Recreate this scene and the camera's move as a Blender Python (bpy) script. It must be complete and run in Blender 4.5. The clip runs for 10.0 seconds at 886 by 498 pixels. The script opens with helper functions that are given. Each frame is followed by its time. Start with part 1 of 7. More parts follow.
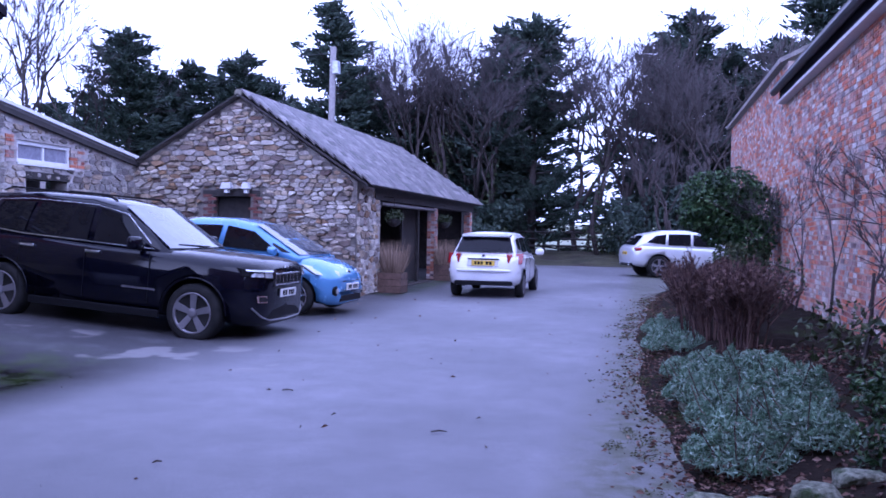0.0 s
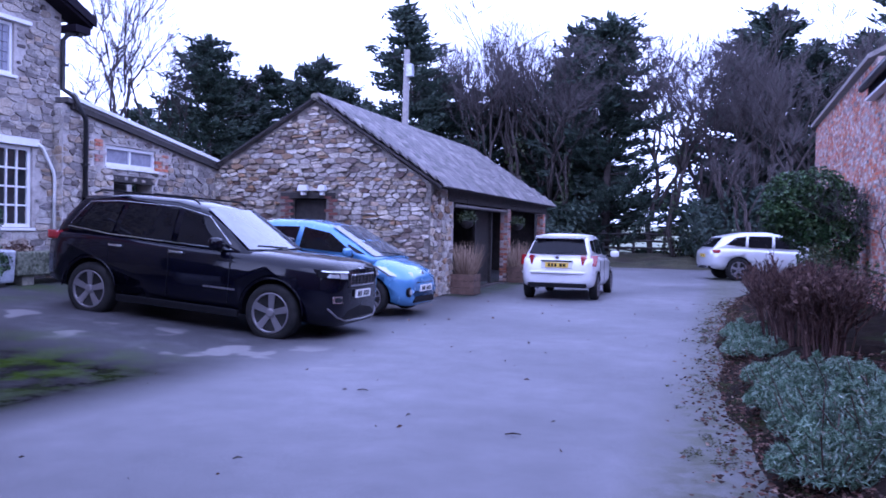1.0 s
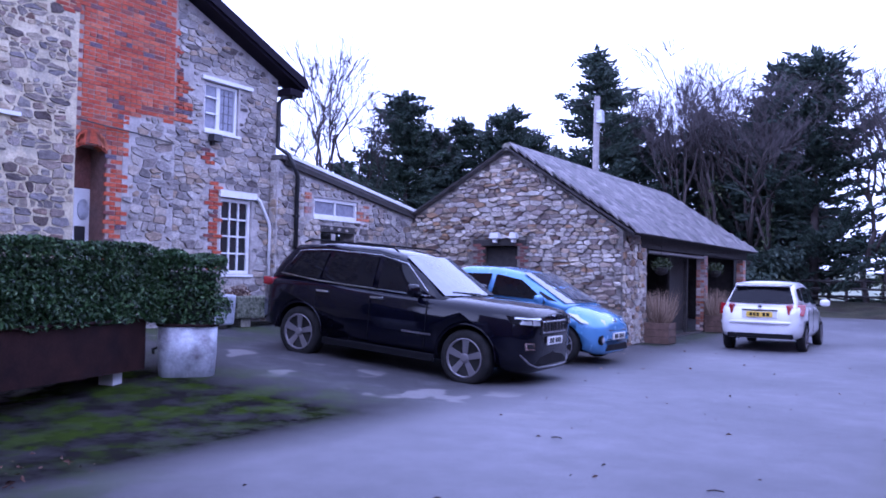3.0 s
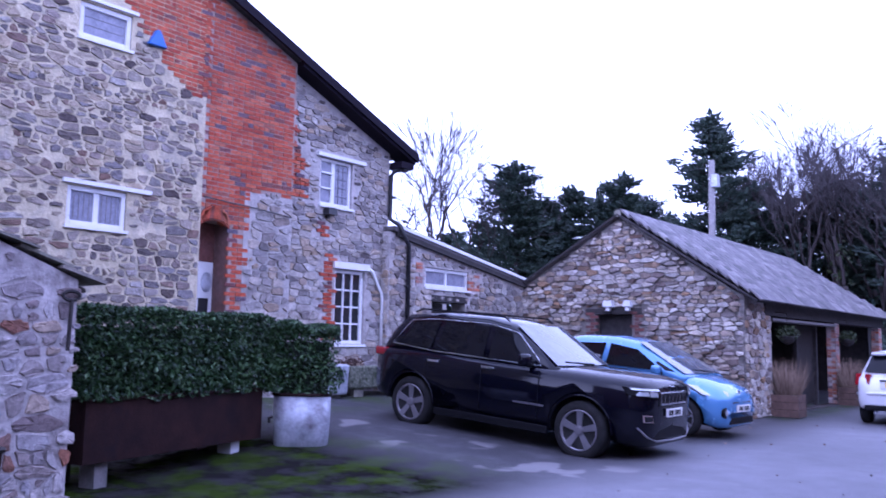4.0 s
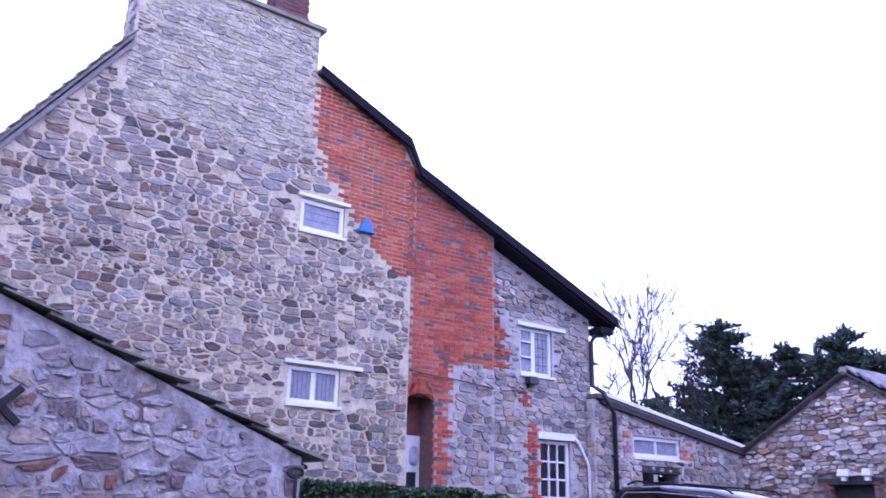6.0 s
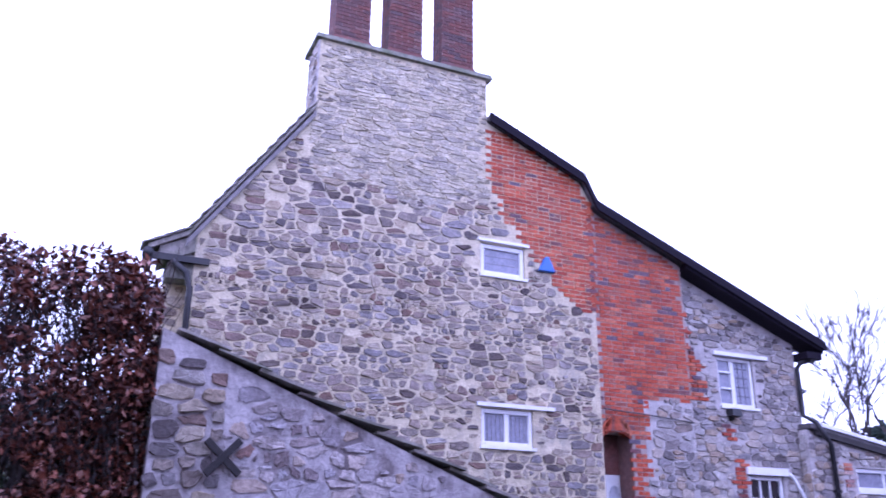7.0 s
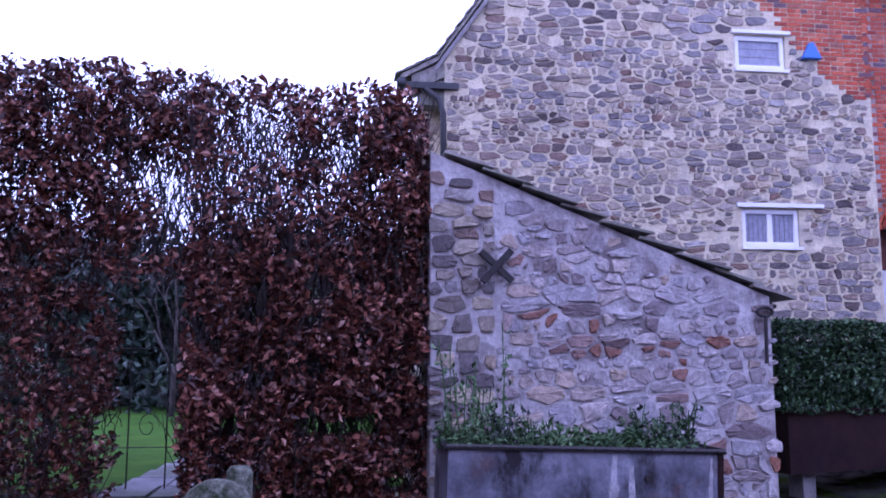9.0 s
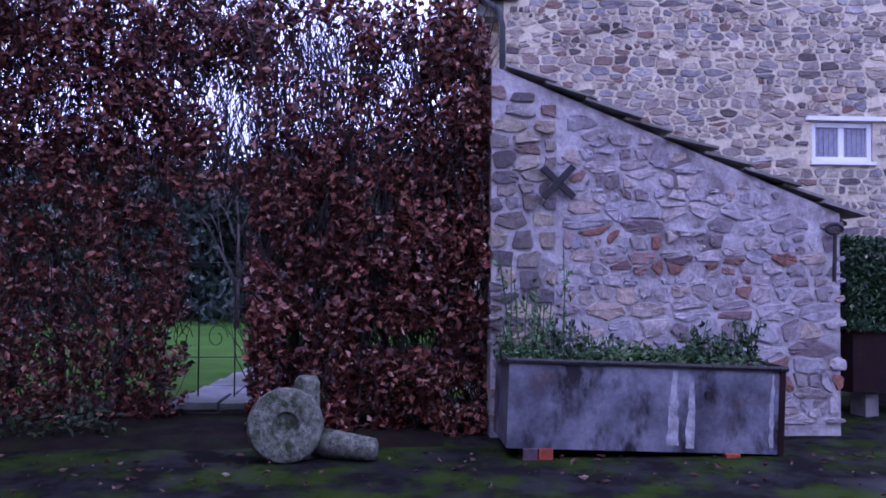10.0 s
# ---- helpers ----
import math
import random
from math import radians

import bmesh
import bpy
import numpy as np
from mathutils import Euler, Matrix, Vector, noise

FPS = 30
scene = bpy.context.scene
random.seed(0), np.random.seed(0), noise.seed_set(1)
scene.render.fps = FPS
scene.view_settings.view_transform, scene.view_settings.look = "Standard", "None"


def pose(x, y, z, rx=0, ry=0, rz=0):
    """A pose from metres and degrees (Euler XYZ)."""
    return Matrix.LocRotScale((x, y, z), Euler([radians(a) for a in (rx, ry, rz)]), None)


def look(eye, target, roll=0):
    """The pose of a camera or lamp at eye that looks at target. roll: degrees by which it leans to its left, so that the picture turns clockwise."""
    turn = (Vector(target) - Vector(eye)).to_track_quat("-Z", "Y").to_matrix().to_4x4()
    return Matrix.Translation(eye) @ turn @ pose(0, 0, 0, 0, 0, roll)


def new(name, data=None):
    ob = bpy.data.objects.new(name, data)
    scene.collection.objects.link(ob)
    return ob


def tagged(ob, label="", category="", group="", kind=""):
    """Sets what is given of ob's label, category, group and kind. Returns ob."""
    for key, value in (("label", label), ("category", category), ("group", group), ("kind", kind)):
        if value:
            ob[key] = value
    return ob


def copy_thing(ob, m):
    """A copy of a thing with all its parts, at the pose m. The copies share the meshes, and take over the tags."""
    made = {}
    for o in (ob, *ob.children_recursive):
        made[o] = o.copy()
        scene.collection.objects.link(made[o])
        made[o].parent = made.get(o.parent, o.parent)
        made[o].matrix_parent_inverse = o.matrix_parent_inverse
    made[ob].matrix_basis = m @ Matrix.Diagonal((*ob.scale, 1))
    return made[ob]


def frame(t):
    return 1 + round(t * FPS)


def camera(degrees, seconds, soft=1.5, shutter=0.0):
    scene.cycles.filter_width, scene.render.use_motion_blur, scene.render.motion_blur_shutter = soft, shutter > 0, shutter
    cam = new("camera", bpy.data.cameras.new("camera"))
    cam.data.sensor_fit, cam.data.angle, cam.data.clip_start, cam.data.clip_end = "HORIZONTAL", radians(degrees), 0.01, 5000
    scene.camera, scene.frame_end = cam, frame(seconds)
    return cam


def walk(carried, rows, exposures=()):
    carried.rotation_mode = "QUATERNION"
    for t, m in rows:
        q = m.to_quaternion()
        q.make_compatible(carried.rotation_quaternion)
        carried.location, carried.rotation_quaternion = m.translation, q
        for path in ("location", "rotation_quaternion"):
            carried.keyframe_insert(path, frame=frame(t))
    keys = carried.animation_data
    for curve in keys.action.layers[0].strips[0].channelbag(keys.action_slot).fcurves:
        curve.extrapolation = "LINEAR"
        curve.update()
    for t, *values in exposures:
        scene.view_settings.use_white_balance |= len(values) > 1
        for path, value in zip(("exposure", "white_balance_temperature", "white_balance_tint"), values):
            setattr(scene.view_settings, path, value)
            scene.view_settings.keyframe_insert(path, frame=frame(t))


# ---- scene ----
cam = camera(56.0, 10.0, soft=1.65, shutter=0.25)
PATH = [
    (0.0, (-0.002, 0.012, 1.485), (-2.332, 9.735, 1.278), 1.05),
    (0.5, (-0.007, 0.036, 1.484), (-2.726, 9.657, 1.274), 1.06),
    (1.0, (-0.018, 0.007, 1.488), (-3.182, 9.491, 1.283), 1.11),
    (1.5, (-0.021, -0.022, 1.490), (-3.710, 9.271, 1.291), 1.20),
    (2.0, (-0.030, -0.066, 1.492), (-4.140, 9.049, 1.305), 1.27),
    (2.5, (-0.021, -0.138, 1.509), (-4.648, 8.727, 1.471), 1.33),
    (2.7, (-0.009, -0.133, 1.497), (-4.912, 8.582, 1.588), 1.26),
    (3.8, (-0.041, -0.045, 1.496), (-6.023, 7.913, 2.436), 1.12),
    (4.0, (-0.037, -0.054, 1.486), (-6.315, 7.650, 2.601), 1.06),
    (4.5, (-0.064, -0.088, 1.483), (-6.639, 7.280, 3.056), 1.01),
    (5.0, (-0.094, -0.116, 1.472), (-6.868, 6.939, 3.557), 0.79),
    (5.2, (-0.104, -0.154, 1.470), (-7.102, 6.610, 3.765), 0.75),
    (6.3, (-0.014, -0.172, 1.512), (-7.845, 5.123, 4.773), 1.10),
    (6.5, (-0.005, -0.181, 1.511), (-8.053, 4.717, 4.864), 0.93),
    (7.0, (0.036, -0.187, 1.492), (-8.550, 3.615, 4.930), 0.54),
    (7.3, (0.062, -0.191, 1.476), (-8.833, 3.046, 4.700), 0.39),
    (7.5, (0.085, -0.201, 1.463), (-8.984, 2.814, 4.409), 0.26),
    (8.0, (0.107, -0.252, 1.457), (-9.302, 2.188, 3.807), 0.02),
    (8.5, (0.154, -0.304, 1.448), (-9.518, 1.507, 3.233), 0.04),
    (9.0, (0.185, -0.358, 1.433), (-9.661, 0.852, 2.700), -0.02),
    (9.5, (0.200, -0.370, 1.432), (-9.739, 0.442, 2.183), 0.09),
    (10.0, (0.183, -0.413, 1.434), (-9.797, 0.158, 1.695), 0.36),
]
walk(cam, [(t, look(eye, target, roll)) for t, eye, target, roll in PATH],
     exposures=[(0.0, 0.02, 4550, 42), (2.7, 0.02, 4550, 43), (5.0, 0.1, 4700, 46), (7.0, 0.2, 4800, 48), (8.5, 0.12, 4700, 50), (10.0, -0.14, 4680, 52)])

# ---- light ----
world = bpy.data.worlds.new("world")
scene.world = world
world.use_nodes = True
wn, wl = world.node_tree.nodes, world.node_tree.links
sky = wn.new("ShaderNodeTexSky")
sky.sky_type = "NISHITA"
sky.sun_disc = False
sky.sun_elevation = radians(14)
sky.sun_rotation = radians(200)
sky.air_density, sky.dust_density = 1.0, 4.0
hsv = wn.new("ShaderNodeHueSaturation")
hsv.inputs["Saturation"].default_value = 0.18
cloud = wn.new("ShaderNodeMix")
cloud.data_type = "RGBA"
cloud.inputs[0].default_value = 0.75
cloud.inputs[7].default_value = (17.0, 17.3, 19.0, 1)
wl.new(sky.outputs[0], hsv.inputs["Color"])
wl.new(hsv.outputs[0], cloud.inputs[6])
wl.new(cloud.outputs[2], wn["Background"].inputs[0])
wn["Background"].inputs[1].default_value = 0.15
sun = new("sun", bpy.data.lights.new("sun", "SUN"))
sun.data.energy, sun.data.angle, sun.data.color = 0.6, radians(40), (1.0, 0.95, 0.9)
sun.matrix_world = look((10, -25, 30), (0, 0, 0))


# ---- materials ----
def nodes_of(name):
    m = bpy.data.materials.new(name)
    m.use_nodes = True
    nt = m.node_tree
    return m, nt, nt.nodes["Principled BSDF"]


def ramp_node(nt, stops, constant=False):
    r = nt.nodes.new("ShaderNodeValToRGB")
    r.color_ramp.interpolation = "CONSTANT" if constant else "LINEAR"
    e = r.color_ramp.elements
    while len(e) < len(stops):
        e.new(0.5)
    for k, (p, c) in zip(e, stops):
        k.position, k.color = p, (*c, 1)
    return r


def noise_node(nt, scale, detail=4, rough=0.6):
    n = nt.nodes.new("ShaderNodeTexNoise")
    co = nt.nodes.new("ShaderNodeTexCoord")
    nt.links.new(co.outputs["Object"], n.inputs["Vector"])
    n.inputs["Scale"].default_value, n.inputs["Detail"].default_value = scale, detail
    n.inputs["Roughness"].default_value = rough
    return n


def mix_node(nt, fac, a, b, blend="MIX"):
    m = nt.nodes.new("ShaderNodeMix")
    m.data_type, m.blend_type = "RGBA", blend
    for k, v in ((0, fac), (6, a), (7, b)):
        if isinstance(v, (int, float)):
            m.inputs[k].default_value = v
        elif isinstance(v, tuple):
            m.inputs[k].default_value = (*v, 1)
        else:
            nt.links.new(v, m.inputs[k])
    return m.outputs[2]


def math_node(nt, op, a, b=0.0, c=None):
    m = nt.nodes.new("ShaderNodeMath")
    m.operation = op
    for k, v in enumerate((a, b) if c is None else (a, b, c)):
        if isinstance(v, (int, float)):
            m.inputs[k].default_value = v
        else:
            nt.links.new(v, m.inputs[k])
    return m.outputs[0]


def piece_random(nt):
    o = nt.nodes.new("ShaderNodeObjectInfo")
    g = nt.nodes.new("ShaderNodeNewGeometry")
    return math_node(nt, "FRACT", math_node(nt, "ADD", o.outputs["Random"], g.outputs["Random Per Island"]))


def bump(nt, bsdf, height, strength=0.4, dist=0.01):
    b = nt.nodes.new("ShaderNodeBump")
    b.inputs["Strength"].default_value, b.inputs["Distance"].default_value = strength, dist
    nt.links.new(height, b.inputs["Height"])
    nt.links.new(b.outputs[0], bsdf.inputs["Normal"])


def pieces_mat(name, stops, grain=30.0, stain=(0.1, 0.1, 0.11), stain_amt=0.35, rough=0.9, bump_s=0.5):
    """Stone, brick or slate: one colour a piece, grain and stains over it."""
    m, nt, bsdf = nodes_of(name)
    r = ramp_node(nt, stops)
    nt.links.new(piece_random(nt), r.inputs[0])
    n1, n2, n3 = noise_node(nt, grain, 6, 0.75), noise_node(nt, 2.2, 4), noise_node(nt, grain * 0.3, 5, 0.7)
    c = mix_node(nt, 0.7, r.outputs[0], ramp_from(nt, n1, (0.22,) * 3, (0.78,) * 3), "OVERLAY")
    c = mix_node(nt, 0.6, c, ramp_from(nt, n3, (0.25,) * 3, (0.75,) * 3), "OVERLAY")
    f = math_node(nt, "MULTIPLY", ramp_from(nt, n2, (0,) * 3, (1,) * 3, 0.45, 0.72), stain_amt)
    c = mix_node(nt, f, c, stain)
    nt.links.new(c, bsdf.inputs["Base Color"])
    bsdf.inputs["Roughness"].default_value = rough
    bsdf.inputs["Specular IOR Level"].default_value = 0.3
    bump(nt, bsdf, n1.outputs[0], bump_s, 0.02)
    return m


def ramp_from(nt, n, a, b, p0=0.3, p1=0.7):
    r = ramp_node(nt, [(p0, a), (p1, b)])
    nt.links.new(n.outputs[0], r.inputs[0])
    return r.outputs[0]


def rough_mat(name, a, b, scale=6.0, fine=60.0, rough=0.85, bump_s=0.3, third=None, metal=0.0, dist=0.01):
    """A surface that varies between two colours at two scales."""
    m, nt, bsdf = nodes_of(name)
    n1, n2 = noise_node(nt, scale, 6), noise_node(nt, fine, 3)
    c = ramp_from(nt, n1, a, b)
    if third:
        c = mix_node(nt, ramp_from(nt, noise_node(nt, scale * 0.4, 5), (0,) * 3, (1,) * 3, 0.52, 0.66), c, third)
    c = mix_node(nt, 0.35, c, ramp_from(nt, n2, (0.3,) * 3, (0.7,) * 3), "OVERLAY")
    nt.links.new(c, bsdf.inputs["Base Color"])
    bsdf.inputs["Roughness"].default_value, bsdf.inputs["Metallic"].default_value = rough, metal
    bump(nt, bsdf, n2.outputs[0], bump_s, dist)
    return m


def paint_mat(name, col, rough=0.3, coat=0.0, metal=0.0, grime=(0.12, 0.11, 0.1), amt=0.15, coat_ior=1.5):
    m, nt, bsdf = nodes_of(name)
    n = noise_node(nt, 5.0, 6)
    f = math_node(nt, "MULTIPLY", ramp_from(nt, n, (0,) * 3, (1,) * 3, 0.45, 0.75), amt)
    nt.links.new(mix_node(nt, f, col, grime), bsdf.inputs["Base Color"])
    nt.links.new(math_node(nt, "ADD", math_node(nt, "MULTIPLY", n.outputs[0], 0.12), rough), bsdf.inputs["Roughness"])
    bsdf.inputs["Coat Weight"].default_value, bsdf.inputs["Metallic"].default_value = coat, metal
    bsdf.inputs["Coat Roughness"].default_value, bsdf.inputs["Coat IOR"].default_value = 0.06, coat_ior
    return m


def leaf_mat(name, stops, rough=0.55):
    m, nt, bsdf = nodes_of(name)
    r = ramp_node(nt, stops)
    nt.links.new(piece_random(nt), r.inputs[0])
    n = noise_node(nt, 1.3, 3)
    nt.links.new(mix_node(nt, 0.4, r.outputs[0], ramp_from(nt, n, (0.3,) * 3, (0.7,) * 3), "OVERLAY"), bsdf.inputs["Base Color"])
    bsdf.inputs["Roughness"].default_value = rough
    bsdf.inputs["Specular IOR Level"].default_value = 0.35
    return m


def glass_mat(name, tint=(0.02, 0.022, 0.025), rough=0.03):
    """Dark glass: what lies behind it is unlit."""
    m, nt, bsdf = nodes_of(name)
    n = noise_node(nt, 3.0, 3)
    nt.links.new(ramp_from(nt, n, tuple(0.8 * v for v in tint), tuple(1.25 * v for v in tint)), bsdf.inputs["Base Color"])
    bsdf.inputs["Roughness"].default_value, bsdf.inputs["IOR"].default_value = rough, 1.5
    return m


STONE_BUFF = pieces_mat("stone_buff", [(0.0, (0.25, 0.23, 0.22)), (0.14, (0.46, 0.39, 0.28)), (0.28, (0.15, 0.135, 0.14)), (0.4, (0.42, 0.34, 0.23)),
                                       (0.52, (0.26, 0.24, 0.24)), (0.64, (0.075, 0.055, 0.05)), (0.74, (0.34, 0.29, 0.24)), (0.85, (0.19, 0.115, 0.085)), (1.0, (0.38, 0.35, 0.32))], 30, (0.13, 0.12, 0.12), 0.4)
STONE_GREY = pieces_mat("stone_grey", [(0.0, (0.28, 0.26, 0.26)), (0.22, (0.44, 0.39, 0.33)), (0.42, (0.22, 0.20, 0.20)), (0.58, (0.38, 0.29, 0.20)),
                                       (0.73, (0.52, 0.49, 0.45)), (0.87, (0.11, 0.09, 0.085)), (1.0, (0.44, 0.41, 0.38))])
STONE_GARAGE = pieces_mat("stone_garage", [(0.0, (0.30, 0.27, 0.25)), (0.16, (0.58, 0.53, 0.46)), (0.27, (0.17, 0.13, 0.115)), (0.42, (0.46, 0.37, 0.26)), (0.54, (0.66, 0.62, 0.56)),
                                           (0.66, (0.34, 0.22, 0.13)), (0.78, (0.11, 0.075, 0.065)), (0.88, (0.52, 0.48, 0.44)), (1.0, (0.25, 0.20, 0.18))], 24, (0.10, 0.085, 0.08), 0.5)
STONE_SHED = pieces_mat("stone_shed", [(0.0, (0.34, 0.32, 0.34)), (0.2, (0.50, 0.45, 0.42)), (0.3, (0.20, 0.155, 0.15)), (0.42, (0.38, 0.36, 0.37)), (0.6, (0.44, 0.35, 0.27)), (0.72, (0.54, 0.51, 0.50)), (0.79, (0.13, 0.085, 0.075)),
                                       (0.86, (0.27, 0.12, 0.075)), (0.92, (0.54, 0.51, 0.50)), (1.0, (0.28, 0.23, 0.22))], 25, (0.17, 0.145, 0.145), 0.45)
BRICK_RED = pieces_mat("brick_red", [(0.0, (0.38, 0.065, 0.028)), (0.28, (0.48, 0.115, 0.052)), (0.5, (0.29, 0.052, 0.03)), (0.66, (0.46, 0.095, 0.042)), (0.8, (0.52, 0.17, 0.09)),
                                     (0.9, (0.18, 0.06, 0.05)), (1.0, (0.12, 0.10, 0.13))], 40, (0.14, 0.055, 0.05), 0.4)
BRICK_OLD = pieces_mat("brick_old", [(0.0, (0.46, 0.11, 0.055)), (0.16, (0.50, 0.20, 0.11)), (0.3, (0.22, 0.10, 0.095)), (0.44, (0.46, 0.15, 0.08)), (0.56, (0.54, 0.45, 0.39)),
                                     (0.68, (0.30, 0.21, 0.20)), (0.78, (0.60, 0.55, 0.52)), (0.88, (0.13, 0.10, 0.11)), (1.0, (0.42, 0.20, 0.14))], 40, (0.48, 0.44, 0.44), 0.55)
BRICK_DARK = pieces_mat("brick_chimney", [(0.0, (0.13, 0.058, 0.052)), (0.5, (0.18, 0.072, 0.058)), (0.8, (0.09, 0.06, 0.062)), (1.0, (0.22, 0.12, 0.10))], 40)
MORTAR_BUFF = rough_mat("mortar_buff", (0.48, 0.42, 0.28), (0.69, 0.61, 0.43), 5, 22, 0.95, 0.6, (0.40, 0.36, 0.28), dist=0.03)
STONE_PALE = pieces_mat("stone_pale", [(0.0, (0.40, 0.36, 0.26)), (0.4, (0.56, 0.50, 0.37)), (0.7, (0.32, 0.29, 0.24)), (1.0, (0.60, 0.54, 0.41))], 30, (0.24, 0.22, 0.19), 0.4)
MORTAR_GREY = rough_mat("mortar_grey", (0.34, 0.31, 0.29), (0.56, 0.52, 0.49), 5, 25, 0.95, 0.6, (0.23, 0.205, 0.19), dist=0.03)
MORTAR_SHED = rough_mat("mortar_shed", (0.30, 0.27, 0.265), (0.60, 0.56, 0.54), 6, 18, 0.95, 0.45, (0.20, 0.17, 0.165), dist=0.04)
MORTAR_DARK = rough_mat("mortar_dark", (0.11, 0.095, 0.085), (0.30, 0.27, 0.24), 5, 20, 0.95, 0.7, (0.07, 0.06, 0.055), dist=0.03)
MORTAR_BRICK = rough_mat("mortar_brick", (0.27, 0.20, 0.17), (0.46, 0.37, 0.32), 3, 70, 0.95, 0.4, (0.20, 0.14, 0.12))
SLATE = pieces_mat("slate", [(0.0, (0.085, 0.076, 0.082)), (0.4, (0.14, 0.125, 0.13)), (0.7, (0.20, 0.18, 0.18)), (0.85, (0.06, 0.054, 0.057)), (1.0, (0.25, 0.23, 0.22))], 20, (0.09, 0.10, 0.06), 0.35, 0.6, 0.3)
STONE_SLATE = pieces_mat("stone_slate", [(0.0, (0.18, 0.17, 0.155)), (0.5, (0.31, 0.28, 0.245)), (1.0, (0.22, 0.22, 0.175))], 12, (0.08, 0.10, 0.035), 0.55, 0.9, 0.6)
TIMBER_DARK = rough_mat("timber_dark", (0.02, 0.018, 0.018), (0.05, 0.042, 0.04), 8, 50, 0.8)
TIMBER_TAN = rough_mat("timber_tan", (0.08, 0.05, 0.038), (0.17, 0.105, 0.08), 6, 50, 0.85)
BANK = rough_mat("rough_bank", (0.025, 0.026, 0.014), (0.085, 0.08, 0.045), 1.2, 12, 1.0, 0.6, (0.04, 0.03, 0.024), dist=0.05)
TIMBER_GREY = rough_mat("timber_grey", (0.16, 0.15, 0.15), (0.27, 0.25, 0.24), 8, 50, 0.85)
BARGE = paint_mat("barge_paint", (0.010, 0.007, 0.014), 0.7, grime=(0.02, 0.018, 0.02))
BARGE.node_tree.nodes["Principled BSDF"].inputs["Specular IOR Level"].default_value = 0.15
WHITE = paint_mat("white_paint", (0.78, 0.78, 0.78), 0.45, amt=0.25, grime=(0.4, 0.38, 0.36))
BLACK = paint_mat("black_paint", (0.015, 0.015, 0.018), 0.45)
PIPE_GREY = paint_mat("pipe_white", (0.62, 0.62, 0.64), 0.5)
RUST = rough_mat("rusty_plate", (0.014, 0.007, 0.008), (0.032, 0.014, 0.012), 3, 40, 0.8, 0.3, (0.012, 0.008, 0.011))
RUST.node_tree.nodes["Principled BSDF"].inputs["Specular IOR Level"].default_value = 0.15
GALV = rough_mat("galvanised", (0.30, 0.32, 0.37), (0.60, 0.62, 0.68), 4, 25, 0.5, 0.2, (0.17, 0.16, 0.18), 0.3)


def tank_mat():
    """Dull zinc: clouded sheet, dark run-off stains stretched downwards, a little rust."""
    m, nt, bsdf = nodes_of("tank_zinc")
    co = nt.nodes.new("ShaderNodeTexCoord")
    mp = nt.nodes.new("ShaderNodeMapping")
    mp.inputs["Scale"].default_value = (1.0, 1.7, 0.9)
    nt.links.new(co.outputs["Object"], mp.inputs[0])
    run, blot, fine = noise_node(nt, 1.6, 6, 0.65), noise_node(nt, 2.2, 5), noise_node(nt, 30, 4)
    nt.links.new(mp.outputs[0], run.inputs["Vector"])
    c = ramp_from(nt, blot, (0.10, 0.10, 0.125), (0.34, 0.34, 0.40), 0.35, 0.65)
    c = mix_node(nt, ramp_from(nt, run, (0,) * 3, (1,) * 3, 0.48, 0.60), c, (0.025, 0.022, 0.027))
    c = mix_node(nt, math_node(nt, "MULTIPLY", ramp_from(nt, noise_node(nt, 3.4, 5), (0,) * 3, (1,) * 3, 0.60, 0.72), 0.5), c, (0.16, 0.085, 0.055))
    c = mix_node(nt, 0.4, c, ramp_from(nt, fine, (0.3,) * 3, (0.7,) * 3), "OVERLAY")
    nt.links.new(c, bsdf.inputs["Base Color"])
    bsdf.inputs["Roughness"].default_value, bsdf.inputs["Metallic"].default_value = 0.5, 0.25
    bump(nt, bsdf, blot.outputs[0], 0.25, 0.03)
    return m


LEAD = tank_mat()
LIME = rough_mat("lime_stain", (0.22, 0.21, 0.22), (0.56, 0.55, 0.57), 14, 40, 0.9, 0.2)
IRON = rough_mat("iron", (0.012, 0.011, 0.012), (0.03, 0.024, 0.022), 8, 60, 0.7)
GLASS = glass_mat("window_glass")
CURTAIN = rough_mat("curtain_pane", (0.20, 0.20, 0.25), (0.30, 0.30, 0.36), 9, 30, 0.25, 0.05)
LICHEN = rough_mat("lichen_stone", (0.020, 0.025, 0.012), (0.26, 0.27, 0.20), 20, 50, 0.95, 0.9, (0.022, 0.038, 0.008), dist=0.02)
SOIL = rough_mat("soil", (0.009, 0.007, 0.006), (0.026, 0.019, 0.015), 5, 40, 1.0, 0.8, (0.020, 0.025, 0.009))
SOIL.node_tree.nodes["Principled BSDF"].inputs["Specular IOR Level"].default_value = 0.05
BARK = rough_mat("bark", (0.028, 0.022, 0.022), (0.07, 0.055, 0.05), 4, 30, 0.95, 0.5)
TWIG = rough_mat("twig", (0.045, 0.038, 0.040), (0.095, 0.082, 0.080), 2, 20, 0.95, 0.1)
GRASS = rough_mat("grass", (0.030, 0.072, 0.010), (0.060, 0.125, 0.016), 1.5, 40, 1.0, 0.3, (0.042, 0.10, 0.016))
GRASS.node_tree.nodes["Principled BSDF"].inputs["Specular IOR Level"].default_value = 0.05
FIELD = rough_mat("field", (0.15, 0.175, 0.10), (0.23, 0.25, 0.16), 0.2, 4, 0.95, 0.3)
PAVING = rough_mat("paving", (0.13, 0.125, 0.13), (0.25, 0.24, 0.25), 3, 40, 0.85, 0.4, (0.10, 0.11, 0.08))
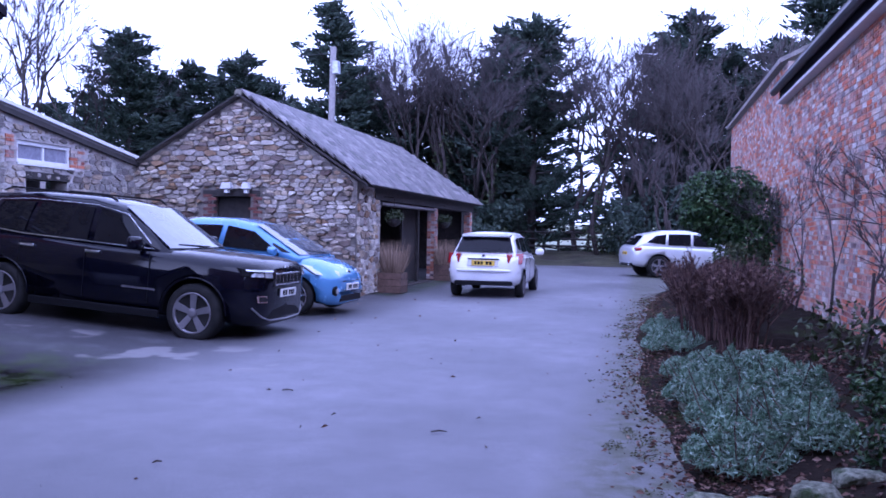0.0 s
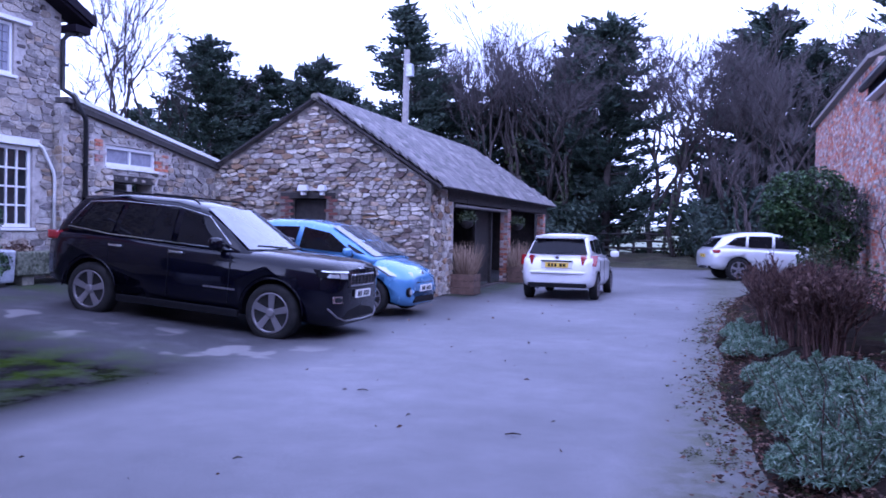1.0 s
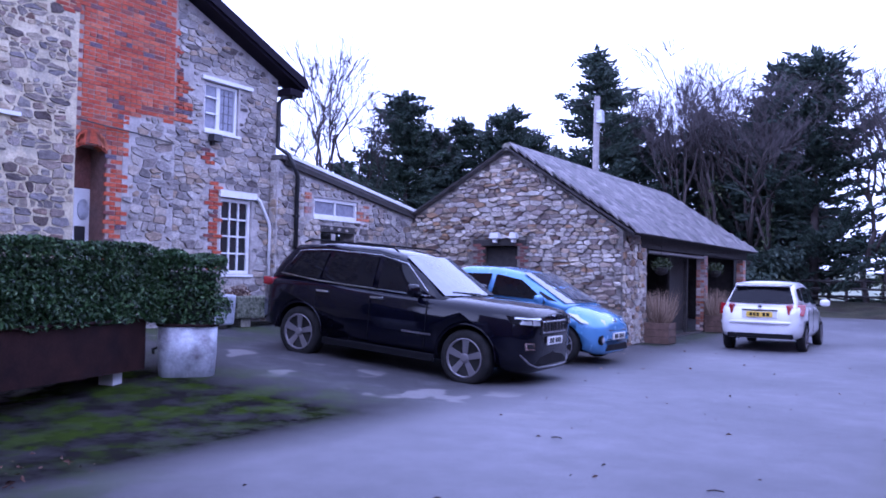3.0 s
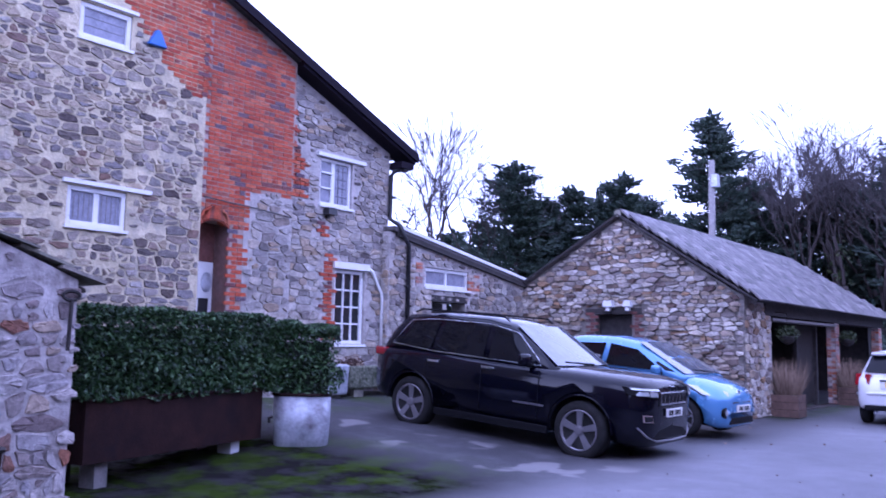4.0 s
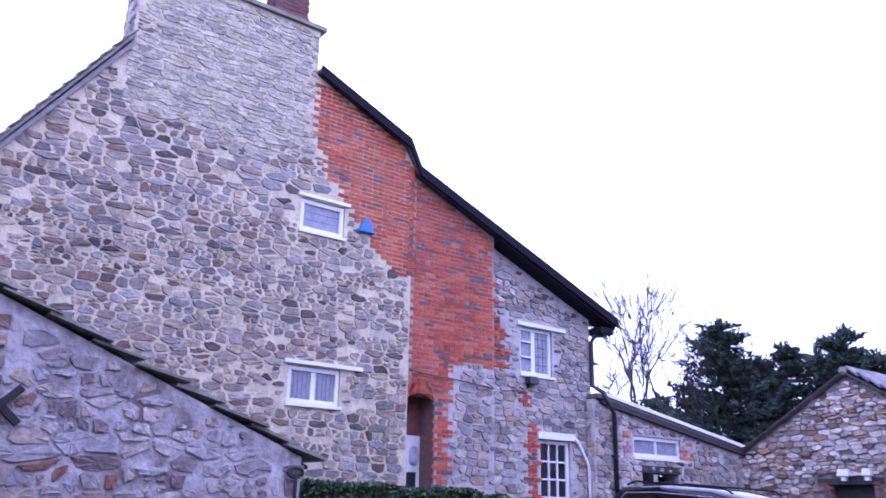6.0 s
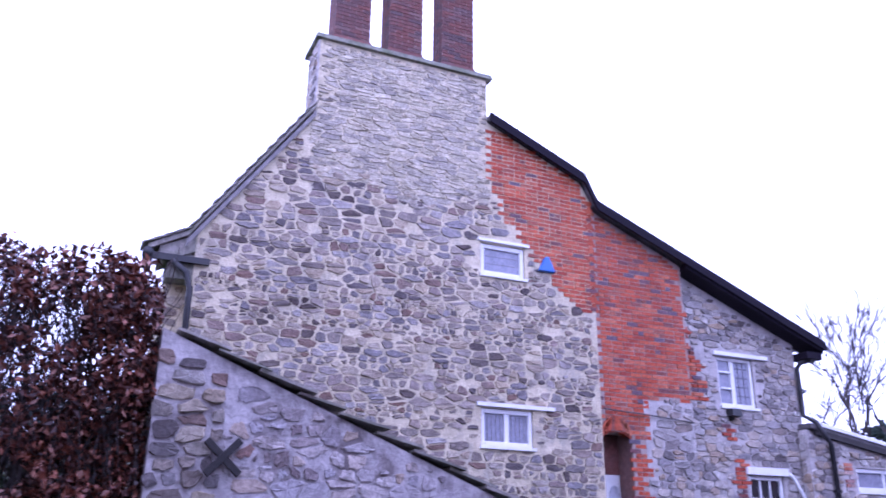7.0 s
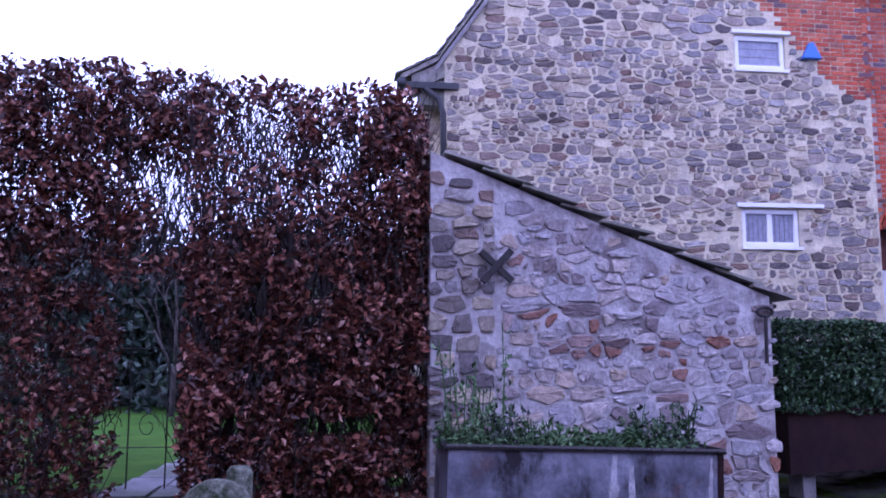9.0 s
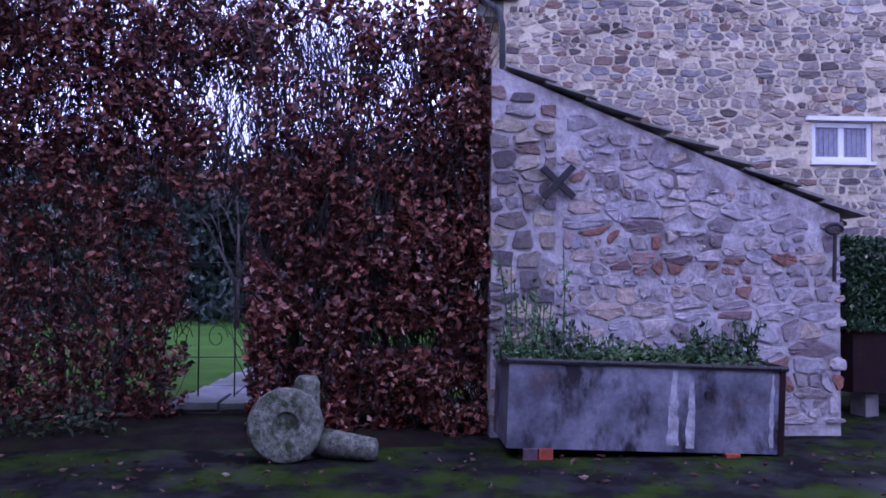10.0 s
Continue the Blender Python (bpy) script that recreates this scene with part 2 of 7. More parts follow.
CONIFER = leaf_mat("conifer_needles", [(0.0, (0.014, 0.026, 0.021)), (0.5, (0.030, 0.050, 0.036)), (1.0, (0.058, 0.082, 0.058))])
IVY = leaf_mat("ivy_leaf", [(0.0, (0.020, 0.035, 0.015)), (0.6, (0.045, 0.065, 0.025)), (1.0, (0.08, 0.09, 0.04))])
EVERGREEN = leaf_mat("evergreen_leaf", [(0.0, (0.007, 0.020, 0.008)), (0.55, (0.024, 0.060, 0.019)), (0.9, (0.065, 0.125, 0.042)), (1.0, (0.12, 0.19, 0.08))], 0.42)
BEECH = leaf_mat("beech_leaf", [(0.0, (0.025, 0.008, 0.006)), (0.4, (0.075, 0.021, 0.013)), (0.68, (0.16, 0.048, 0.027)), (0.88, (0.36, 0.15, 0.095)), (0.96, (0.50, 0.29, 0.22)), (1.0, (0.02, 0.012, 0.012))], 0.4)
DRY = leaf_mat("dry_stem", [(0.0, (0.030, 0.017, 0.017)), (0.5, (0.075, 0.040, 0.036)), (1.0, (0.16, 0.10, 0.08))], 0.9)
CATMINT = leaf_mat("blue_green_leaf", [(0.0, (0.045, 0.085, 0.04)), (0.35, (0.12, 0.20, 0.125)), (0.7, (0.24, 0.345, 0.26)), (0.92, (0.40, 0.50, 0.43)), (1.0, (0.14, 0.10, 0.07))], 0.9)
STRAW = leaf_mat("straw", [(0.0, (0.10, 0.065, 0.045)), (0.5, (0.24, 0.17, 0.12)), (1.0, (0.40, 0.30, 0.22))], 0.9)
MOSS_TUFT = leaf_mat("moss_tuft", [(0.0, (0.03, 0.034, 0.012)), (0.6, (0.07, 0.078, 0.028)), (1.0, (0.12, 0.12, 0.05))], 0.95)
LITTER = leaf_mat("leaf_litter", [(0.0, (0.03, 0.016, 0.012)), (0.5, (0.08, 0.04, 0.028)), (0.9, (0.17, 0.10, 0.075)), (1.0, (0.34, 0.25, 0.19))], 0.9)
HERB = leaf_mat("herb_leaf", [(0.0, (0.03, 0.07, 0.02)), (0.6, (0.07, 0.14, 0.045)), (1.0, (0.13, 0.21, 0.09))], 0.6)


def asphalt_mat():
    """Old tarmac: grit, pale worn bands, bays darkened for the cars' shade, moss along the house side."""
    m, nt, bsdf = nodes_of("tarmac")
    big, mid, fine = noise_node(nt, 0.35, 5), noise_node(nt, 2.5, 5), noise_node(nt, 140, 2)
    c = ramp_from(nt, big, (0.085, 0.083, 0.092), (0.165, 0.16, 0.175), 0.35, 0.65)
    c = mix_node(nt, 0.45, c, ramp_from(nt, mid, (0.35,) * 3, (0.66,) * 3), "OVERLAY")
    c = mix_node(nt, 0.5, c, ramp_from(nt, fine, (0.25,) * 3, (0.75,) * 3), "OVERLAY")
    co = nt.nodes.new("ShaderNodeTexCoord")
    sep = nt.nodes.new("ShaderNodeSeparateXYZ")
    nt.links.new(co.outputs["Object"], sep.inputs[0])

    def step(axis, lo, hi):
        r = nt.nodes.new("ShaderNodeMapRange")
        nt.links.new(sep.outputs[axis], r.inputs[0])
        r.inputs[1].default_value, r.inputs[2].default_value = lo, hi
        return r.outputs[0]
    # bays where cars stand are blotched darker, with the cars' shade in the colour
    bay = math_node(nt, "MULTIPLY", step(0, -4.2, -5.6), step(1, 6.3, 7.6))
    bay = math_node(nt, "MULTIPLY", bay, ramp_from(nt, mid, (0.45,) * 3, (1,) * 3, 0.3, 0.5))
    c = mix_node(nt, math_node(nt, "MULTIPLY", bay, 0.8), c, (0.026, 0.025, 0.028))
    patch = noise_node(nt, 1.1, 2)
    worn = math_node(nt, "MULTIPLY", math_node(nt, "MULTIPLY", step(1, 9.6, 9.2), step(1, 7.7, 8.1)), ramp_from(nt, patch, (0,) * 3, (1,) * 3, 0.56, 0.60))
    worn = math_node(nt, "MULTIPLY", worn, step(0, -3.2, -4.0))
    c = mix_node(nt, math_node(nt, "MULTIPLY", worn, 0.8), c, (0.21, 0.20, 0.20))
    edge = math_node(nt, "MULTIPLY", step(0, -0.62, -0.12), ramp_from(nt, noise_node(nt, 5, 6), (0.35,) * 3, (1,) * 3, 0.4, 0.6))
    c = mix_node(nt, edge, c, (0.050, 0.052, 0.024))
    # moss
    mossn = noise_node(nt, 1.7, 6, 0.7)
    moss = math_node(nt, "MULTIPLY", step(0, -5.2, -6.2), step(1, 8.6, 7.2))
    moss2 = math_node(nt, "MULTIPLY", step(0, -9.6, -10.4), step(1, 7.5, 9.0))
    moss3 = math_node(nt, "MULTIPLY", math_node(nt, "MULTIPLY", step(0, -5.0, -5.6), step(1, 17.6, 18.4)), step(1, 25.5, 24.0))
    moss = math_node(nt, "MAXIMUM", math_node(nt, "MAXIMUM", moss, moss2), moss3)
    moss = math_node(nt, "MULTIPLY", moss, ramp_from(nt, mossn, (0,) * 3, (1,) * 3, 0.45, 0.56))
    # dark soil by shed and hedge; the shade there deepens its colour too
    dirt_shade = math_node(nt, "MULTIPLY", math_node(nt, "MULTIPLY", step(0, -4.6, -5.5), step(1, 8.2, 7.0)), ramp_from(nt, mid, (0.85,) * 3, (1,) * 3, 0.3, 0.55))
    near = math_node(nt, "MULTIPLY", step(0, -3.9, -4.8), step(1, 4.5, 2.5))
    dirt_shade = math_node(nt, "MAXIMUM", dirt_shade, math_node(nt, "MULTIPLY", near, ramp_from(nt, mid, (0.85,) * 3, (1,) * 3, 0.3, 0.55)))
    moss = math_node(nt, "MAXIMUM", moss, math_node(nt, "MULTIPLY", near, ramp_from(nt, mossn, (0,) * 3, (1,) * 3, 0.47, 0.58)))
    c = mix_node(nt, math_node(nt, "MULTIPLY", dirt_shade, 0.95), c, (0.0075, 0.0065, 0.006))
    c = mix_node(nt, math_node(nt, "MULTIPLY", moss, 0.85), c, mix_node(nt, mossn.outputs[0], (0.008, 0.016, 0.003), (0.042, 0.068, 0.008)))
    nt.links.new(c, bsdf.inputs["Base Color"])
    rr = ramp_from(nt, big, (0.5,) * 3, (0.72,) * 3)
    nt.links.new(rr, bsdf.inputs["Roughness"])
    nt.links.new(math_node(nt, "MULTIPLY", math_node(nt, "SUBTRACT", 1.0, dirt_shade), 0.42), bsdf.inputs["Specular IOR Level"])
    bump(nt, bsdf, fine.outputs[0], 0.35, 0.006)
    return m


TARMAC = asphalt_mat()


# ---- building blocks ----
class Soup:
    """Collects vertices and faces, then becomes one mesh."""

    def __init__(self):
        self.v, self.f = [], []

    def add(self, verts, faces):
        n = len(self.v)
        self.v.extend(verts)
        self.f.extend(tuple(i + n for i in f) for f in faces)
        return self

    def box(self, lo, hi, m=None, taper=0.0):
        x0, y0, z0 = lo
        x1, y1, z1 = hi
        t = taper
        vs = [(x0, y0, z0), (x1, y0, z0), (x1, y1, z0), (x0, y1, z0), (x0 + t, y0 + t, z1), (x1 - t, y0 + t, z1), (x1 - t, y1 - t, z1), (x0 + t, y1 - t, z1)]
        if m is not None:
            vs = [tuple(m @ Vector(p)) for p in vs]
        return self.add(vs, [(3, 2, 1, 0), (4, 5, 6, 7), (0, 1, 5, 4), (1, 2, 6, 5), (2, 3, 7, 6), (3, 0, 4, 7)])

    def tube(self, pts, radii, sides=6):
        pts = [Vector(p) for p in pts]
        rings = []
        for i, p in enumerate(pts):
            d = (pts[min(i + 1, len(pts) - 1)] - pts[max(i - 1, 0)]).normalized()
            a = d.cross(Vector((0.31, 0.87, 0.37))).normalized()
            b = d.cross(a)
            r = radii[i] if isinstance(radii, (list, tuple)) else radii
            rings.append([tuple(p + r * (math.cos(2 * math.pi * k / sides) * a + math.sin(2 * math.pi * k / sides) * b)) for k in range(sides)])
        fs = []
        for i in range(len(pts) - 1):
            for k in range(sides):
                k2 = (k + 1) % sides
                fs.append((i * sides + k, i * sides + k2, (i + 1) * sides + k2, (i + 1) * sides + k))
        fs.append(tuple(range(sides))[::-1])
        fs.append(tuple((len(pts) - 1) * sides + k for k in range(sides)))
        return self.add([v for r in rings for v in r], fs)

    def lathe(self, prof, m, sides=24):
        """prof: (radius, height) along local z; m places it."""
        vs = [tuple(m @ Vector((r * math.cos(2 * math.pi * k / sides), r * math.sin(2 * math.pi * k / sides), h))) for r, h in prof for k in range(sides)]
        fs = [(i * sides + k, i * sides + (k + 1) % sides, (i + 1) * sides + (k + 1) % sides, (i + 1) * sides + k) for i in range(len(prof) - 1) for k in range(sides)]
        fs.append(tuple(range(sides))[::-1])
        fs.append(tuple((len(prof) - 1) * sides + k for k in range(sides)))
        return self.add(vs, fs)

    def mesh(self, name, material, smooth=False):
        me = bpy.data.meshes.new(name)
        me.from_pydata([tuple(p) for p in self.v], [], self.f)
        if material:
            me.materials.append(material)
        if smooth:
            me.polygons.foreach_set("use_smooth", [True] * len(me.polygons))
        me.update()
        return me


def part(name, soup, material, parent, label="", smooth=False, bevel=0.0, kind=""):
    me = soup if isinstance(soup, bpy.types.Mesh) else soup.mesh(name, material, smooth)
    ob = new(name, me)
    ob.parent = parent
    if bevel:
        b = ob.modifiers.new("bevel", "BEVEL")
        b.width, b.segments, b.limit_method, b.angle_limit = bevel, 2, "ANGLE", radians(40)
    return tagged(ob, label, kind=kind)


def thing(name, label, category, m=None, group="", kind=""):
    ob = new(name)
    if m is not None:
        ob.matrix_world = m
    return tagged(ob, label, category, group, kind)


def solid(name, soup, material, label, category, kind="", group="", smooth=False, bevel=0.0, m=None):
    """A thing that is one mesh."""
    ob = part(name, soup, material, None, label, smooth, bevel, kind)
    if m is not None:
        ob.matrix_world = m
    return tagged(ob, label, category, group, kind)


def boxed(lo, hi, m=None, taper=0.0):
    return Soup().box(lo, hi, m, taper)


def smooth01(a, b, x):
    t = min(1.0, max(0.0, (x - a) / (b - a)))
    return t * t * (3 - 2 * t)


def hz(x, y):
    """Height of the ground: it climbs gently towards the house."""
    k = 0.08 * smooth01(4.5, 8.5, y) - 0.03 * smooth01(14.0, 17.0, y)
    z = k * max(0.0, -5.6 - x) if x > -12.5 else k * 6.9
    return z


def wall_soup(to, u0, u1, base, top, holes, depth):
    """A thick wall in its own plane: u along it, v up. base and top are functions of u; holes are (u0, u1, v0, v1)."""
    brk = sorted({u0, u1, *[h[0] for h in holes], *[h[1] for h in holes], *[u for u, _ in top]})
    brk = [b for b in brk if u0 <= b <= u1]

    def tz(u):
        return float(np.interp(u, [p[0] for p in top], [p[1] for p in top]))
    s = Soup()
    for a, b in zip(brk, brk[1:]):
        if b - a < 1e-6:
            continue
        mid = (a + b) / 2
        hs = sorted([h for h in holes if h[0] <= mid <= h[1]], key=lambda h: h[2])
        lo = base
        spans = []
        for h in hs:
            if h[2] > lo:
                spans.append((lo, h[2]))
            lo = h[3]
        spans.append((lo, None))
        e = 1e-4
        for p, q in spans:
            q0, q1 = (tz(a + e), tz(b - e)) if q is None else (q, q)
            if q0 <= p and q1 <= p:
                continue
            vs = [to(a, p, 0), to(b, p, 0), to(b, p, -depth), to(a, p, -depth), to(a, q0, 0), to(b, q1, 0), to(b, q1, -depth), to(a, q0, -depth)]
            s.add(vs, [(3, 2, 1, 0), (4, 5, 6, 7), (0, 1, 5, 4), (1, 2, 6, 5), (2, 3, 7, 6), (3, 0, 4, 7)])
    return s


def frame_of(to):
    """The pose of a wall's plane: its local x along the wall, y up, z outwards."""
    o, x, y, z = (Vector(to(*p)) for p in ((0, 0, 0), (1, 0, 0), (0, 1, 0), (0, 0, 1)))
    m = Matrix.Identity(4)
    for i, a in enumerate((x - o, y - o, z - o, o)):
        for r in range(3):
            m[r][i] = a[r]
    return m


PIECES = []


def rubble(parent, name, to, inside, box, heights, material, seed, aspect=(1.1, 2.8), depth=(0.012, 0.035), gap=0.03, most=280, prefer=None, drop=0.0):
    """Lays rough courses of stones over a wall; pieces are joined in at the end of the file."""
    PIECES.append((parent, name, to, inside, box, heights, material, seed, aspect, depth, gap, most, prefer, drop))


def clip_half(poly, px, py, nx, ny):
    """Keeps the part of a polygon where (p - (px, py)) . n <= 0."""
    out = []
    for k in range(len(poly)):
        a, c = poly[k], poly[(k + 1) % len(poly)]
        da, dc = (a[0] - px) * nx + (a[1] - py) * ny, (c[0] - px) * nx + (c[1] - py) * ny
        if da <= 0:
            out.append(a)
        if da * dc < 0:
            t = da / (da - dc)
            out.append((a[0] + t * (c[0] - a[0]), a[1] + t * (c[1] - a[1])))
    return out


def lay_rubble(parent, name, to, inside, box, heights, material, seed, aspect, depth, gap, most, prefer, drop):
    """Stones that fit one another: each fills the cell round its centre, less a mortar joint."""
    rng = random.Random(seed)
    m = frame_of(to)
    u0, u1, v0, v1 = box
    K = max(1.5, 0.48 * (aspect[0] + aspect[1]))
    centres = []
    v = v0
    while v < v1 + 0.1:
        h = rng.uniform(*heights)
        u = u0 - rng.uniform(0, 0.4)
        while u < u1 + 0.2:
            w = min(h * rng.uniform(*aspect), 0.66)
            if rng.random() < 0.16:
                centres += [(u + w / 2, v + h * 0.27), (u + w * 0.4, v + h * 0.75)]
            else:
                centres.append((u + w / 2, v + h / 2 + rng.uniform(-0.22, 0.22) * h))
            u += w
        v += h
    cells = {}
    for k, (cu, cv) in enumerate(centres):
        cells.setdefault((int(cu // 0.5), int(cv // 0.5)), []).append(k)
    rest, count, soft = Soup(), 0, min(0.4, 0.08 + 6 * gap)
    for k, (cu, cv) in enumerate(centres):
        if rng.random() < drop or not inside(cu, cv):
            continue
        poly = [(cu - 0.36, (cv - 0.17) * K), (cu + 0.36, (cv - 0.17) * K), (cu + 0.36, (cv + 0.17) * K), (cu - 0.36, (cv + 0.17) * K)]
        g = gap * rng.uniform(0.35, 1.9)
        gi, gj = int(cu // 0.5), int(cv // 0.5)
        for a in (-1, 0, 1):
            for c in (-1, 0, 1):
                for q in cells.get((gi + a, gj + c), ()):
                    if q == k:
                        continue
                    du, dv = centres[q][0] - cu, (centres[q][1] - cv) * K
                    l = math.hypot(du, dv)
                    if l < 0.9 and l > 1e-6 and poly:
                        poly = clip_half(poly, cu + du / 2 - du / l * g / 2, cv * K + dv / 2 - dv / l * g / 2, du / l, dv / l)
        poly = clip_half(poly, u0 + 0.016, 0, -1, 0)
        poly = clip_half(poly, u1 - 0.016, 0, 1, 0) if poly else poly
        if len(poly) < 3:
            continue
        poly = [(x, y / K) for x, y in poly]
        ring = []
        for e in range(len(poly)):
            p, q = poly[e], poly[(e + 1) % len(poly)]
            t0, t1 = rng.uniform(0.04, soft), rng.uniform(1 - soft, 0.96)
            jx, jy = rng.uniform(-0.007, 0.007), rng.uniform(-0.009, 0.009)
            ring += [(p[0] + t0 * (q[0] - p[0]) + jx, p[1] + t0 * (q[1] - p[1]) - jy), (p[0] + t1 * (q[0] - p[0]) - jx, p[1] + t1 * (q[1] - p[1]) + jy)]
        mu, mv = sum(p[0] for p in ring) / len(ring), sum(p[1] for p in ring) / len(ring)
        for _ in range(5):
            if all(inside(*p) for p in ring):
                break
            ring = [(mu + 0.8 * (x - mu), mv + 0.8 * (y - mv)) for x, y in ring]
        else:
            continue
        if max(p[0] for p in ring) - min(p[0] for p in ring) < 0.04:
            continue
        d = rng.uniform(*depth)
        tk = min(1.0, d / 0.03)
        tu, tv = tk * rng.uniform(-0.09, 0.09), tk * rng.uniform(-0.12, 0.09)
        n = len(ring)
        vs = []
        for f, z, jit in ((1.0, -0.02, 0), (0.97, d * 0.75, 0.005), (0.88, d, 0.008)):
            vs += [(mu + f * (x - mu) + rng.uniform(-jit, jit), mv + f * (y - mv) + rng.uniform(-jit, jit), z + (0 if z < 0 else tu * (x - mu) + tv * (y - mv) + rng.uniform(-jit, jit))) for x, y in ring]
        vs.append((mu, mv, d * rng.uniform(0.85, 1.2)))
        fs = [(l * n + e, l * n + (e + 1) % n, (l + 1) * n + (e + 1) % n, (l + 1) * n + e) for l in range(2) for e in range(n)] + [(2 * n + e, 2 * n + (e + 1) % n, 3 * n) for e in range(n)]
        vs = [tuple(m @ Vector(p)) for p in vs]
        if count < most and (prefer is None or prefer(cu, cv)):
            part(name, Soup().add(vs, fs), material, parent)
            count += 1
        else:
            rest.add(vs, fs)
    if rest.v:
        part(name + "s", rest, material, parent, kind="stuff")


def lay_bricks(parent, to, inside, box, material, seed, most=280, prefer=None, size=(0.225, 0.075), proud=0.008):
    rng = random.Random(seed)
    m = frame_of(to)
    bw, bh = size
    meshes = []
    for w in (bw - 0.015, bw / 2 - 0.015):
        meshes.append(boxed((-w / 2, -bh / 2 + 0.008, -0.02), (w / 2, bh / 2 - 0.008, proud), None, 0.0).mesh("brick", material))
    rest, count = Soup(), 0
    u0, u1, v0, v1 = box
    row, v = 0, v0
    while v < v1:
        u = u0 + (0.0 if row % 2 else -bw / 2)
        flem = row % 4 == 3
        while u < u1:
            w = bw / 2 if flem else bw
            cu, cv = u + w / 2, v + bh / 2 + 0.012 * math.sin(u * 1.3)
            if inside(cu, cv):
                pm = m @ Matrix.LocRotScale((cu, cv, rng.uniform(-0.004, 0.004)), Euler((rng.uniform(-0.03, 0.03), rng.uniform(-0.02, 0.02), rng.uniform(-0.012, 0.012))), None)
                if count < most and (prefer is None or prefer(cu, cv)):
                    ob = new("brick", meshes[1 if flem else 0])
                    ob.parent = parent
                    ob.matrix_world = pm
                    count += 1
                else:
                    me = meshes[1 if flem else 0]
                    rest.add([tuple(pm @ p.co) for p in me.vertices], [tuple(f.vertices) for f in me.polygons])
            u += w
        v += bh
        row += 1
    if rest.v:
        part("bricks", rest, material, parent, kind="stuff")


def lay_slates(parent, name, corner, along, down, rows, cols, material, seed, most=300, thick=0.012, lap=0.02, prefer=None, uneven=0.01):
    """Overlapping slates on a pitch: along and down are the whole vectors of the roof's edges."""
    rng = random.Random(seed)
    corner, along, down = Vector(corner), Vector(along), Vector(down)
    a, d = along.normalized(), down.normalized()
    n = a.cross(d).normalized()
    if n.z < 0:
        n = -n
    w, h = along.length / cols, down.length / rows
    m = Matrix.Identity(4)
    for i, ax in enumerate((a, d, n)):
        for r in range(3):
            m[r][i] = ax[r]
    whole = boxed((-w / 2 + 0.004, -h * 0.5, 0), (w / 2 - 0.004, h * 0.75, thick)).mesh(name, material)
    half = boxed((-w / 4 + 0.002, -h * 0.5, 0), (w / 4 - 0.004, h * 0.75, thick)).mesh(name, material)
    rest, count = Soup(), 0
    for r in range(rows):
        for c in range(cols + 1):
            off = 0.5 if r % 2 == 0 else 0.0
            t = (c + off) * w
            if t > along.length or t < 0:
                continue
            me = whole if t > w / 4 else half
            t = max(t, w / 4)
            p = corner + a * t + d * ((r + 0.5) * h) + n * (0.012 + lap)
            pm = Matrix.Translation(p) @ m @ Euler((-lap / h * 1.1 + rng.uniform(-uneven, uneven), rng.uniform(-uneven, uneven), rng.uniform(-uneven, uneven))).to_matrix().to_4x4()
            if count < most and (prefer is None or prefer(p)):
                ob = new(name, me)
                ob.parent = parent
                ob.matrix_world = pm
                count += 1
            else:
                rest.add([tuple(pm @ q.co) for q in me.vertices], [tuple(f.vertices) for f in me.polygons])
    if rest.v:
        part(name + "s", rest, material, parent, kind="stuff")


# ---- ground ----
def sheet(xs, ys, dz, keep=None):
    s = Soup()
    idx = {}
    for i, x in enumerate(xs):
        for j, y in enumerate(ys):
            idx[i, j] = len(s.v)
            s.v.append((x, y, hz(x, y) + dz(x, y)))
    for i in range(len(xs) - 1):
        for j in range(len(ys) - 1):
            cx, cy = (xs[i] + xs[i + 1]) / 2, (ys[j] + ys[j + 1]) / 2
            if keep is None or keep(cx, cy):
                s.f.append((idx[i, j], idx[i + 1, j], idx[i + 1, j + 1], idx[i, j + 1]))
    return s


RX_WALL = 2.6


def verge_x(y):
    """The tarmac's edge along the garden bed."""
    return float(np.interp(y, [-8, 4.8, 7.3, 12.2, 17, 22, 26, 30, 34], [0.42, 0.26, 0.03, -0.1, 0.05, 0.35, 1.6, 5.0, 9.0])) + 0.05 * math.sin(y * 1.3) + 0.015 * math.sin(y * 4.1)


def rise(x, y):
    """Bank and field beyond the yard."""
    return -0.04 + 0.5 * smooth01(39.0, 43.0, y) + 0.012 * max(0.0, y - 60) * smooth01(60, 100, y)


far = [-2400, -900, -400, -200, -120, -80, -60, -45, -35]
gx = far + [-30 + 1.0 * k for k in range(0, 55)] + [-v for v in far[::-1]]
gy = far + [-30 + 1.0 * k for k in range(0, 90)] + [70, 85, 110, 150, 220, 400, 900, 2400]
solid("ground", sheet(gx, gy, rise), FIELD, "pale winter grass field reaching the horizon", "ground", "structure", smooth=True)
xs = [-16 + 0.3 * k for k in range(0, 90)]
ys = [-9 + 0.4 * k for k in range(0, 124)]
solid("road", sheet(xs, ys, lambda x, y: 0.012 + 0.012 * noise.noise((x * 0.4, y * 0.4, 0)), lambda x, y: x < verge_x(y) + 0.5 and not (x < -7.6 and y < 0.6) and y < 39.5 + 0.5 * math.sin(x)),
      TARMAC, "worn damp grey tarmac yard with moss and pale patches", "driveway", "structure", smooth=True)
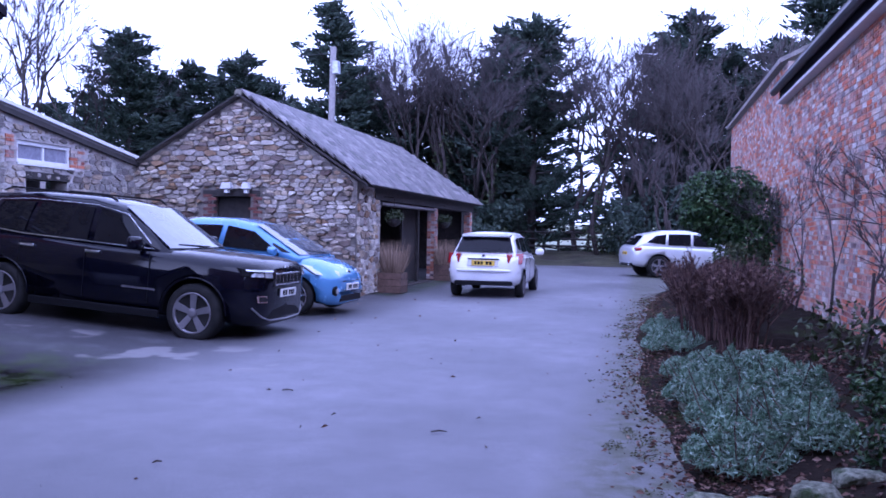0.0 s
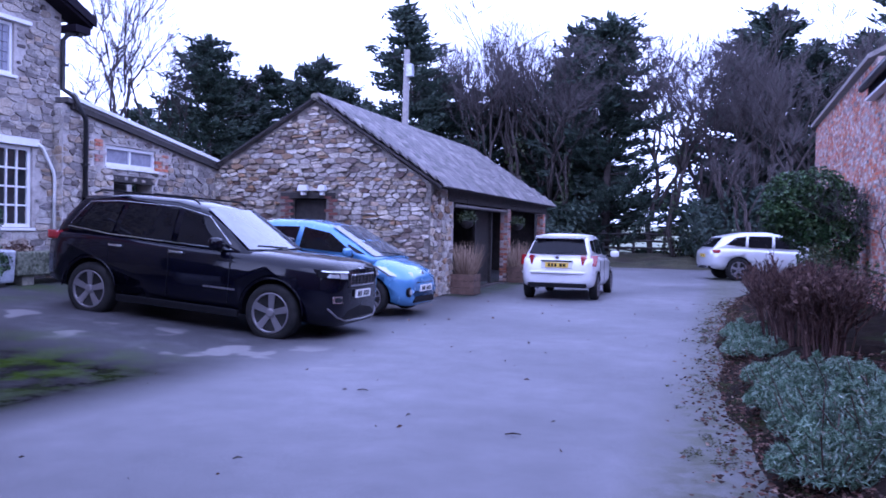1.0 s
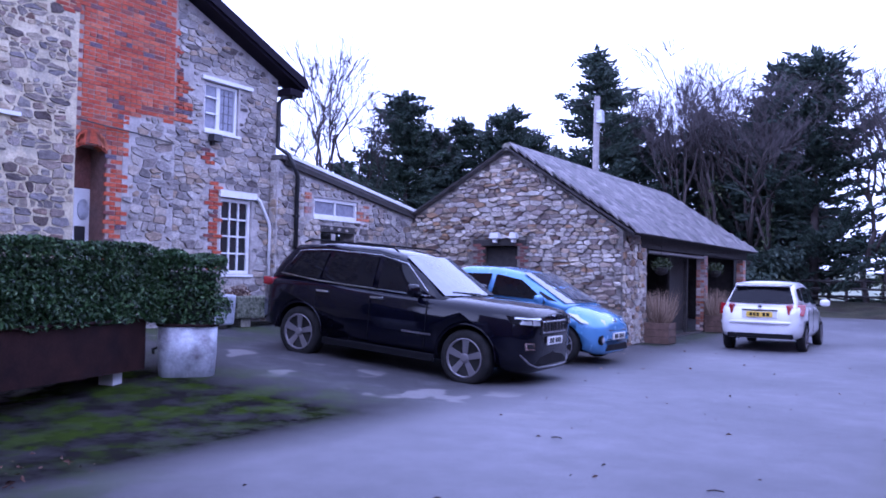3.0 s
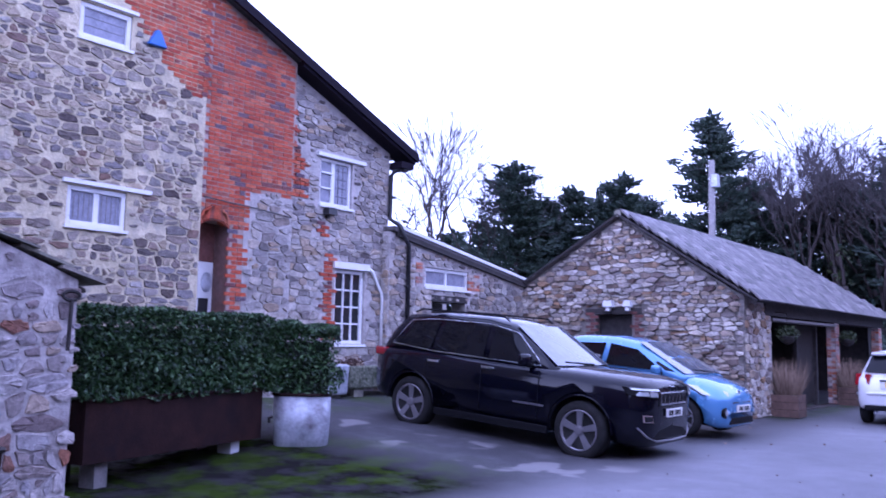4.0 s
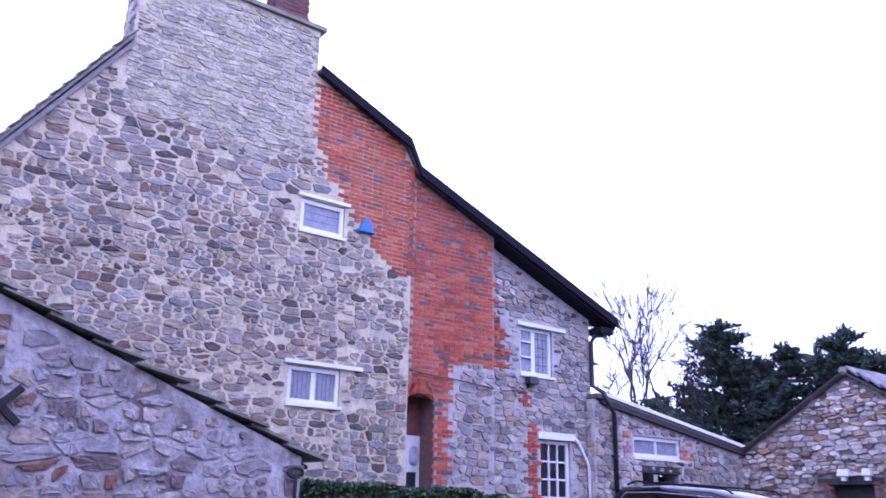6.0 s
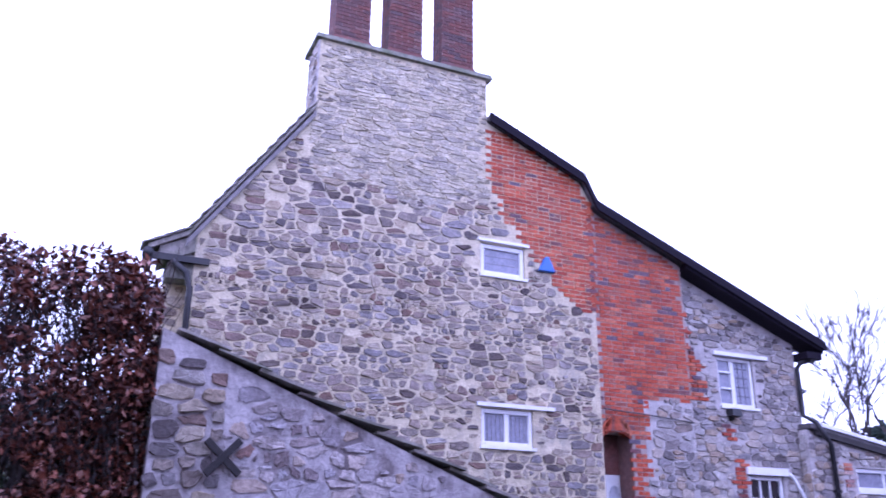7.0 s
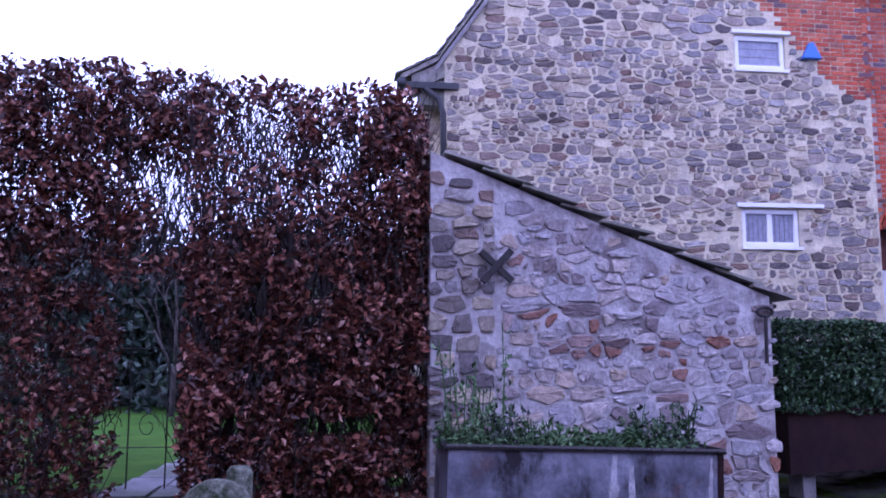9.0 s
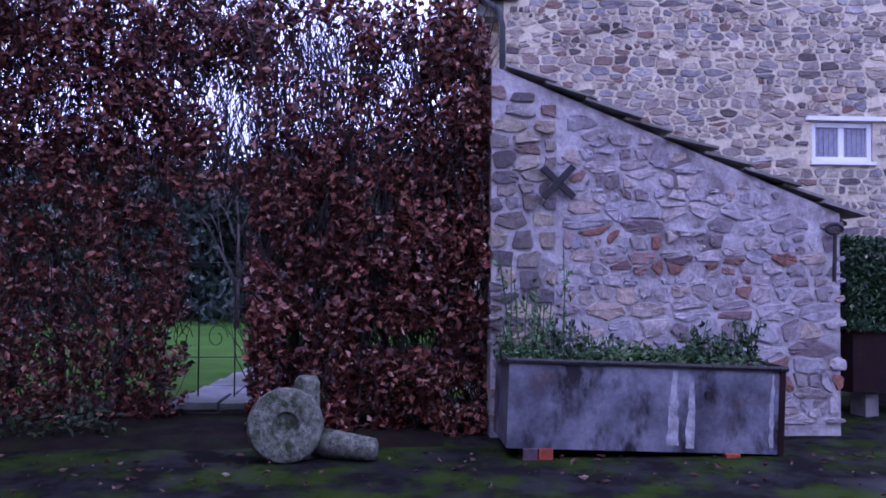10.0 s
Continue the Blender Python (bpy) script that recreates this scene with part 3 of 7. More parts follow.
solid("grass_bank", sheet([-34 + 1.0 * k for k in range(0, 56)], [38.6 + 0.6 * k for k in range(0, 13)], lambda x, y: rise(x, y) + 0.05 + 0.25 * noise.noise((x * 0.7, y * 0.7, 1)) * smooth01(39, 41, y) + 0.12 * smooth01(39, 39.8, y)), BANK, "rough brown and green grass bank at the end of the yard", "bank", "structure")
# garden bed along the brick wall
def bed_z(x, y):
    return hz(x, y) + 0.03 + 0.28 * smooth01(verge_x(y) - 0.12, verge_x(y) + 1.3, x)


bed = Soup()
BN, BM = 24, 260
for j in range(BM + 1):
    y = -6 + 34 * j / BM
    x0 = verge_x(y) + 0.02 + 0.10 * noise.noise((y * 1.1, 0, 0)) + 0.03 * noise.noise((y * 9.0, 3, 0))
    for i in range(BN + 1):
        x = x0 + (RX_WALL - x0) * i / BN
        bed.v.append((x, y, (bed_z(x, y) - 0.03 + 0.032 * smooth01(0, 2, i) + (0.05 * noise.noise((x * 3, y * 3, 2)) + 0.025 * noise.noise((x * 9, y * 9, 5))) * smooth01(1, 5, i)) if i else hz(x, y) + 0.0))
for j in range(BM):
    for i in range(BN):
        a = j * (BN + 1) + i
        bed.f.append((a, a + 1, a + BN + 2, a + BN + 1))
solid("garden_bed", bed, SOIL, "dark soil garden bed along the brick wall", "garden bed", "structure", smooth=True)
# lawn and paved path behind the beech hedge
lx = [-42 + 1.0 * k for k in range(0, 34)]
ly = [-40 + 1.0 * k for k in range(0, 42)]
solid("hedge_bottom", sheet([-8.95, -8.4, -7.9, -7.4, -6.9, -6.4], [-14 + 0.25 * k for k in range(0, 57)], lambda x, y: 0.05 if x < -6.8 else -0.02 + 0.04 * noise.noise((y, x, 0))), SOIL, "dark bare soil under the beech hedge", "soil", "structure", smooth=True)
solid("lawn", sheet([x - 0.1 for x in lx], ly, lambda x, y: 0.03), GRASS, "green mown lawn behind the beech hedge", "lawn", "structure", smooth=True)


# ---- wood and field edge ----
def leaves(s, centre, radius, n, size, rng, flat=0.0, droop=0.0):
    for _ in range(n):
        d = Vector((rng.gauss(0, 1), rng.gauss(0, 1), rng.gauss(0, 1))).normalized()
        p = Vector(centre) + Vector((d.x * radius[0], d.y * radius[1], d.z * radius[2])) * rng.random() ** 0.4
        leaf(s, p, size * rng.uniform(0.6, 1.4), rng, flat, droop)


def leaf(s, p, size, rng, flat=0.0, droop=0.0, slim=0.55):
    a = Vector((rng.gauss(0, 1), rng.gauss(0, 1), rng.gauss(0, 1) * (1 - flat) - droop)).normalized()
    b = a.cross(Vector((rng.gauss(0, 1), rng.gauss(0, 1), rng.gauss(0, 1)))).normalized() * slim
    n = a.cross(b).normalized() * 0.15
    s.add([tuple(p - size * 0.5 * a), tuple(p + size * (0.5 * b + n)), tuple(p + size * 0.6 * a), tuple(p - size * (0.5 * b - n))], [(0, 1, 2), (0, 2, 3)])


def plume(s, p, d, size, rng):
    """One spray of needles along d."""
    a = (d + Vector((rng.gauss(0, 0.45), rng.gauss(0, 0.45), rng.gauss(0.1, 0.4)))).normalized()
    b = a.cross(Vector((rng.gauss(0, 1), rng.gauss(0, 1), rng.gauss(0, 1)))).normalized()
    n = a.cross(b) * 0.12
    s.add([tuple(p - size * 0.35 * a), tuple(p + size * (0.2 * b + n)), tuple(p + size * 0.8 * a), tuple(p - size * (0.2 * b - n))], [(0, 1, 2), (0, 2, 3)])


def conifer(name, seed, height, width, bare=0.12, n=190, label="dark green conifer at the field edge"):
    """Tapered trunk, irregular boughs that turn up at the tips, sprays of needles with gaps between."""
    rng = random.Random(seed)
    root = thing(name, label, "conifer tree", group="trees behind the yard")
    tr = Soup().tube([(0, 0, -0.3), (0.05, 0, height * 0.4), (0.1, 0.05, height * 0.97)], [0.02 * height, 0.013 * height, 0.02], 8)
    crown = Soup()
    for k in range(n):
        f = bare + (1 - bare) * (k / n) ** 0.95
        z = height * f
        big = 1.35 if rng.random() < 0.18 else rng.uniform(0.35, 1.0)
        reach = width * (1.06 - f) ** 0.62 * big + 0.15
        a = rng.uniform(0, 6.28)
        out = Vector((math.cos(a), math.sin(a), 0))
        base = Vector((0.08 * f, 0, z - 0.1))
        mid = base + out * reach * 0.55 + Vector((0, 0, reach * rng.uniform(-0.18, 0.12)))
        tip = base + out * reach + Vector((0, 0, reach * rng.uniform(0.0, 0.42)))
        tr.tube([tuple(base), tuple(mid), tuple(tip)], [0.05, 0.03, 0.008], 4)
        steps = 3 + int(reach * 3.2)
        for j in range(steps):
            t = 0.25 + 0.75 * (j + rng.random()) / steps
            c = base.lerp(mid, t / 0.55) if t < 0.55 else mid.lerp(tip, (t - 0.55) / 0.45)
            d = (out * 0.9 + Vector((0, 0, 0.2))).normalized()
            for _ in range(12):
                plume(crown, c + Vector((rng.gauss(0, 0.22), rng.gauss(0, 0.22), rng.gauss(0, 0.09))), d, 0.34 * rng.uniform(0.5, 1.2), rng)
    for _ in range(40):
        plume(crown, Vector((0.1 + rng.gauss(0, 0.12), rng.gauss(0, 0.12), height + rng.uniform(-0.7, 0.3))), Vector((0, 0, 1)), 0.45, rng)
    part("trunk", tr, BARK, root, smooth=True)
    part("crown", crown, CONIFER, root, kind="stuff")
    return root


def grow(s, tw, p, d, length, r, depth, rng, spread, ivy=None, fine=0.010):
    q = p + d * length
    mid = (p + q) / 2 + Vector((rng.uniform(-1, 1), rng.uniform(-1, 1), rng.uniform(-0.4, 0.6))) * length * 0.07
    if r > 0.018:
        s.tube([tuple(p), tuple(mid), tuple(q)], [r, r * 0.86, r * 0.7], 6 if r > 0.05 else 4)
    else:
        tw.tube([tuple(p), tuple(q)], [max(r, fine), max(r * 0.6, fine * 0.6)], 3)
    if ivy is not None and r > 0.07:
        leaves(ivy, mid, (0.5, 0.5, length * 0.6), 45, 0.2, rng)
    if depth == 0:
        return
    for k in range(rng.choice((2, 3, 3)) if depth > 1 else 3):
        nd = (d + Vector((rng.gauss(0, spread), rng.gauss(0, spread), rng.gauss(0.1, spread * 0.6)))).normalized()
        grow(s, tw, p.lerp(q, rng.uniform(0.55, 1.0)), nd, length * rng.uniform(0.62, 0.86), r * rng.uniform(0.5, 0.7), depth - 1, rng, spread, ivy, fine)


def bare_tree(name, seed, height, depth=7, spread=0.36, ivy=False, label="bare deciduous tree with fine twigs", girth=0.0115):
    rng = random.Random(seed)
    root = thing(name, label, "bare tree", group="trees behind the yard")
    s, tw = Soup(), Soup()
    iv = Soup() if ivy else None
    grow(s, tw, Vector((0, 0, -0.3)), Vector((rng.uniform(-0.06, 0.06), rng.uniform(-0.06, 0.06), 1)).normalized(), height * 0.30, height * girth, depth, rng, spread, iv)
    part("trunk", s, BARK, root, smooth=True)
    part("twig_work", tw, TWIG, root, kind="stuff")
    if ivy:
        part("ivy", iv, IVY, root, "ivy on the trunk", kind="stuff")
    return root


def at(bearing, dist):
    a = radians(bearing)
    return -math.sin(a) * dist, math.cos(a) * dist


conifers = [conifer("conifer", 3, 12.0, 3.8, 0.03), conifer("conifer", 8, 12.0, 3.2, 0.02), conifer("conifer", 15, 12.0, 4.2, 0.12)]
bares = [bare_tree("bare_tree", 21, 12.0), bare_tree("bare_tree", 22, 12.0, spread=0.28), bare_tree("bare_tree", 23, 12.0, spread=0.42), bare_tree("ivy_tree", 24, 12.0, ivy=True, label="bare tree with ivy-clad trunk")]
pine = conifer("pine", 31, 12.4, 3.0, 0.42, 110, "tall pine with a bare lower trunk and clumped crown")
# bearing, distance, height, which
WOOD = [(34.2, 44, 11.4, 0), (32.2, 47, 9.8, 2), (30.4, 46, 10.4, 1), (28.6, 48, 9.8, 0), (27.0, 46, 10.9, 1), (25.4, 47, 9.4, 0), (36.5, 50, 9.0, 1), (38.5, 52, 8.5, 2), (24.0, 48, 8.6, 1),
        (18.6, 43, 9.6, 1), (16.5, 46, 9.0, 0), (14.4, 47, 10.5, 2), (9.4, 46, 13.0, 1), (7.5, 44, 13.0, 0), (10.6, 49, 11.0, 2), (12.8, 51, 10.4, 1),
        (-1.2, 49, 13.0, 1), (-3.0, 47, 13.8, 0), (-5.5, 50, 12.5, 2), (-8.2, 48, 12.4, 1), (-10.6, 46, 14.5, 0), (-13.5, 44, 14.2, 1), (-17.0, 45, 14.0, 0), (-21.0, 46, 14.0, 2),
        (20.8, 52, 8.0, 0), (22.5, 55, 8.0, 1)]
BARE = [(40.2, 40, 13.5, 1), (37.4, 44, 13.0, 0), (17.6, 44, 13.4, 2), (15.8, 42, 13.0, 0), (13.6, 43, 13.2, 3), (12.0, 45, 13.0, 2), (11.2, 44, 12.6, 0), (10.2, 43, 11.0, 3), (4.4, 43, 12.0, 1), (2.9, 42, 11.5, 3), (1.0, 43, 12.6, 0),
        (-0.4, 41, 12.0, 2), (-2.2, 42, 12.6, 0), (-4.3, 40, 12.5, 2), (-6.6, 42, 11.6, 1), (19.8, 46, 12.6, 1), (-1.6, 37, 7.5, 2)]
rng = random.Random(5)
used = set()
for table, kinds, base_h in ((WOOD, conifers, 12.0), (BARE, bares, 12.0)):
    for b, d, h, k in table:
        x, y = at(b, d)
        h *= 0.93 if kinds is conifers else 1.06
        m = Matrix.Translation((x, y, hz(x, y) + rise(x, y))) @ Matrix.Rotation(rng.uniform(0, 6.28), 4, "Z") @ Matrix.Diagonal((h / base_h * rng.uniform(0.9, 1.1),) * 2 + (h / base_h, 1))
        if (id(kinds), k) not in used:
            used.add((id(kinds), k))
            kinds[k].matrix_world = m
        else:
            ob = copy_thing(kinds[k], Matrix.Identity(4))
            ob.matrix_world = m
x, y = at(21.3, 42)
pine.matrix_world = Matrix.Translation((x, y, 0.3))


def thicket(name, seed, pts, radius, n, size, mat, label, cat):
    rng = random.Random(seed)
    s = Soup()
    for x, y, z in pts:
        leaves(s, (x, y, z), (radius, radius, radius * 0.8), n, size, rng)
    return solid(name, s, mat, label, cat, "stuff")


rng = random.Random(9)
thicket("undergrowth", 1, [(*at(b, rng.uniform(41, 44)), rng.uniform(0.6, 1.3)) for b in [-22 + 0.8 * k for k in range(40)] if not 3 < b < 8.5], 1.0, 150, 0.2, IVY, "dark evergreen undergrowth below the trees", "undergrowth")
thicket("shrubbery", 3, [(*at(b, rng.uniform(38.5, 42)), rng.uniform(0.8, 3.2)) for b in [-14 + 0.42 * k for k in range(72)] if not 2.2 < b < 8.8], 0.95, 130, 0.24, CONIFER, "dark evergreen shrubbery under the trees", "shrubs")
thicket("far_wood", 2, [(*at(b, rng.uniform(52, 60)), rng.uniform(0.5, 6.5)) for b in [-30 + 0.33 * k for k in range(215)] if not 2.0 < b < 6.8], 1.5, 170, 0.34, CONIFER, "dense dark wood behind the yard", "far wood")
# rail fence at the field
fence = thing("rail_fence", "dark wooden post and rail fence before the field", "fence")
f0, f1 = Vector((*at(8.6, 43), 0)), Vector((*at(1.6, 43), 0))
for k in range(8):
    p = f0.lerp(f1, k / 7)
    part("post", boxed((p.x - 0.07, p.y - 0.07, 0.2), (p.x + 0.07, p.y + 0.07, 1.75), taper=0.01), TIMBER_DARK, fence)
for zr in (0.85, 1.2, 1.55):
    part("rail", Soup().tube([(f0.x, f0.y - 0.06, zr), ((f0.x + f1.x) / 2, (f0.y + f1.y) / 2 - 0.06, zr + 0.03), (f1.x, f1.y - 0.06, zr)], 0.06, 5), TIMBER_DARK, fence)
# utility pole behind the garage
pole = thing("utility_pole", "grey wooden utility pole with a small transformer box", "utility pole")
px, py = -13.66, 35.0
part("pole", Soup().tube([(px, py, -0.2), (px + 0.1, py, 9.6)], [0.17, 0.13], 10), TIMBER_GREY, pole, smooth=True)
part("transformer", boxed((px + 0.12, py - 0.2, 8.4), (px + 0.42, py + 0.1, 8.95), taper=0.02), GALV, pole, "pale grey box")
part("wire", Soup().tube([(px, py, 9.3), (px - 6, py + 3, 9.9), (px - 14, py + 8, 11.0)], 0.012, 4), BLACK, pole)


# ---- house ----
HX = -11.5


def to_house(u, v, d):
    return (HX + d, u, v)


def to_right(u, v, d):
    return (HX - 0.22 + d, u, v)


LOWIN, UPWIN = (5.59, 6.50, 3.05, 3.62), (5.60, 6.42, 5.80, 6.34)
DOORWAY = (7.80, 8.42, 0.2, 3.42)
SASH, CASE = (11.01, 11.83, 1.42, 2.86), (10.55, 11.40, 4.06, 4.97)
left_top = [(1.1, 5.80), (2.68, 8.10), (2.69, 9.45), (5.73, 9.45), (5.74, 8.60), (7.60, 7.80), (7.8, 7.45)]
right_top = [(7.8, 7.34), (12.47, 5.43)]
wall_west = thing("wall_house", "old rubble stone and red brick gable wall of a farmhouse", "house wall", kind="structure")
part("mortar", wall_soup(to_house, 1.1, 7.8, -0.1, left_top, [LOWIN, UPWIN], 0.5), MORTAR_BUFF, wall_west)
part("brick_mortar", wall_soup(lambda u, v, d: (HX - 0.06 + d, u, v), 7.8, 9.75, -0.1, right_top, [DOORWAY], 0.45), MORTAR_BRICK, wall_west)
part("stone_mortar", boxed((HX - 0.08, 8.70, -0.1), (HX - 0.056, 9.752, 4.0)), MORTAR_GREY, wall_west)
part("rear_mortar", wall_soup(to_right, 9.75, 12.47, -0.1, right_top, [SASH, CASE], 0.45), MORTAR_GREY, wall_west)


def profile(tab):
    return lambda u: float(np.interp(u, [p[0] for p in tab], [p[1] for p in tab]))


ltop, rtop = profile(left_top), profile(right_top)
BRICK_EDGE = [(5.0, 8.15), (5.72, 7.7), (6.0, 6.9), (6.36, 6.5), (6.8, 6.05), (7.19, 5.55), (7.45, 5.45), (7.8, 5.4)]
bedge = profile(BRICK_EDGE)


def in_hole(u, v, holes, pad=0.02):
    return any(a - pad < u < b + pad and c - pad < v < d + pad for a, b, c, d in holes)


def left_brick(u, v):
    return 5.74 < u < 7.78 and v > bedge(u) + 0.05 * math.sin(v * 23) and v < ltop(u) - 0.03


def left_stone(u, v):
    return 1.13 < u < 7.78 and 0.0 < v < ltop(u) - 0.04 and not (5.74 < u and v > bedge(u)) and not in_hole(u, v, [LOWIN, UPWIN], 0.05)


def chimney_zone(u, v):
    return v > 7.0 + 0.55 * noise.noise((u * 1.1, v * 0.8, 2.0)) and 2.6 < u < 5.8


def right_brick(u, v):
    if in_hole(u, v, [DOORWAY], 0.0) or v > rtop(u) - 0.06:
        return False
    edge = float(np.interp(v, [4.1, 6.2, 7.5], [10.3, 9.65, 9.6])) + 0.06 * math.sin(v * 19)
    if v > 4.02 + 0.05 * math.sin(u * 9):
        return 7.82 < u < min(edge, 9.74)
    if v > 3.45:
        return 7.82 < u < 8.8
    return 8.42 < u < 8.66 + 0.12 * (int(v / 0.3) % 2)


def right_brick_rear(u, v):
    edge = float(np.interp(v, [4.1, 6.2, 7.5], [10.3, 9.65, 9.6])) + 0.06 * math.sin(v * 19)
    quoin = 11.01 - 0.2 - 0.11 * (int(v / 0.3) % 2) < u < 10.99 and (1.5 < v < 3.1)
    return quoin or (9.76 < u < edge and 4.08 < v < rtop(u) - 0.1) or (10.55 < u < 10.78 and 3.4 < v < 3.75)


def mid_stone(u, v):
    return 8.6 < u < 9.74 and 0.2 < v < 4.04 + 0.05 * math.sin(u * 9) and not (v > 3.4 and u < 8.80) and not right_brick(u - 0.05, v)


def rear_stone(u, v):
    return 9.76 < u < 12.45 and 0.2 < v < rtop(u) - 0.15 and not in_hole(u, v, [SASH, CASE], 0.04) and not right_brick_rear(u, v) and not in_hole(u, v, [(10.42, 11.72, 4.97, 5.08)])


rubble(wall_west, "stone", to_house, lambda u, v: left_stone(u, v) and not chimney_zone(u, v - 0.12), (1.12, 7.79, 1.0, 8.2), (0.06, 0.17), STONE_BUFF, 41, (1.0, 3.2), (0.004, 0.024), 0.036, 300, lambda u, v: v < 6.2, 0.05)
rubble(wall_west, "stone", to_house, lambda u, v: left_stone(u, v) and chimney_zone(u, v + 0.08), (2.6, 5.8, 6.4, 9.45), (0.05, 0.10), STONE_PALE, 42, (2.2, 5.5), (0.005, 0.02), 0.02, 0)
rubble(wall_west, "stone", lambda u, v, d: to_house(u, v, d - 0.05), mid_stone, (8.6, 9.8, 0.2, 4.1), (0.08, 0.22), STONE_GREY, 43, (1.0, 2.8), (0.006, 0.03), 0.034, 0)
rubble(wall_west, "stone", to_right, rear_stone, (9.75, 12.46, 0.2, 6.6), (0.07, 0.18), STONE_GREY, 44, (1.3, 3.4), (0.01, 0.035), 0.024, 0)

for k in range(27):
    part("quoin_brick", boxed((HX - 0.07, 7.70 + 0.03 * (k % 2), 5.42 + 0.075 * k), (HX + 0.010, 7.803, 5.485 + 0.075 * k)), BRICK_RED, wall_west)

# roof of the house
roof = thing("house_roof", "dark slate house roof with a black painted bargeboard", "roof", kind="structure")
VX = HX + 0.12


def slab(pts, x0, x1, th):
    """A roof slab over a line of (u, v) points, from x0 to x1."""
    s = Soup()
    for (a, p), (b, q) in zip(pts, pts[1:]):
        s.add([(x0, a, p), (x1, a, p), (x1, b, q), (x0, b, q), (x0, a, p + th), (x1, a, p + th), (x1, b, q + th), (x0, b, q + th)],
              [(0, 1, 2, 3), (7, 6, 5, 4), (0, 4, 5, 1), (1, 5, 6, 2), (2, 6, 7, 3), (3, 7, 4, 0)])
    return s


part("rear_slope", slab([(5.74, 8.64), (7.62, 7.84), (7.86, 7.38), (12.92, 5.36)], HX - 7, VX, 0.06), SLATE, roof)
part("front_slope", slab([(1.0, 5.45), (2.68, 8.02)], HX - 7, HX - 0.45, 0.08), STONE_SLATE, roof)
part("coping", slab([(0.46, 5.40), (0.98, 5.68), (2.68, 8.14)], HX - 0.45, HX + 0.08, 0.07), STONE_SLATE, roof)
part("kneeler", boxed((HX - 0.45, 0.74, 5.05), (HX - 0.01, 1.098, 5.42)), STONE_SLATE, roof)
part("corbel", slab([(0.62, 5.24), (1.095, 5.46)], HX - 0.44, HX + 0.03, 0.24), STONE_SLATE, roof)
part("front_upper", slab([(2.70, 8.0), (4.0, 8.9)], HX - 7, HX - 0.62, 0.08), STONE_SLATE, roof)
part("rear_ridge", slab([(4.0, 8.9), (5.72, 8.72)], HX - 7, HX - 0.62, 0.10), SLATE, roof)
part("bargeboard", slab([(5.74, 8.55), (7.62, 7.75), (7.86, 7.27), (12.96, 5.23)], VX, VX + 0.05, 0.175), BARGE, roof, "black bargeboard")
part("soffit", slab([(9.75, 6.46), (12.92, 5.19)], HX - 0.30, VX - 0.004, 0.10), BARGE, roof)
part("eave_box", Soup().box((HX - 0.30, 12.475, 5.06), (VX - 0.004, 12.86, 5.19)), BARGE, roof)
part("front_verge", slab([(0.95, 5.50), (2.68, 7.98)], HX + 0.03, HX + 0.075, 0.10), TIMBER_GREY, roof)
for k in range(16):
    t = k / 15
    u, v = 0.50 + t * 2.12, float(np.interp(0.50 + t * 2.12, [0.46, 0.98, 2.68], [5.50, 5.78, 8.24]))
    part("verge_slate", boxed((HX - 0.3, -0.13, -0.004), (HX + 0.11, 0.12, 0.016), Matrix.Translation((0, u, v)) @ Matrix.Rotation(radians(49 if u > 1.0 else 24), 4, "X")), STONE_SLATE, roof)

# chimney
chimney = thing("chimney", "broad stone chimney stack with three brick flues", "chimney")
part("stack", boxed((HX - 0.60, 2.69, 7.0), (HX - 0.505, 5.73, 9.45)), MORTAR_GREY, chimney)
part("side_face", boxed((HX - 0.60, 2.66, 7.2), (HX - 0.002, 2.685, 9.44)), MORTAR_GREY, chimney)
part("capping", boxed((HX - 0.72, 2.60, 9.45), (HX + 0.07, 5.83, 9.53), taper=0.01), STONE_SLATE, chimney, "dark weathered stone capping slab")
rubble(chimney, "stone", lambda u, v, d: (HX - 0.60 + u, 2.66 - d, v), lambda u, v: 0.01 < u < 0.595 and 7.3 < v < 9.42, (0, 0.6, 7.3, 9.42), (0.07, 0.13), STONE_GREY, 52, (1.6, 3.5), (0.008, 0.02), 0.02, 0)
for u0 in (2.96, 3.93, 4.94):
    fl = part("flue", boxed((HX - 0.58, u0, 9.53), (HX - 0.17, u0 + 0.62, 11.6)), MORTAR_BRICK, chimney, "square red brick flue set diagonally on its base")
    s = Soup()
    for r in range(27):
        for k in range(3):
            o = 0.12 if r % 2 else 0.0
            z = 9.54 + 0.075 * r
            for a, b in ((u0 + 0.005 + 0.24 * k, u0 + 0.225 + 0.24 * k),):
                s.box((HX - 0.2, max(u0 - 0.006, a - o), z), (HX - 0.16, min(u0 + 0.626, b - o + 0.01), z + 0.065))
            s.box((HX - 0.57 + 0.137 * k - o * 0.1, u0 - 0.008, z), (HX - 0.445 + 0.137 * k - o * 0.1, u0 + 0.01, z + 0.065))
            s.box((HX - 0.57 + 0.137 * k - o * 0.1, u0 + 0.612, z), (HX - 0.445 + 0.137 * k - o * 0.1, u0 + 0.628, z + 0.065))
    part("bricks", s, BRICK_DARK, fl, kind="stuff")
    part("flaunching", boxed((HX - 0.68, u0 - 0.09, 9.53), (HX - 0.08, u0 + 0.71, 9.74), taper=0.085), BRICK_DARK, chimney)

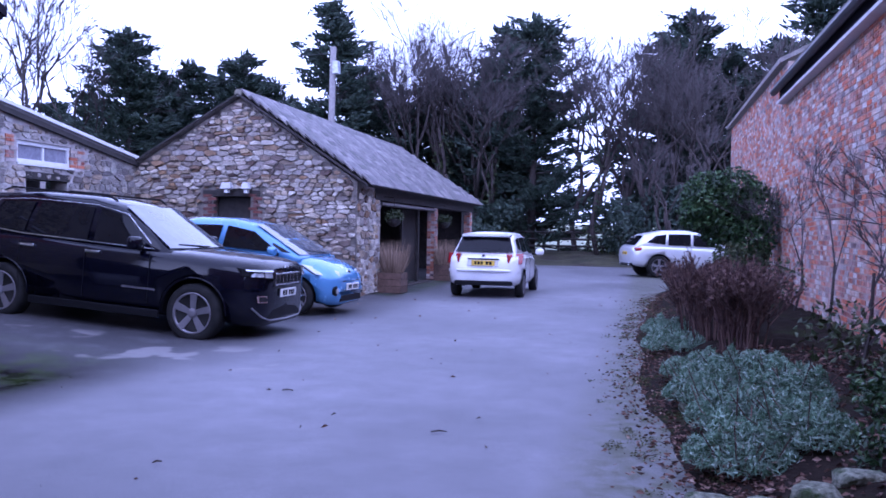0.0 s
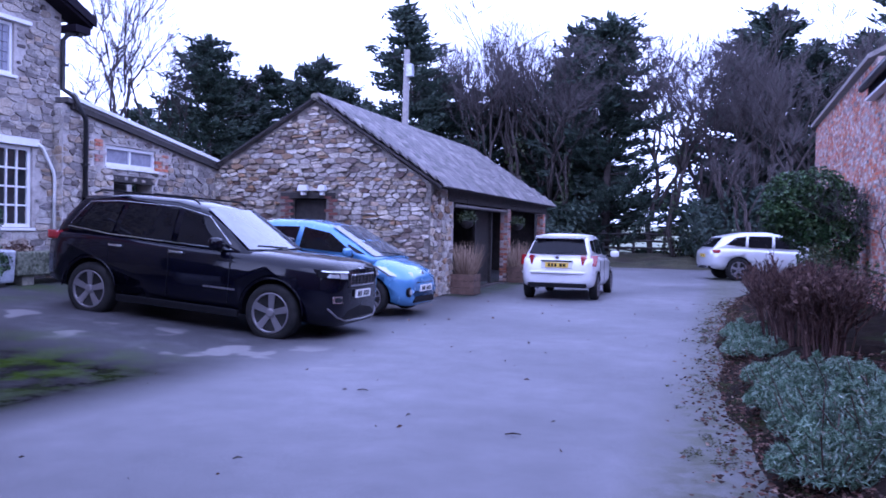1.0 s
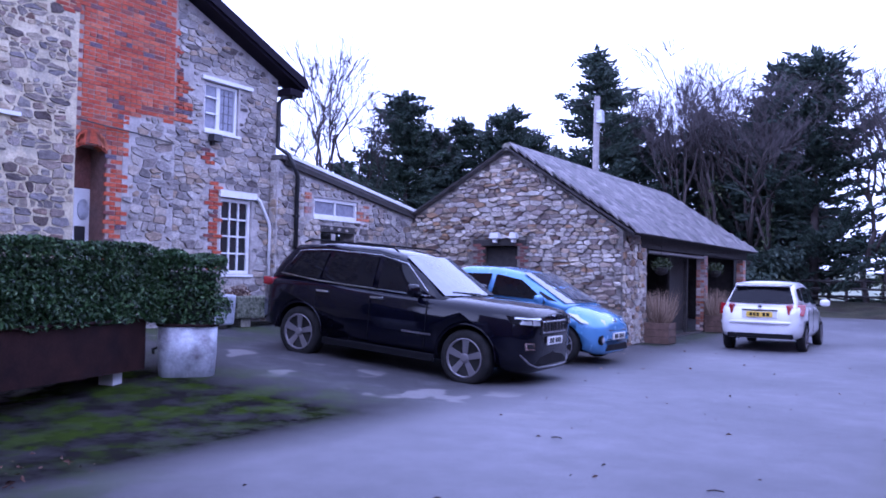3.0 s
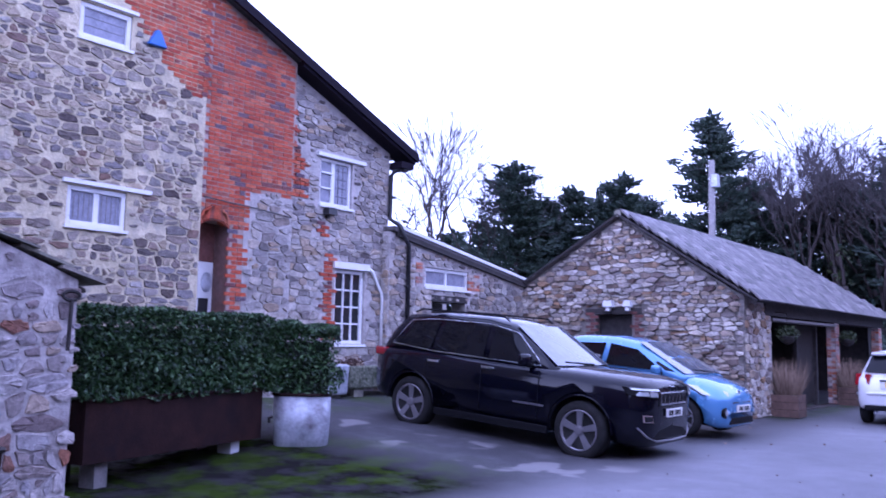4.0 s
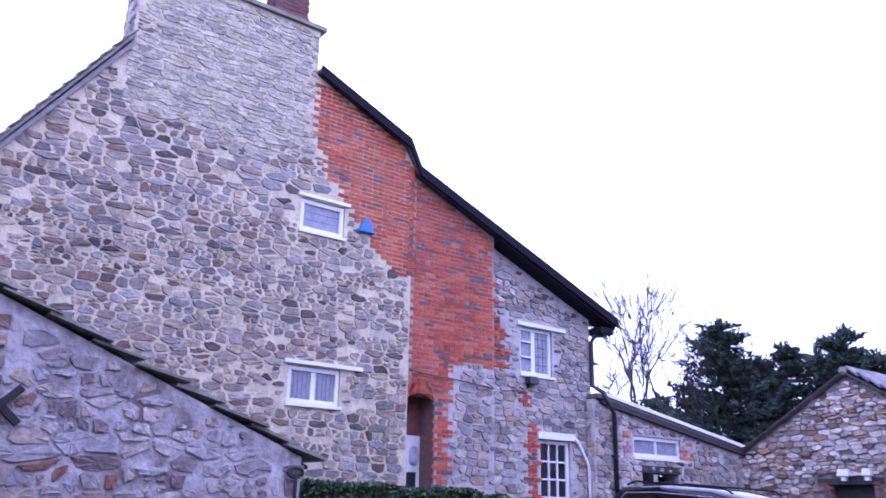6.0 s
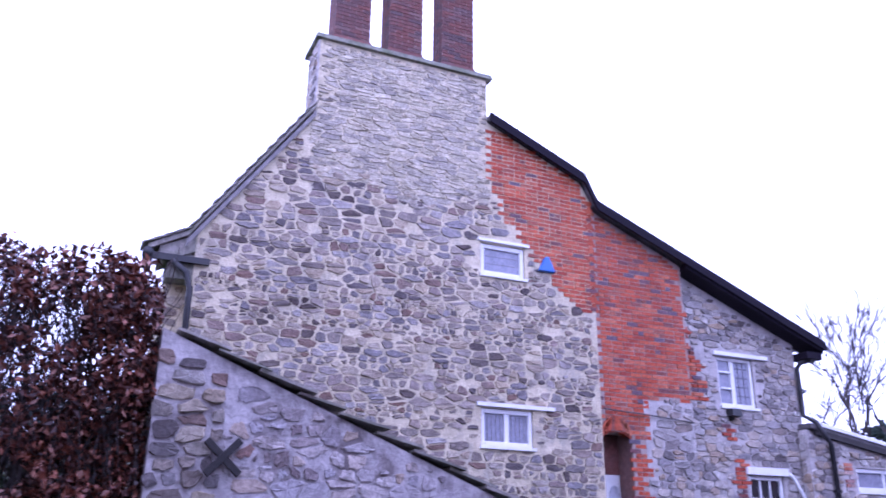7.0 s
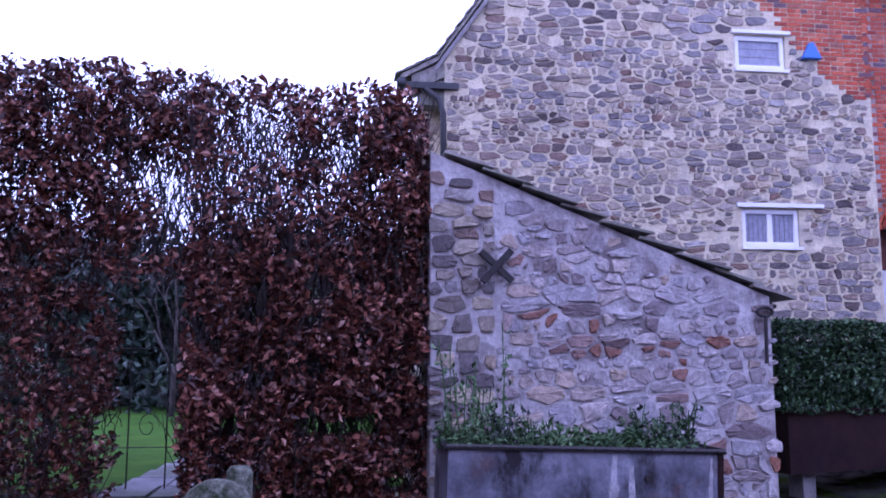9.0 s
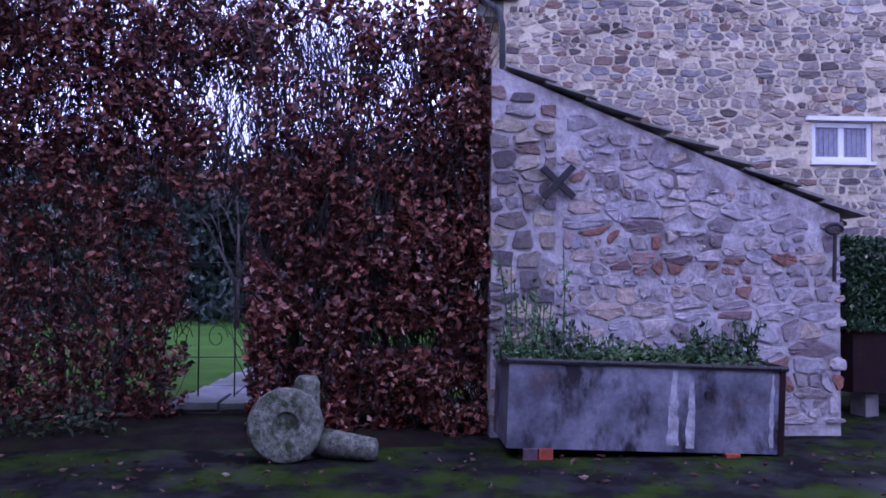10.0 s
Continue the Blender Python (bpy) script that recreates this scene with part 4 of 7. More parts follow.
# house side wall going back, with gutter
wall_side = thing("wall_house_side", "stone side wall of the farmhouse below the eaves gutter", "house wall", kind="structure")
part("mortar", boxed((HX - 7, 1.12, -0.1), (HX - 0.502, 1.55, 5.4)), MORTAR_BUFF, wall_side)
part("buttress", boxed((HX - 0.9, 0.76, -0.1), (HX - 0.32, 1.098, 5.05)), MORTAR_BUFF, wall_side)
part("back_wall", boxed((HX - 7.3, 1.12, -0.1), (HX - 7.0, 12.3, 5.4)), MORTAR_GREY, wall_side)
part("rear_wall", boxed((HX - 7, 11.9, -0.1), (HX - 0.68, 12.3, 5.4)), MORTAR_GREY, wall_side)
rubble(wall_side, "stone", lambda u, v, d: (HX - 0.32 + d, u, v), lambda u, v: 0.76 < u < 1.09 and v < 5.02, (0.76, 1.1, 2.5, 5.0), (0.12, 0.22), STONE_BUFF, 45, (1.2, 2.4), (0.01, 0.03), 0.04, 0)
gutter = thing("eaves_gutter", "black iron eaves gutter with a downpipe on the house corner", "gutter")
part("trough", Soup().tube([(HX - 0.5, 0.5, 5.33), (HX + 0.16, 0.46, 5.33)], 0.075, 8), BLACK, gutter, smooth=True)
part("bracket", boxed((HX + 0.02, 0.44, 5.27), (HX + 0.09, 1.30, 5.36)), BLACK, gutter)
part("downpipe", Soup().tube([(HX + 0.06, 0.80, 5.28), (HX + 0.08, 1.0, 5.12), (HX + 0.08, 1.07, 4.9), (HX + 0.08, 1.08, 3.0)], 0.045, 8), BLACK, gutter, smooth=True)


def window(name, to, box, depth, cols, rows, label, pane=GLASS, bar=0.022, fr=0.055, splits=None, sill=True):
    """A white framed window in an opening: frame, bars, panes and a sill."""
    a, b, c, d = box
    w = thing(name, label, "window", kind="structure")
    e = 0.004

    def bx(u0, u1, v0, v1, d0, d1):
        s = Soup()
        p = [to(u0, v0, d0), to(u1, v0, d0), to(u1, v1, d0), to(u0, v1, d0), to(u0, v0, d1), to(u1, v0, d1), to(u1, v1, d1), to(u0, v1, d1)]
        return s.add(p, [(3, 2, 1, 0), (4, 5, 6, 7), (0, 1, 5, 4), (1, 2, 6, 5), (2, 3, 7, 6), (3, 0, 4, 7)])
    f = bx(a + e, a + fr, c + e, d - e, depth - 0.06, depth)
    f.add(*unsoup(bx(b - fr, b - e, c + e, d - e, depth - 0.06, depth)))
    f.add(*unsoup(bx(a + fr, b - fr, c + e, c + fr, depth - 0.06, depth)))
    f.add(*unsoup(bx(a + fr, b - fr, d - fr, d - e, depth - 0.06, depth)))
    part("window_frame", f, WHITE, w, bevel=0.004)
    us = splits or [a + fr + (b - a - 2 * fr) * k / cols for k in range(cols + 1)]
    vs = [c + fr + (d - c - 2 * fr) * k / rows for k in range(rows + 1)]
    for i in range(len(us) - 1):
        for j in range(rows):
            part("pane", bx(us[i], us[i + 1], vs[j], vs[j + 1], depth - 0.045, depth - 0.04), pane, w)
    for u in us[1:-1]:
        part("glazing_bar", bx(u - bar / 2, u + bar / 2, c + fr, d - fr, depth - 0.039, depth - 0.008), WHITE, w)
    for v in vs[1:-1]:
        part("glazing_bar", bx(a + fr, b - fr, v - bar / 2, v + bar / 2, depth - 0.039, depth - 0.010), WHITE, w)
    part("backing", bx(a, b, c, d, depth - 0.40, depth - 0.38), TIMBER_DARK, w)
    if sill:
        part("window_sill", bx(a - 0.03, b + 0.03, c - 0.05, c - e, depth - 0.05, 0.05), WHITE, w)
    return w


def unsoup(s):
    return s.v, s.f


w = window("window_1", to_house, LOWIN, -0.03, 2, 1, "white two-light window with net curtains in the stone wall", CURTAIN, 0.08, 0.07)
part("lintel", boxed((HX + 0.002, 5.50, 3.64), (HX + 0.06, 6.88, 3.70)), WHITE, w, "thin white lintel board")
for k, c0 in ((0, 5.70), (1, 6.12)):
    for j in range(4):
        part("lead_line", boxed((HX - 0.068, c0 + 0.02 + 0.075 * j, 3.13), (HX - 0.062, c0 + 0.028 + 0.075 * j, 3.54)), TIMBER_GREY, w)
w = window("window_2", to_house, UPWIN, -0.03, 1, 1, "small white casement window high in the gable", CURTAIN, 0.03, 0.075)
for k in range(1, 3):
    part("lead_line", boxed((HX - 0.068, 5.70, 5.88 + 0.13 * k), (HX - 0.064, 6.34, 5.885 + 0.13 * k)), TIMBER_GREY, w)
part("lintel", boxed((HX + 0.002, 5.54, 6.36), (HX + 0.05, 6.50, 6.41)), WHITE, w, "thin white lintel board")
w = window("window_3", to_right, SASH, -0.05, 3, 4, "white painted sash window with small panes", GLASS, 0.03, 0.07)
part("lintel", boxed((HX - 0.215, 10.95, 2.87), (HX - 0.16, 11.91, 3.0)), WHITE, w, "white lintel board")
w = window("window_4", to_right, CASE, -0.05, 2, 1, "white upstairs casement with leaded lights", CURTAIN, 0.09, 0.06, [10.61, 10.93, 11.34])
for v in (4.38, 4.68):
    part("glazing_bar", boxed((HX - 0.30, 10.61, v), (HX - 0.255, 10.91, v + 0.03)), WHITE, w)
for k in range(1, 5):
    part("lead_line", boxed((HX - 0.312, 10.97, 4.10 + 0.17 * k), (HX - 0.305, 11.34, 4.112 + 0.17 * k)), BLACK, w)
for k in range(1, 3):
    part("lead_line", boxed((HX - 0.312, 10.97 + 0.122 * k, 4.12), (HX - 0.305, 10.982 + 0.122 * k, 4.9)), BLACK, w)
part("lintel", boxed((HX - 0.215, 10.44, 4.98), (HX - 0.15, 11.72, 5.05)), WHITE, w, "thin white lintel board")

# door in the recess
door = thing("door_1", "white door with an oval light in a deep arched brick recess", "door", kind="structure")
# the recess is lined in darker brick, putting its shade into the colour
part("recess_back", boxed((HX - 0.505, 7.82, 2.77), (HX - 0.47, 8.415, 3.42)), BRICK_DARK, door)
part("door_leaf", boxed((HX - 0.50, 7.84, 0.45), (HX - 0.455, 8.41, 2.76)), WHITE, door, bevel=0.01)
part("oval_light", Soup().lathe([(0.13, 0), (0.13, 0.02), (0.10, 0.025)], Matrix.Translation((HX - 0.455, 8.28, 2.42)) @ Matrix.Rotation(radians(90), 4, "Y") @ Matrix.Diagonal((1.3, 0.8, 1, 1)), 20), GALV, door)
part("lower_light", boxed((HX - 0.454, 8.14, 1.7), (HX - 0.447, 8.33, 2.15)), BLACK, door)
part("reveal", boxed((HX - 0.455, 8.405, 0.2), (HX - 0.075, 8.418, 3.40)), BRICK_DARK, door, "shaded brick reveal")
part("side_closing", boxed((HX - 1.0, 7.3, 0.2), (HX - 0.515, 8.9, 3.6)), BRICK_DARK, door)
s = Soup()
for k in range(9):
    a = radians(62 + 56 * k / 8)
    cx, cz, r0 = 8.11, 2.86, 0.60
    c_, s_ = math.cos(a), math.sin(a)
    m = Matrix.Translation((HX - 0.05, cx - r0 * c_, cz + r0 * s_)) @ Matrix.Rotation(a - radians(90), 4, "X")
    part("arch_brick", boxed((-0.2, -0.034, -0.02), (0.012, 0.034, 0.2), m), BRICK_RED, door)
part("arch_fill", Soup().add([(HX - 0.1 + dx, 7.82 + 0.6 * t, 3.42 - 0.11 * (2 * t - 1) ** 2 * k) for dx in (0, 0.03) for k in (1, 0) for t in (0, 0.25, 0.5, 0.75, 1)],
                             [(0, 1, 6, 5), (1, 2, 7, 6), (2, 3, 8, 7), (3, 4, 9, 8), (10, 15, 16, 11), (11, 16, 17, 12), (12, 17, 18, 13), (13, 18, 19, 14), (0, 10, 11, 1), (1, 11, 12, 2), (2, 12, 13, 3), (3, 13, 14, 4)]), BRICK_RED, door)

# fittings on the wall
alarm = thing("alarm_box", "blue triangular burglar alarm box on the gable", "alarm box")
part("housing", Soup().add([(HX + 0.005 + d, 6.82 + u, v) for d in (0, 0.09) for u, v in ((-0.16, 5.98), (0.16, 5.98), (0.03, 6.24), (-0.03, 6.24))],
                           [(3, 2, 1, 0), (4, 5, 6, 7), (0, 1, 5, 4), (1, 2, 6, 5), (2, 3, 7, 6), (3, 0, 4, 7)]), paint_mat("alarm_blue", (0.05, 0.16, 0.5), 0.4), alarm, bevel=0.015)
lamp = thing("flood_lamp", "small black flood lamp under the upstairs window", "wall lamp")
part("housing", boxed((HX - 0.2, 10.62, 3.86), (HX - 0.02, 10.85, 3.99), taper=0.02), BLACK, lamp)
part("bracket", boxed((HX - 0.215, 10.70, 3.80), (HX - 0.16, 10.77, 3.87)), BLACK, lamp)
pipe = thing("downpipe", "black downpipe with a swan neck on the house corner", "downpipe")
part("pipe", Soup().tube([(HX + 0.02, 12.66, 5.10), (HX - 0.1, 12.50, 5.0), (HX - 0.16, 12.46, 4.9), (HX - 0.16, 12.46, 4.0), (HX + 0.12, 12.47, 3.84), (HX + 0.18, 12.50, 3.68), (HX + 0.16, 12.70, 3.46), (HX + 0.08, 12.80, 3.3), (HX + 0.07, 12.80, 0.5)], 0.048, 8), BLACK, pipe, smooth=True)
part("hopper", boxed((HX - 0.04, 12.60, 5.0), (HX + 0.06, 12.72, 5.10), taper=-0.01), BLACK, pipe)
for v in (4.4, 2.6, 1.6):
    part("clip", boxed((HX - 0.02, 12.34 if v > 4 else 12.74, v), (HX + 0.12 if v < 4 else HX - 0.05, 12.46 if v > 4 else 12.86, v + 0.05)), BLACK, pipe)
waste = thing("waste_pipe", "white plastic waste pipe running down beside the sash window", "pipe")
part("pipe", Soup().tube([(HX - 0.17, 11.90, 2.92), (HX - 0.15, 11.98, 2.86), (HX - 0.15, 12.24, 2.46), (HX - 0.15, 12.27, 2.36), (HX - 0.15, 12.27, 0.85)], 0.032, 8), WHITE, waste, smooth=True)
cable = thing("wall_cable", "thin dark cable sagging over the brickwork", "cable")
part("cable", Soup().tube([(HX + 0.0, 7.85, 3.78), (HX + 0.0, 8.4, 3.74), (HX, 8.9, 3.72), (HX, 9.7, 3.66)], 0.012, 4), BLACK, cable)

# ---- lean-to between house and garage ----
LDOOR, LWIN = (13.66, 14.84, 0.1, 2.36), (13.42, 14.96, 2.66, 3.08)
lean = thing("wall_lean_to", "rubble stone lean-to wall joining house and garage", "wall", kind="structure")
lean_top = [(12.3, 3.72), (17.2, 2.92)]
part("mortar", wall_soup(to_house, 12.3, 17.2, -0.1, lean_top, [LDOOR, LWIN], 0.4), MORTAR_GREY, lean)
ltp = profile(lean_top)


def lean_brick(u, v):
    return (14.98 < u < 15.35 and 2.62 < v < 3.05) or (13.12 < u < 13.38 and 2.62 < v < 3.2)


rubble(lean, "stone", to_house, lambda u, v: 12.31 < u < 17.19 and v < ltp(u) - 0.08 and not in_hole(u, v, [LDOOR, LWIN], 0.03) and not lean_brick(u, v), (12.3, 17.2, 0.4, 3.7), (0.09, 0.18), STONE_GREY, 46, (1.2, 2.8), (0.015, 0.04), 0.02, 60)
rubble(lean, "stone", lambda u, v, d: (HX - 0.22 + u, 12.3 - d, v), lambda u, v: 0.01 < u < 0.215 and 0.3 < v < 3.66, (0.0, 0.225, 0.3, 3.7), (0.08, 0.2), STONE_GREY, 53, (0.8, 1.6), (0.01, 0.03), 0.022, 0)
window("window_5", to_house, LWIN, -0.04, 2, 1, "low white framed window above the store doorway", CURTAIN, 0.05, 0.075)
lroof = thing("lean_to_roof", "lean-to roof with a white fascia and dark gutter edge", "roof", kind="structure")
part("slope", slab([(12.32, 3.74), (17.5, 2.92)], HX - 5, HX + 0.10, 0.09), SLATE, lroof)
part("fascia", slab([(12.47, 3.79), (17.3, 3.00)], HX + 0.10, HX + 0.13, 0.07), WHITE, lroof, "white painted fascia board")
part("shadow_board", slab([(12.45, 3.63), (17.2, 2.86)], HX + 0.02, HX + 0.10, 0.10), TIMBER_DARK, lroof)
store = thing("store_door", "dark open doorway of the store with a timber lining", "doorway", kind="structure")
# dark boards close the opening, their colour standing for the unlit store
part("leaf", boxed((HX - 0.3, 13.7, 0.42), (HX - 0.25, 14.8, 2.2)), TIMBER_DARK, store)
part("lintel", boxed((HX - 0.25, 13.6, 2.36), (HX + 0.02, 14.9, 2.50)), TIMBER_DARK, store)
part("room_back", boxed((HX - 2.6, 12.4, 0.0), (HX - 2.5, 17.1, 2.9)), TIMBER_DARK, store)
back = thing("back_roof", "low dark slate roof behind the lean-to", "roof", kind="structure")
part("slope", slab([(15.6, 4.15), (21.0, 3.9)], HX - 11, HX - 4.6, 0.12), SLATE, back)
part("wall", boxed((HX - 10.5, 15.8, 0), (HX - 5.1, 20.5, 3.9)), MORTAR_GREY, back)

# ---- garage ----
GY, GX = 17.2, -6.06


def to_gable(u, v, d):
    return (u, GY - d, v)


GDOOR = (-9.50, -8.58, 0.0, 2.2)
gtop_t = [(-11.75, 2.75), (-8.86, 4.42), (GX, 2.55)]
gtop = profile(gtop_t)
gable = thing("wall_garage_gable", "rubble stone gable of the garage with a brick-edged doorway", "garage wall", kind="structure")
part("mortar", wall_soup(to_gable, -11.75, GX, -0.1, gtop_t, [GDOOR], 0.45), MORTAR_DARK, gable)


def gable_brick(u, v):
    return (-9.74 < u < -9.52 or -8.56 < u < -8.36) and v < 2.25


rubble(gable, "stone", to_gable, lambda u, v: -11.7 < u < GX - 0.02 and v < gtop(u) - 0.05 and not in_hole(u, v, [GDOOR, (-9.75, -8.3, 2.2, 2.34)], 0.02) and not gable_brick(u, v), (-11.7, GX, 0.0, 4.5), (0.05, 0.145), STONE_GARAGE, 47, (1.2, 3.6), (0.008, 0.085), 0.024, 280, lambda u, v: v > 2.3)
gside = thing("wall_garage_front", "open garage front with stone pier, brick pillars and timber beam", "garage wall", kind="structure")
part("stone_pier", boxed((GX - 0.45, GY + 0.452, -0.1), (GX, 18.85, 2.5)), MORTAR_GREY, gside)


def to_gside(u, v, d):
    return (GX + d, u, v)


rubble(gside, "stone", to_gside, lambda u, v: GY < u < 18.82 and v < 2.45, (GY, 18.9, 0.0, 2.5), (0.08, 0.2), STONE_GARAGE, 48, (1.1, 2.8), (0.01, 0.04), 0.04, 0)
for u0, u1 in ((24.15, 24.55), (29.35, 29.75)):
    pl = part("brick_pillar", boxed((GX - 0.22, u0, -0.1), (GX - 0.012, u1, 2.2)), MORTAR_GREY, gside)
    s = Soup()
    for r in range(29):
        o = 0.11 if r % 2 else 0.0
        for k in range(2 + (r % 2)):
            a = max(u0 + 0.005, u0 + 0.2 * k - o)
            s.box((GX - 0.1, a, 0.075 * r), (GX, min(u1 - 0.005, u0 + 0.2 * k + 0.19 - o), 0.075 * r + 0.065))
        s.box((GX - 0.222, u0 - 0.01, 0.075 * r), (GX - 0.115, u0 + 0.05, 0.075 * r + 0.065))
        s.box((GX - 0.105, u0 - 0.01, 0.075 * r), (GX - 0.004, u0 + 0.004, 0.075 * r + 0.065))
    part("bricks", s, BRICK_OLD, pl, kind="stuff")
part("beam", boxed((GX - 0.35, 18.4, 2.2), (GX + 0.03, 29.8, 2.52)), TIMBER_DARK, gside, "dark timber beam", bevel=0.01)
part("door_track", boxed((GX - 0.3, 18.9, 2.10), (GX + 0.04, 24.15, 2.16)), TIMBER_GREY, gside)
part("door_post", boxed((GX - 0.33, 23.2, 0), (GX - 0.24, 23.3, 2.1)), TIMBER_DARK, gside)
part("sliding_door", boxed((GX - 0.62, 22.6, 0.05), (GX - 0.55, 24.1, 2.1)), TIMBER_DARK, gside)
part("floor_slab", boxed((-11.39, GY + 0.46, 0.02), (GX + 0.05, 29.4, 0.05)), BARK, gside)
# rear and end walls are coloured dark, standing for the shade inside
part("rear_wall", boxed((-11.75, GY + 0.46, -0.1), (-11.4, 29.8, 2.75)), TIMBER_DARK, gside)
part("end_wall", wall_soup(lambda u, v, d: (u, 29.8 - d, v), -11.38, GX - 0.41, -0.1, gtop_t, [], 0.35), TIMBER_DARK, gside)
groof = thing("garage_roof", "weathered grey slate roof of the garage", "roof", kind="structure")


def gslab(x0, z0, x1, z1, th):
    return Soup().add([(x0, GY - 0.12, z0), (x1, GY - 0.12, z1), (x1, 30.0, z1), (x0, 30.0, z0), (x0, GY - 0.12, z0 + th), (x1, GY - 0.12, z1 + th), (x1, 30.0, z1 + th), (x0, 30.0, z0 + th)],
                      [(3, 2, 1, 0), (4, 5, 6, 7), (0, 1, 5, 4), (1, 2, 6, 5), (2, 3, 7, 6), (3, 0, 4, 7)])


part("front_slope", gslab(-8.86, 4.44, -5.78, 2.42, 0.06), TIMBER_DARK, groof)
part("rear_slope", gslab(-12.0, 2.62, -8.87, 4.44, 0.06), SLATE, groof)
part("ridge_tiles", Soup().tube([(-8.86, GY - 0.14, 4.50), (-8.86, 23, 4.47), (-8.86, 30.02, 4.52)], 0.09, 8), STONE_SLATE, groof)
part("verge", Soup().add([(x, y, z + dz) for y in (GY - 0.16, GY - 0.10) for x, z in ((-5.76, 2.42), (-8.86, 4.44), (-12.0, 2.62)) for dz in (0.01, 0.05)],
                         [(0, 2, 3, 1), (2, 4, 5, 3), (6, 7, 9, 8), (8, 9, 11, 10), (1, 3, 9, 7), (3, 5, 11, 9), (0, 6, 8, 2), (2, 8, 10, 4)]), TIMBER_DARK, groof)
gd = thing("garage_door_side", "dark plank side door with two small lamps above", "door", kind="structure")
part("door_leaf", boxed((-9.48, GY + 0.2, 0.0), (-8.60, GY + 0.26, 2.18)), TIMBER_DARK, gd)
part("lintel", boxed((-9.75, GY - 0.02, 2.2), (-8.35, GY + 0.2, 2.33)), TIMBER_DARK, gd)
for nm, x, wdt in (("flood_lamp", -9.1, 0.26), ("flood_lamp", -8.62, 0.2)):
    fl = thing(nm, "white security lamp above the garage side door", "wall lamp", group="lamps over the garage door")
    part("housing", boxed((x - wdt / 2, GY - 0.22, 2.36), (x + wdt / 2, GY - 0.06, 2.5), taper=0.03), PIPE_GREY, fl, bevel=0.008)
    part("bracket", boxed((x - 0.04, GY - 0.07, 2.34), (x + 0.04, GY - 0.02, 2.5)), PIPE_GREY, fl)
    part("sensor", boxed((x - 0.05, GY - 0.18, 2.27), (x + 0.05, GY - 0.08, 2.355), taper=0.01), WHITE, fl)

# ---- stone shed with the lean-to roof ----
SX, SB = -6.95, 0.41


def to_shed(u, v, d):
    return (SX + d, u, v)


stop_t = [(SB, 3.215), (3.6, 1.92)]
stop = profile(stop_t)
shed = thing("wall_shed", "rough pale-pointed rubble wall of the lean-to shed", "shed wall", kind="structure")
part("mortar", wall_soup(to_shed, SB, 3.50, -0.1, stop_t, [], 0.45), MORTAR_SHED, shed)
part("end_wall", boxed((HX + 0.01, 3.1, -0.1), (SX - 0.452, 3.46, 1.85)), MORTAR_SHED, shed)
part("left_end", boxed((HX + 0.01, SB, -0.1), (SX - 0.452, SB + 0.35, 3.2)), MORTAR_BUFF, shed)
rubble(shed, "stone", to_shed, lambda u, v: 0.98 < u < 3.55 and 0 < v < stop(u) - 0.04, (0.95, 3.6, 0.0, 3.1), (0.06, 0.22), STONE_SHED, 49, (0.9, 2.6), (0.010, 0.024), 0.036, 290, None, 0.06)
rubble(shed, "stone", to_shed, lambda u, v: SB - 0.03 < u < 0.98 and 0 < v < stop(u) - 0.04, (SB - 0.05, 1.0, 0.0, 3.2), (0.08, 0.20), STONE_BUFF, 50, (1.0, 2.4), (0.012, 0.04), 0.03, 60)
sroof = thing("shed_roof", "mossy stone slate lean-to roof", "roof", kind="structure")
part("boards", slab([(0.52, 3.13), (3.60, 1.86)], HX + 0.02, SX - 0.06, 0.03), TIMBER_DARK, sroof)
rng = random.Random(77)
for k in range(9):
    t0 = k / 9
    u0, v0 = 0.52 + 3.16 * t0, 3.20 - 1.29 * t0
    for j in range(5):
        x1 = SX + 0.045 - j * 0.62 + rng.uniform(-0.03, 0.03)
        m = Matrix.Translation((x1 - 0.3, u0 + 0.24, v0 - 0.075)) @ Euler((radians(-15 + rng.uniform(-2.5, 2.5)), radians(rng.uniform(-1.5, 1.5)), radians(rng.uniform(-2, 2)))).to_matrix().to_4x4()
        part("stone_slate", boxed((-0.305, -0.25, 0), (0.305 + rng.uniform(-0.02, 0.03), 0.22 + rng.uniform(-0.07, 0.06), 0.014 + rng.uniform(0, 0.016)), m), STONE_SLATE, sroof)
cross = thing("iron_tie", "black iron cross tie plate on the shed wall", "tie plate")
for a, off in ((47, 0.0), (-43, 0.012)):
    part("bar", boxed((0, -0.03, -0.19), (0.035, 0.03, 0.19), Matrix.Translation((SX + 0.045 + off, 0.98, 2.20)) @ Matrix.Rotation(radians(a), 4, "X")), IRON, cross, bevel=0.006)
hook = thing("iron_rod", "rusty iron rod with a ring end on the shed wall", "iron rod")
part("rod", Soup().tube([(SX + 0.07, 3.42, 1.78), (SX + 0.07, 3.41, 1.36)], 0.018, 6), IRON, hook)
part("ring", Soup().tube([(SX + 0.06, 3.42 + 0.075 * math.cos(a), 1.82 + 0.04 * math.sin(a)) for a in [math.pi * k / 6 for k in range(13)]], 0.016, 6), IRON, hook)

# ---- old brick wall of the outbuilding ----
RX = 2.6


def to_rwall(u, v, d):
    return (RX - d, -u, v)


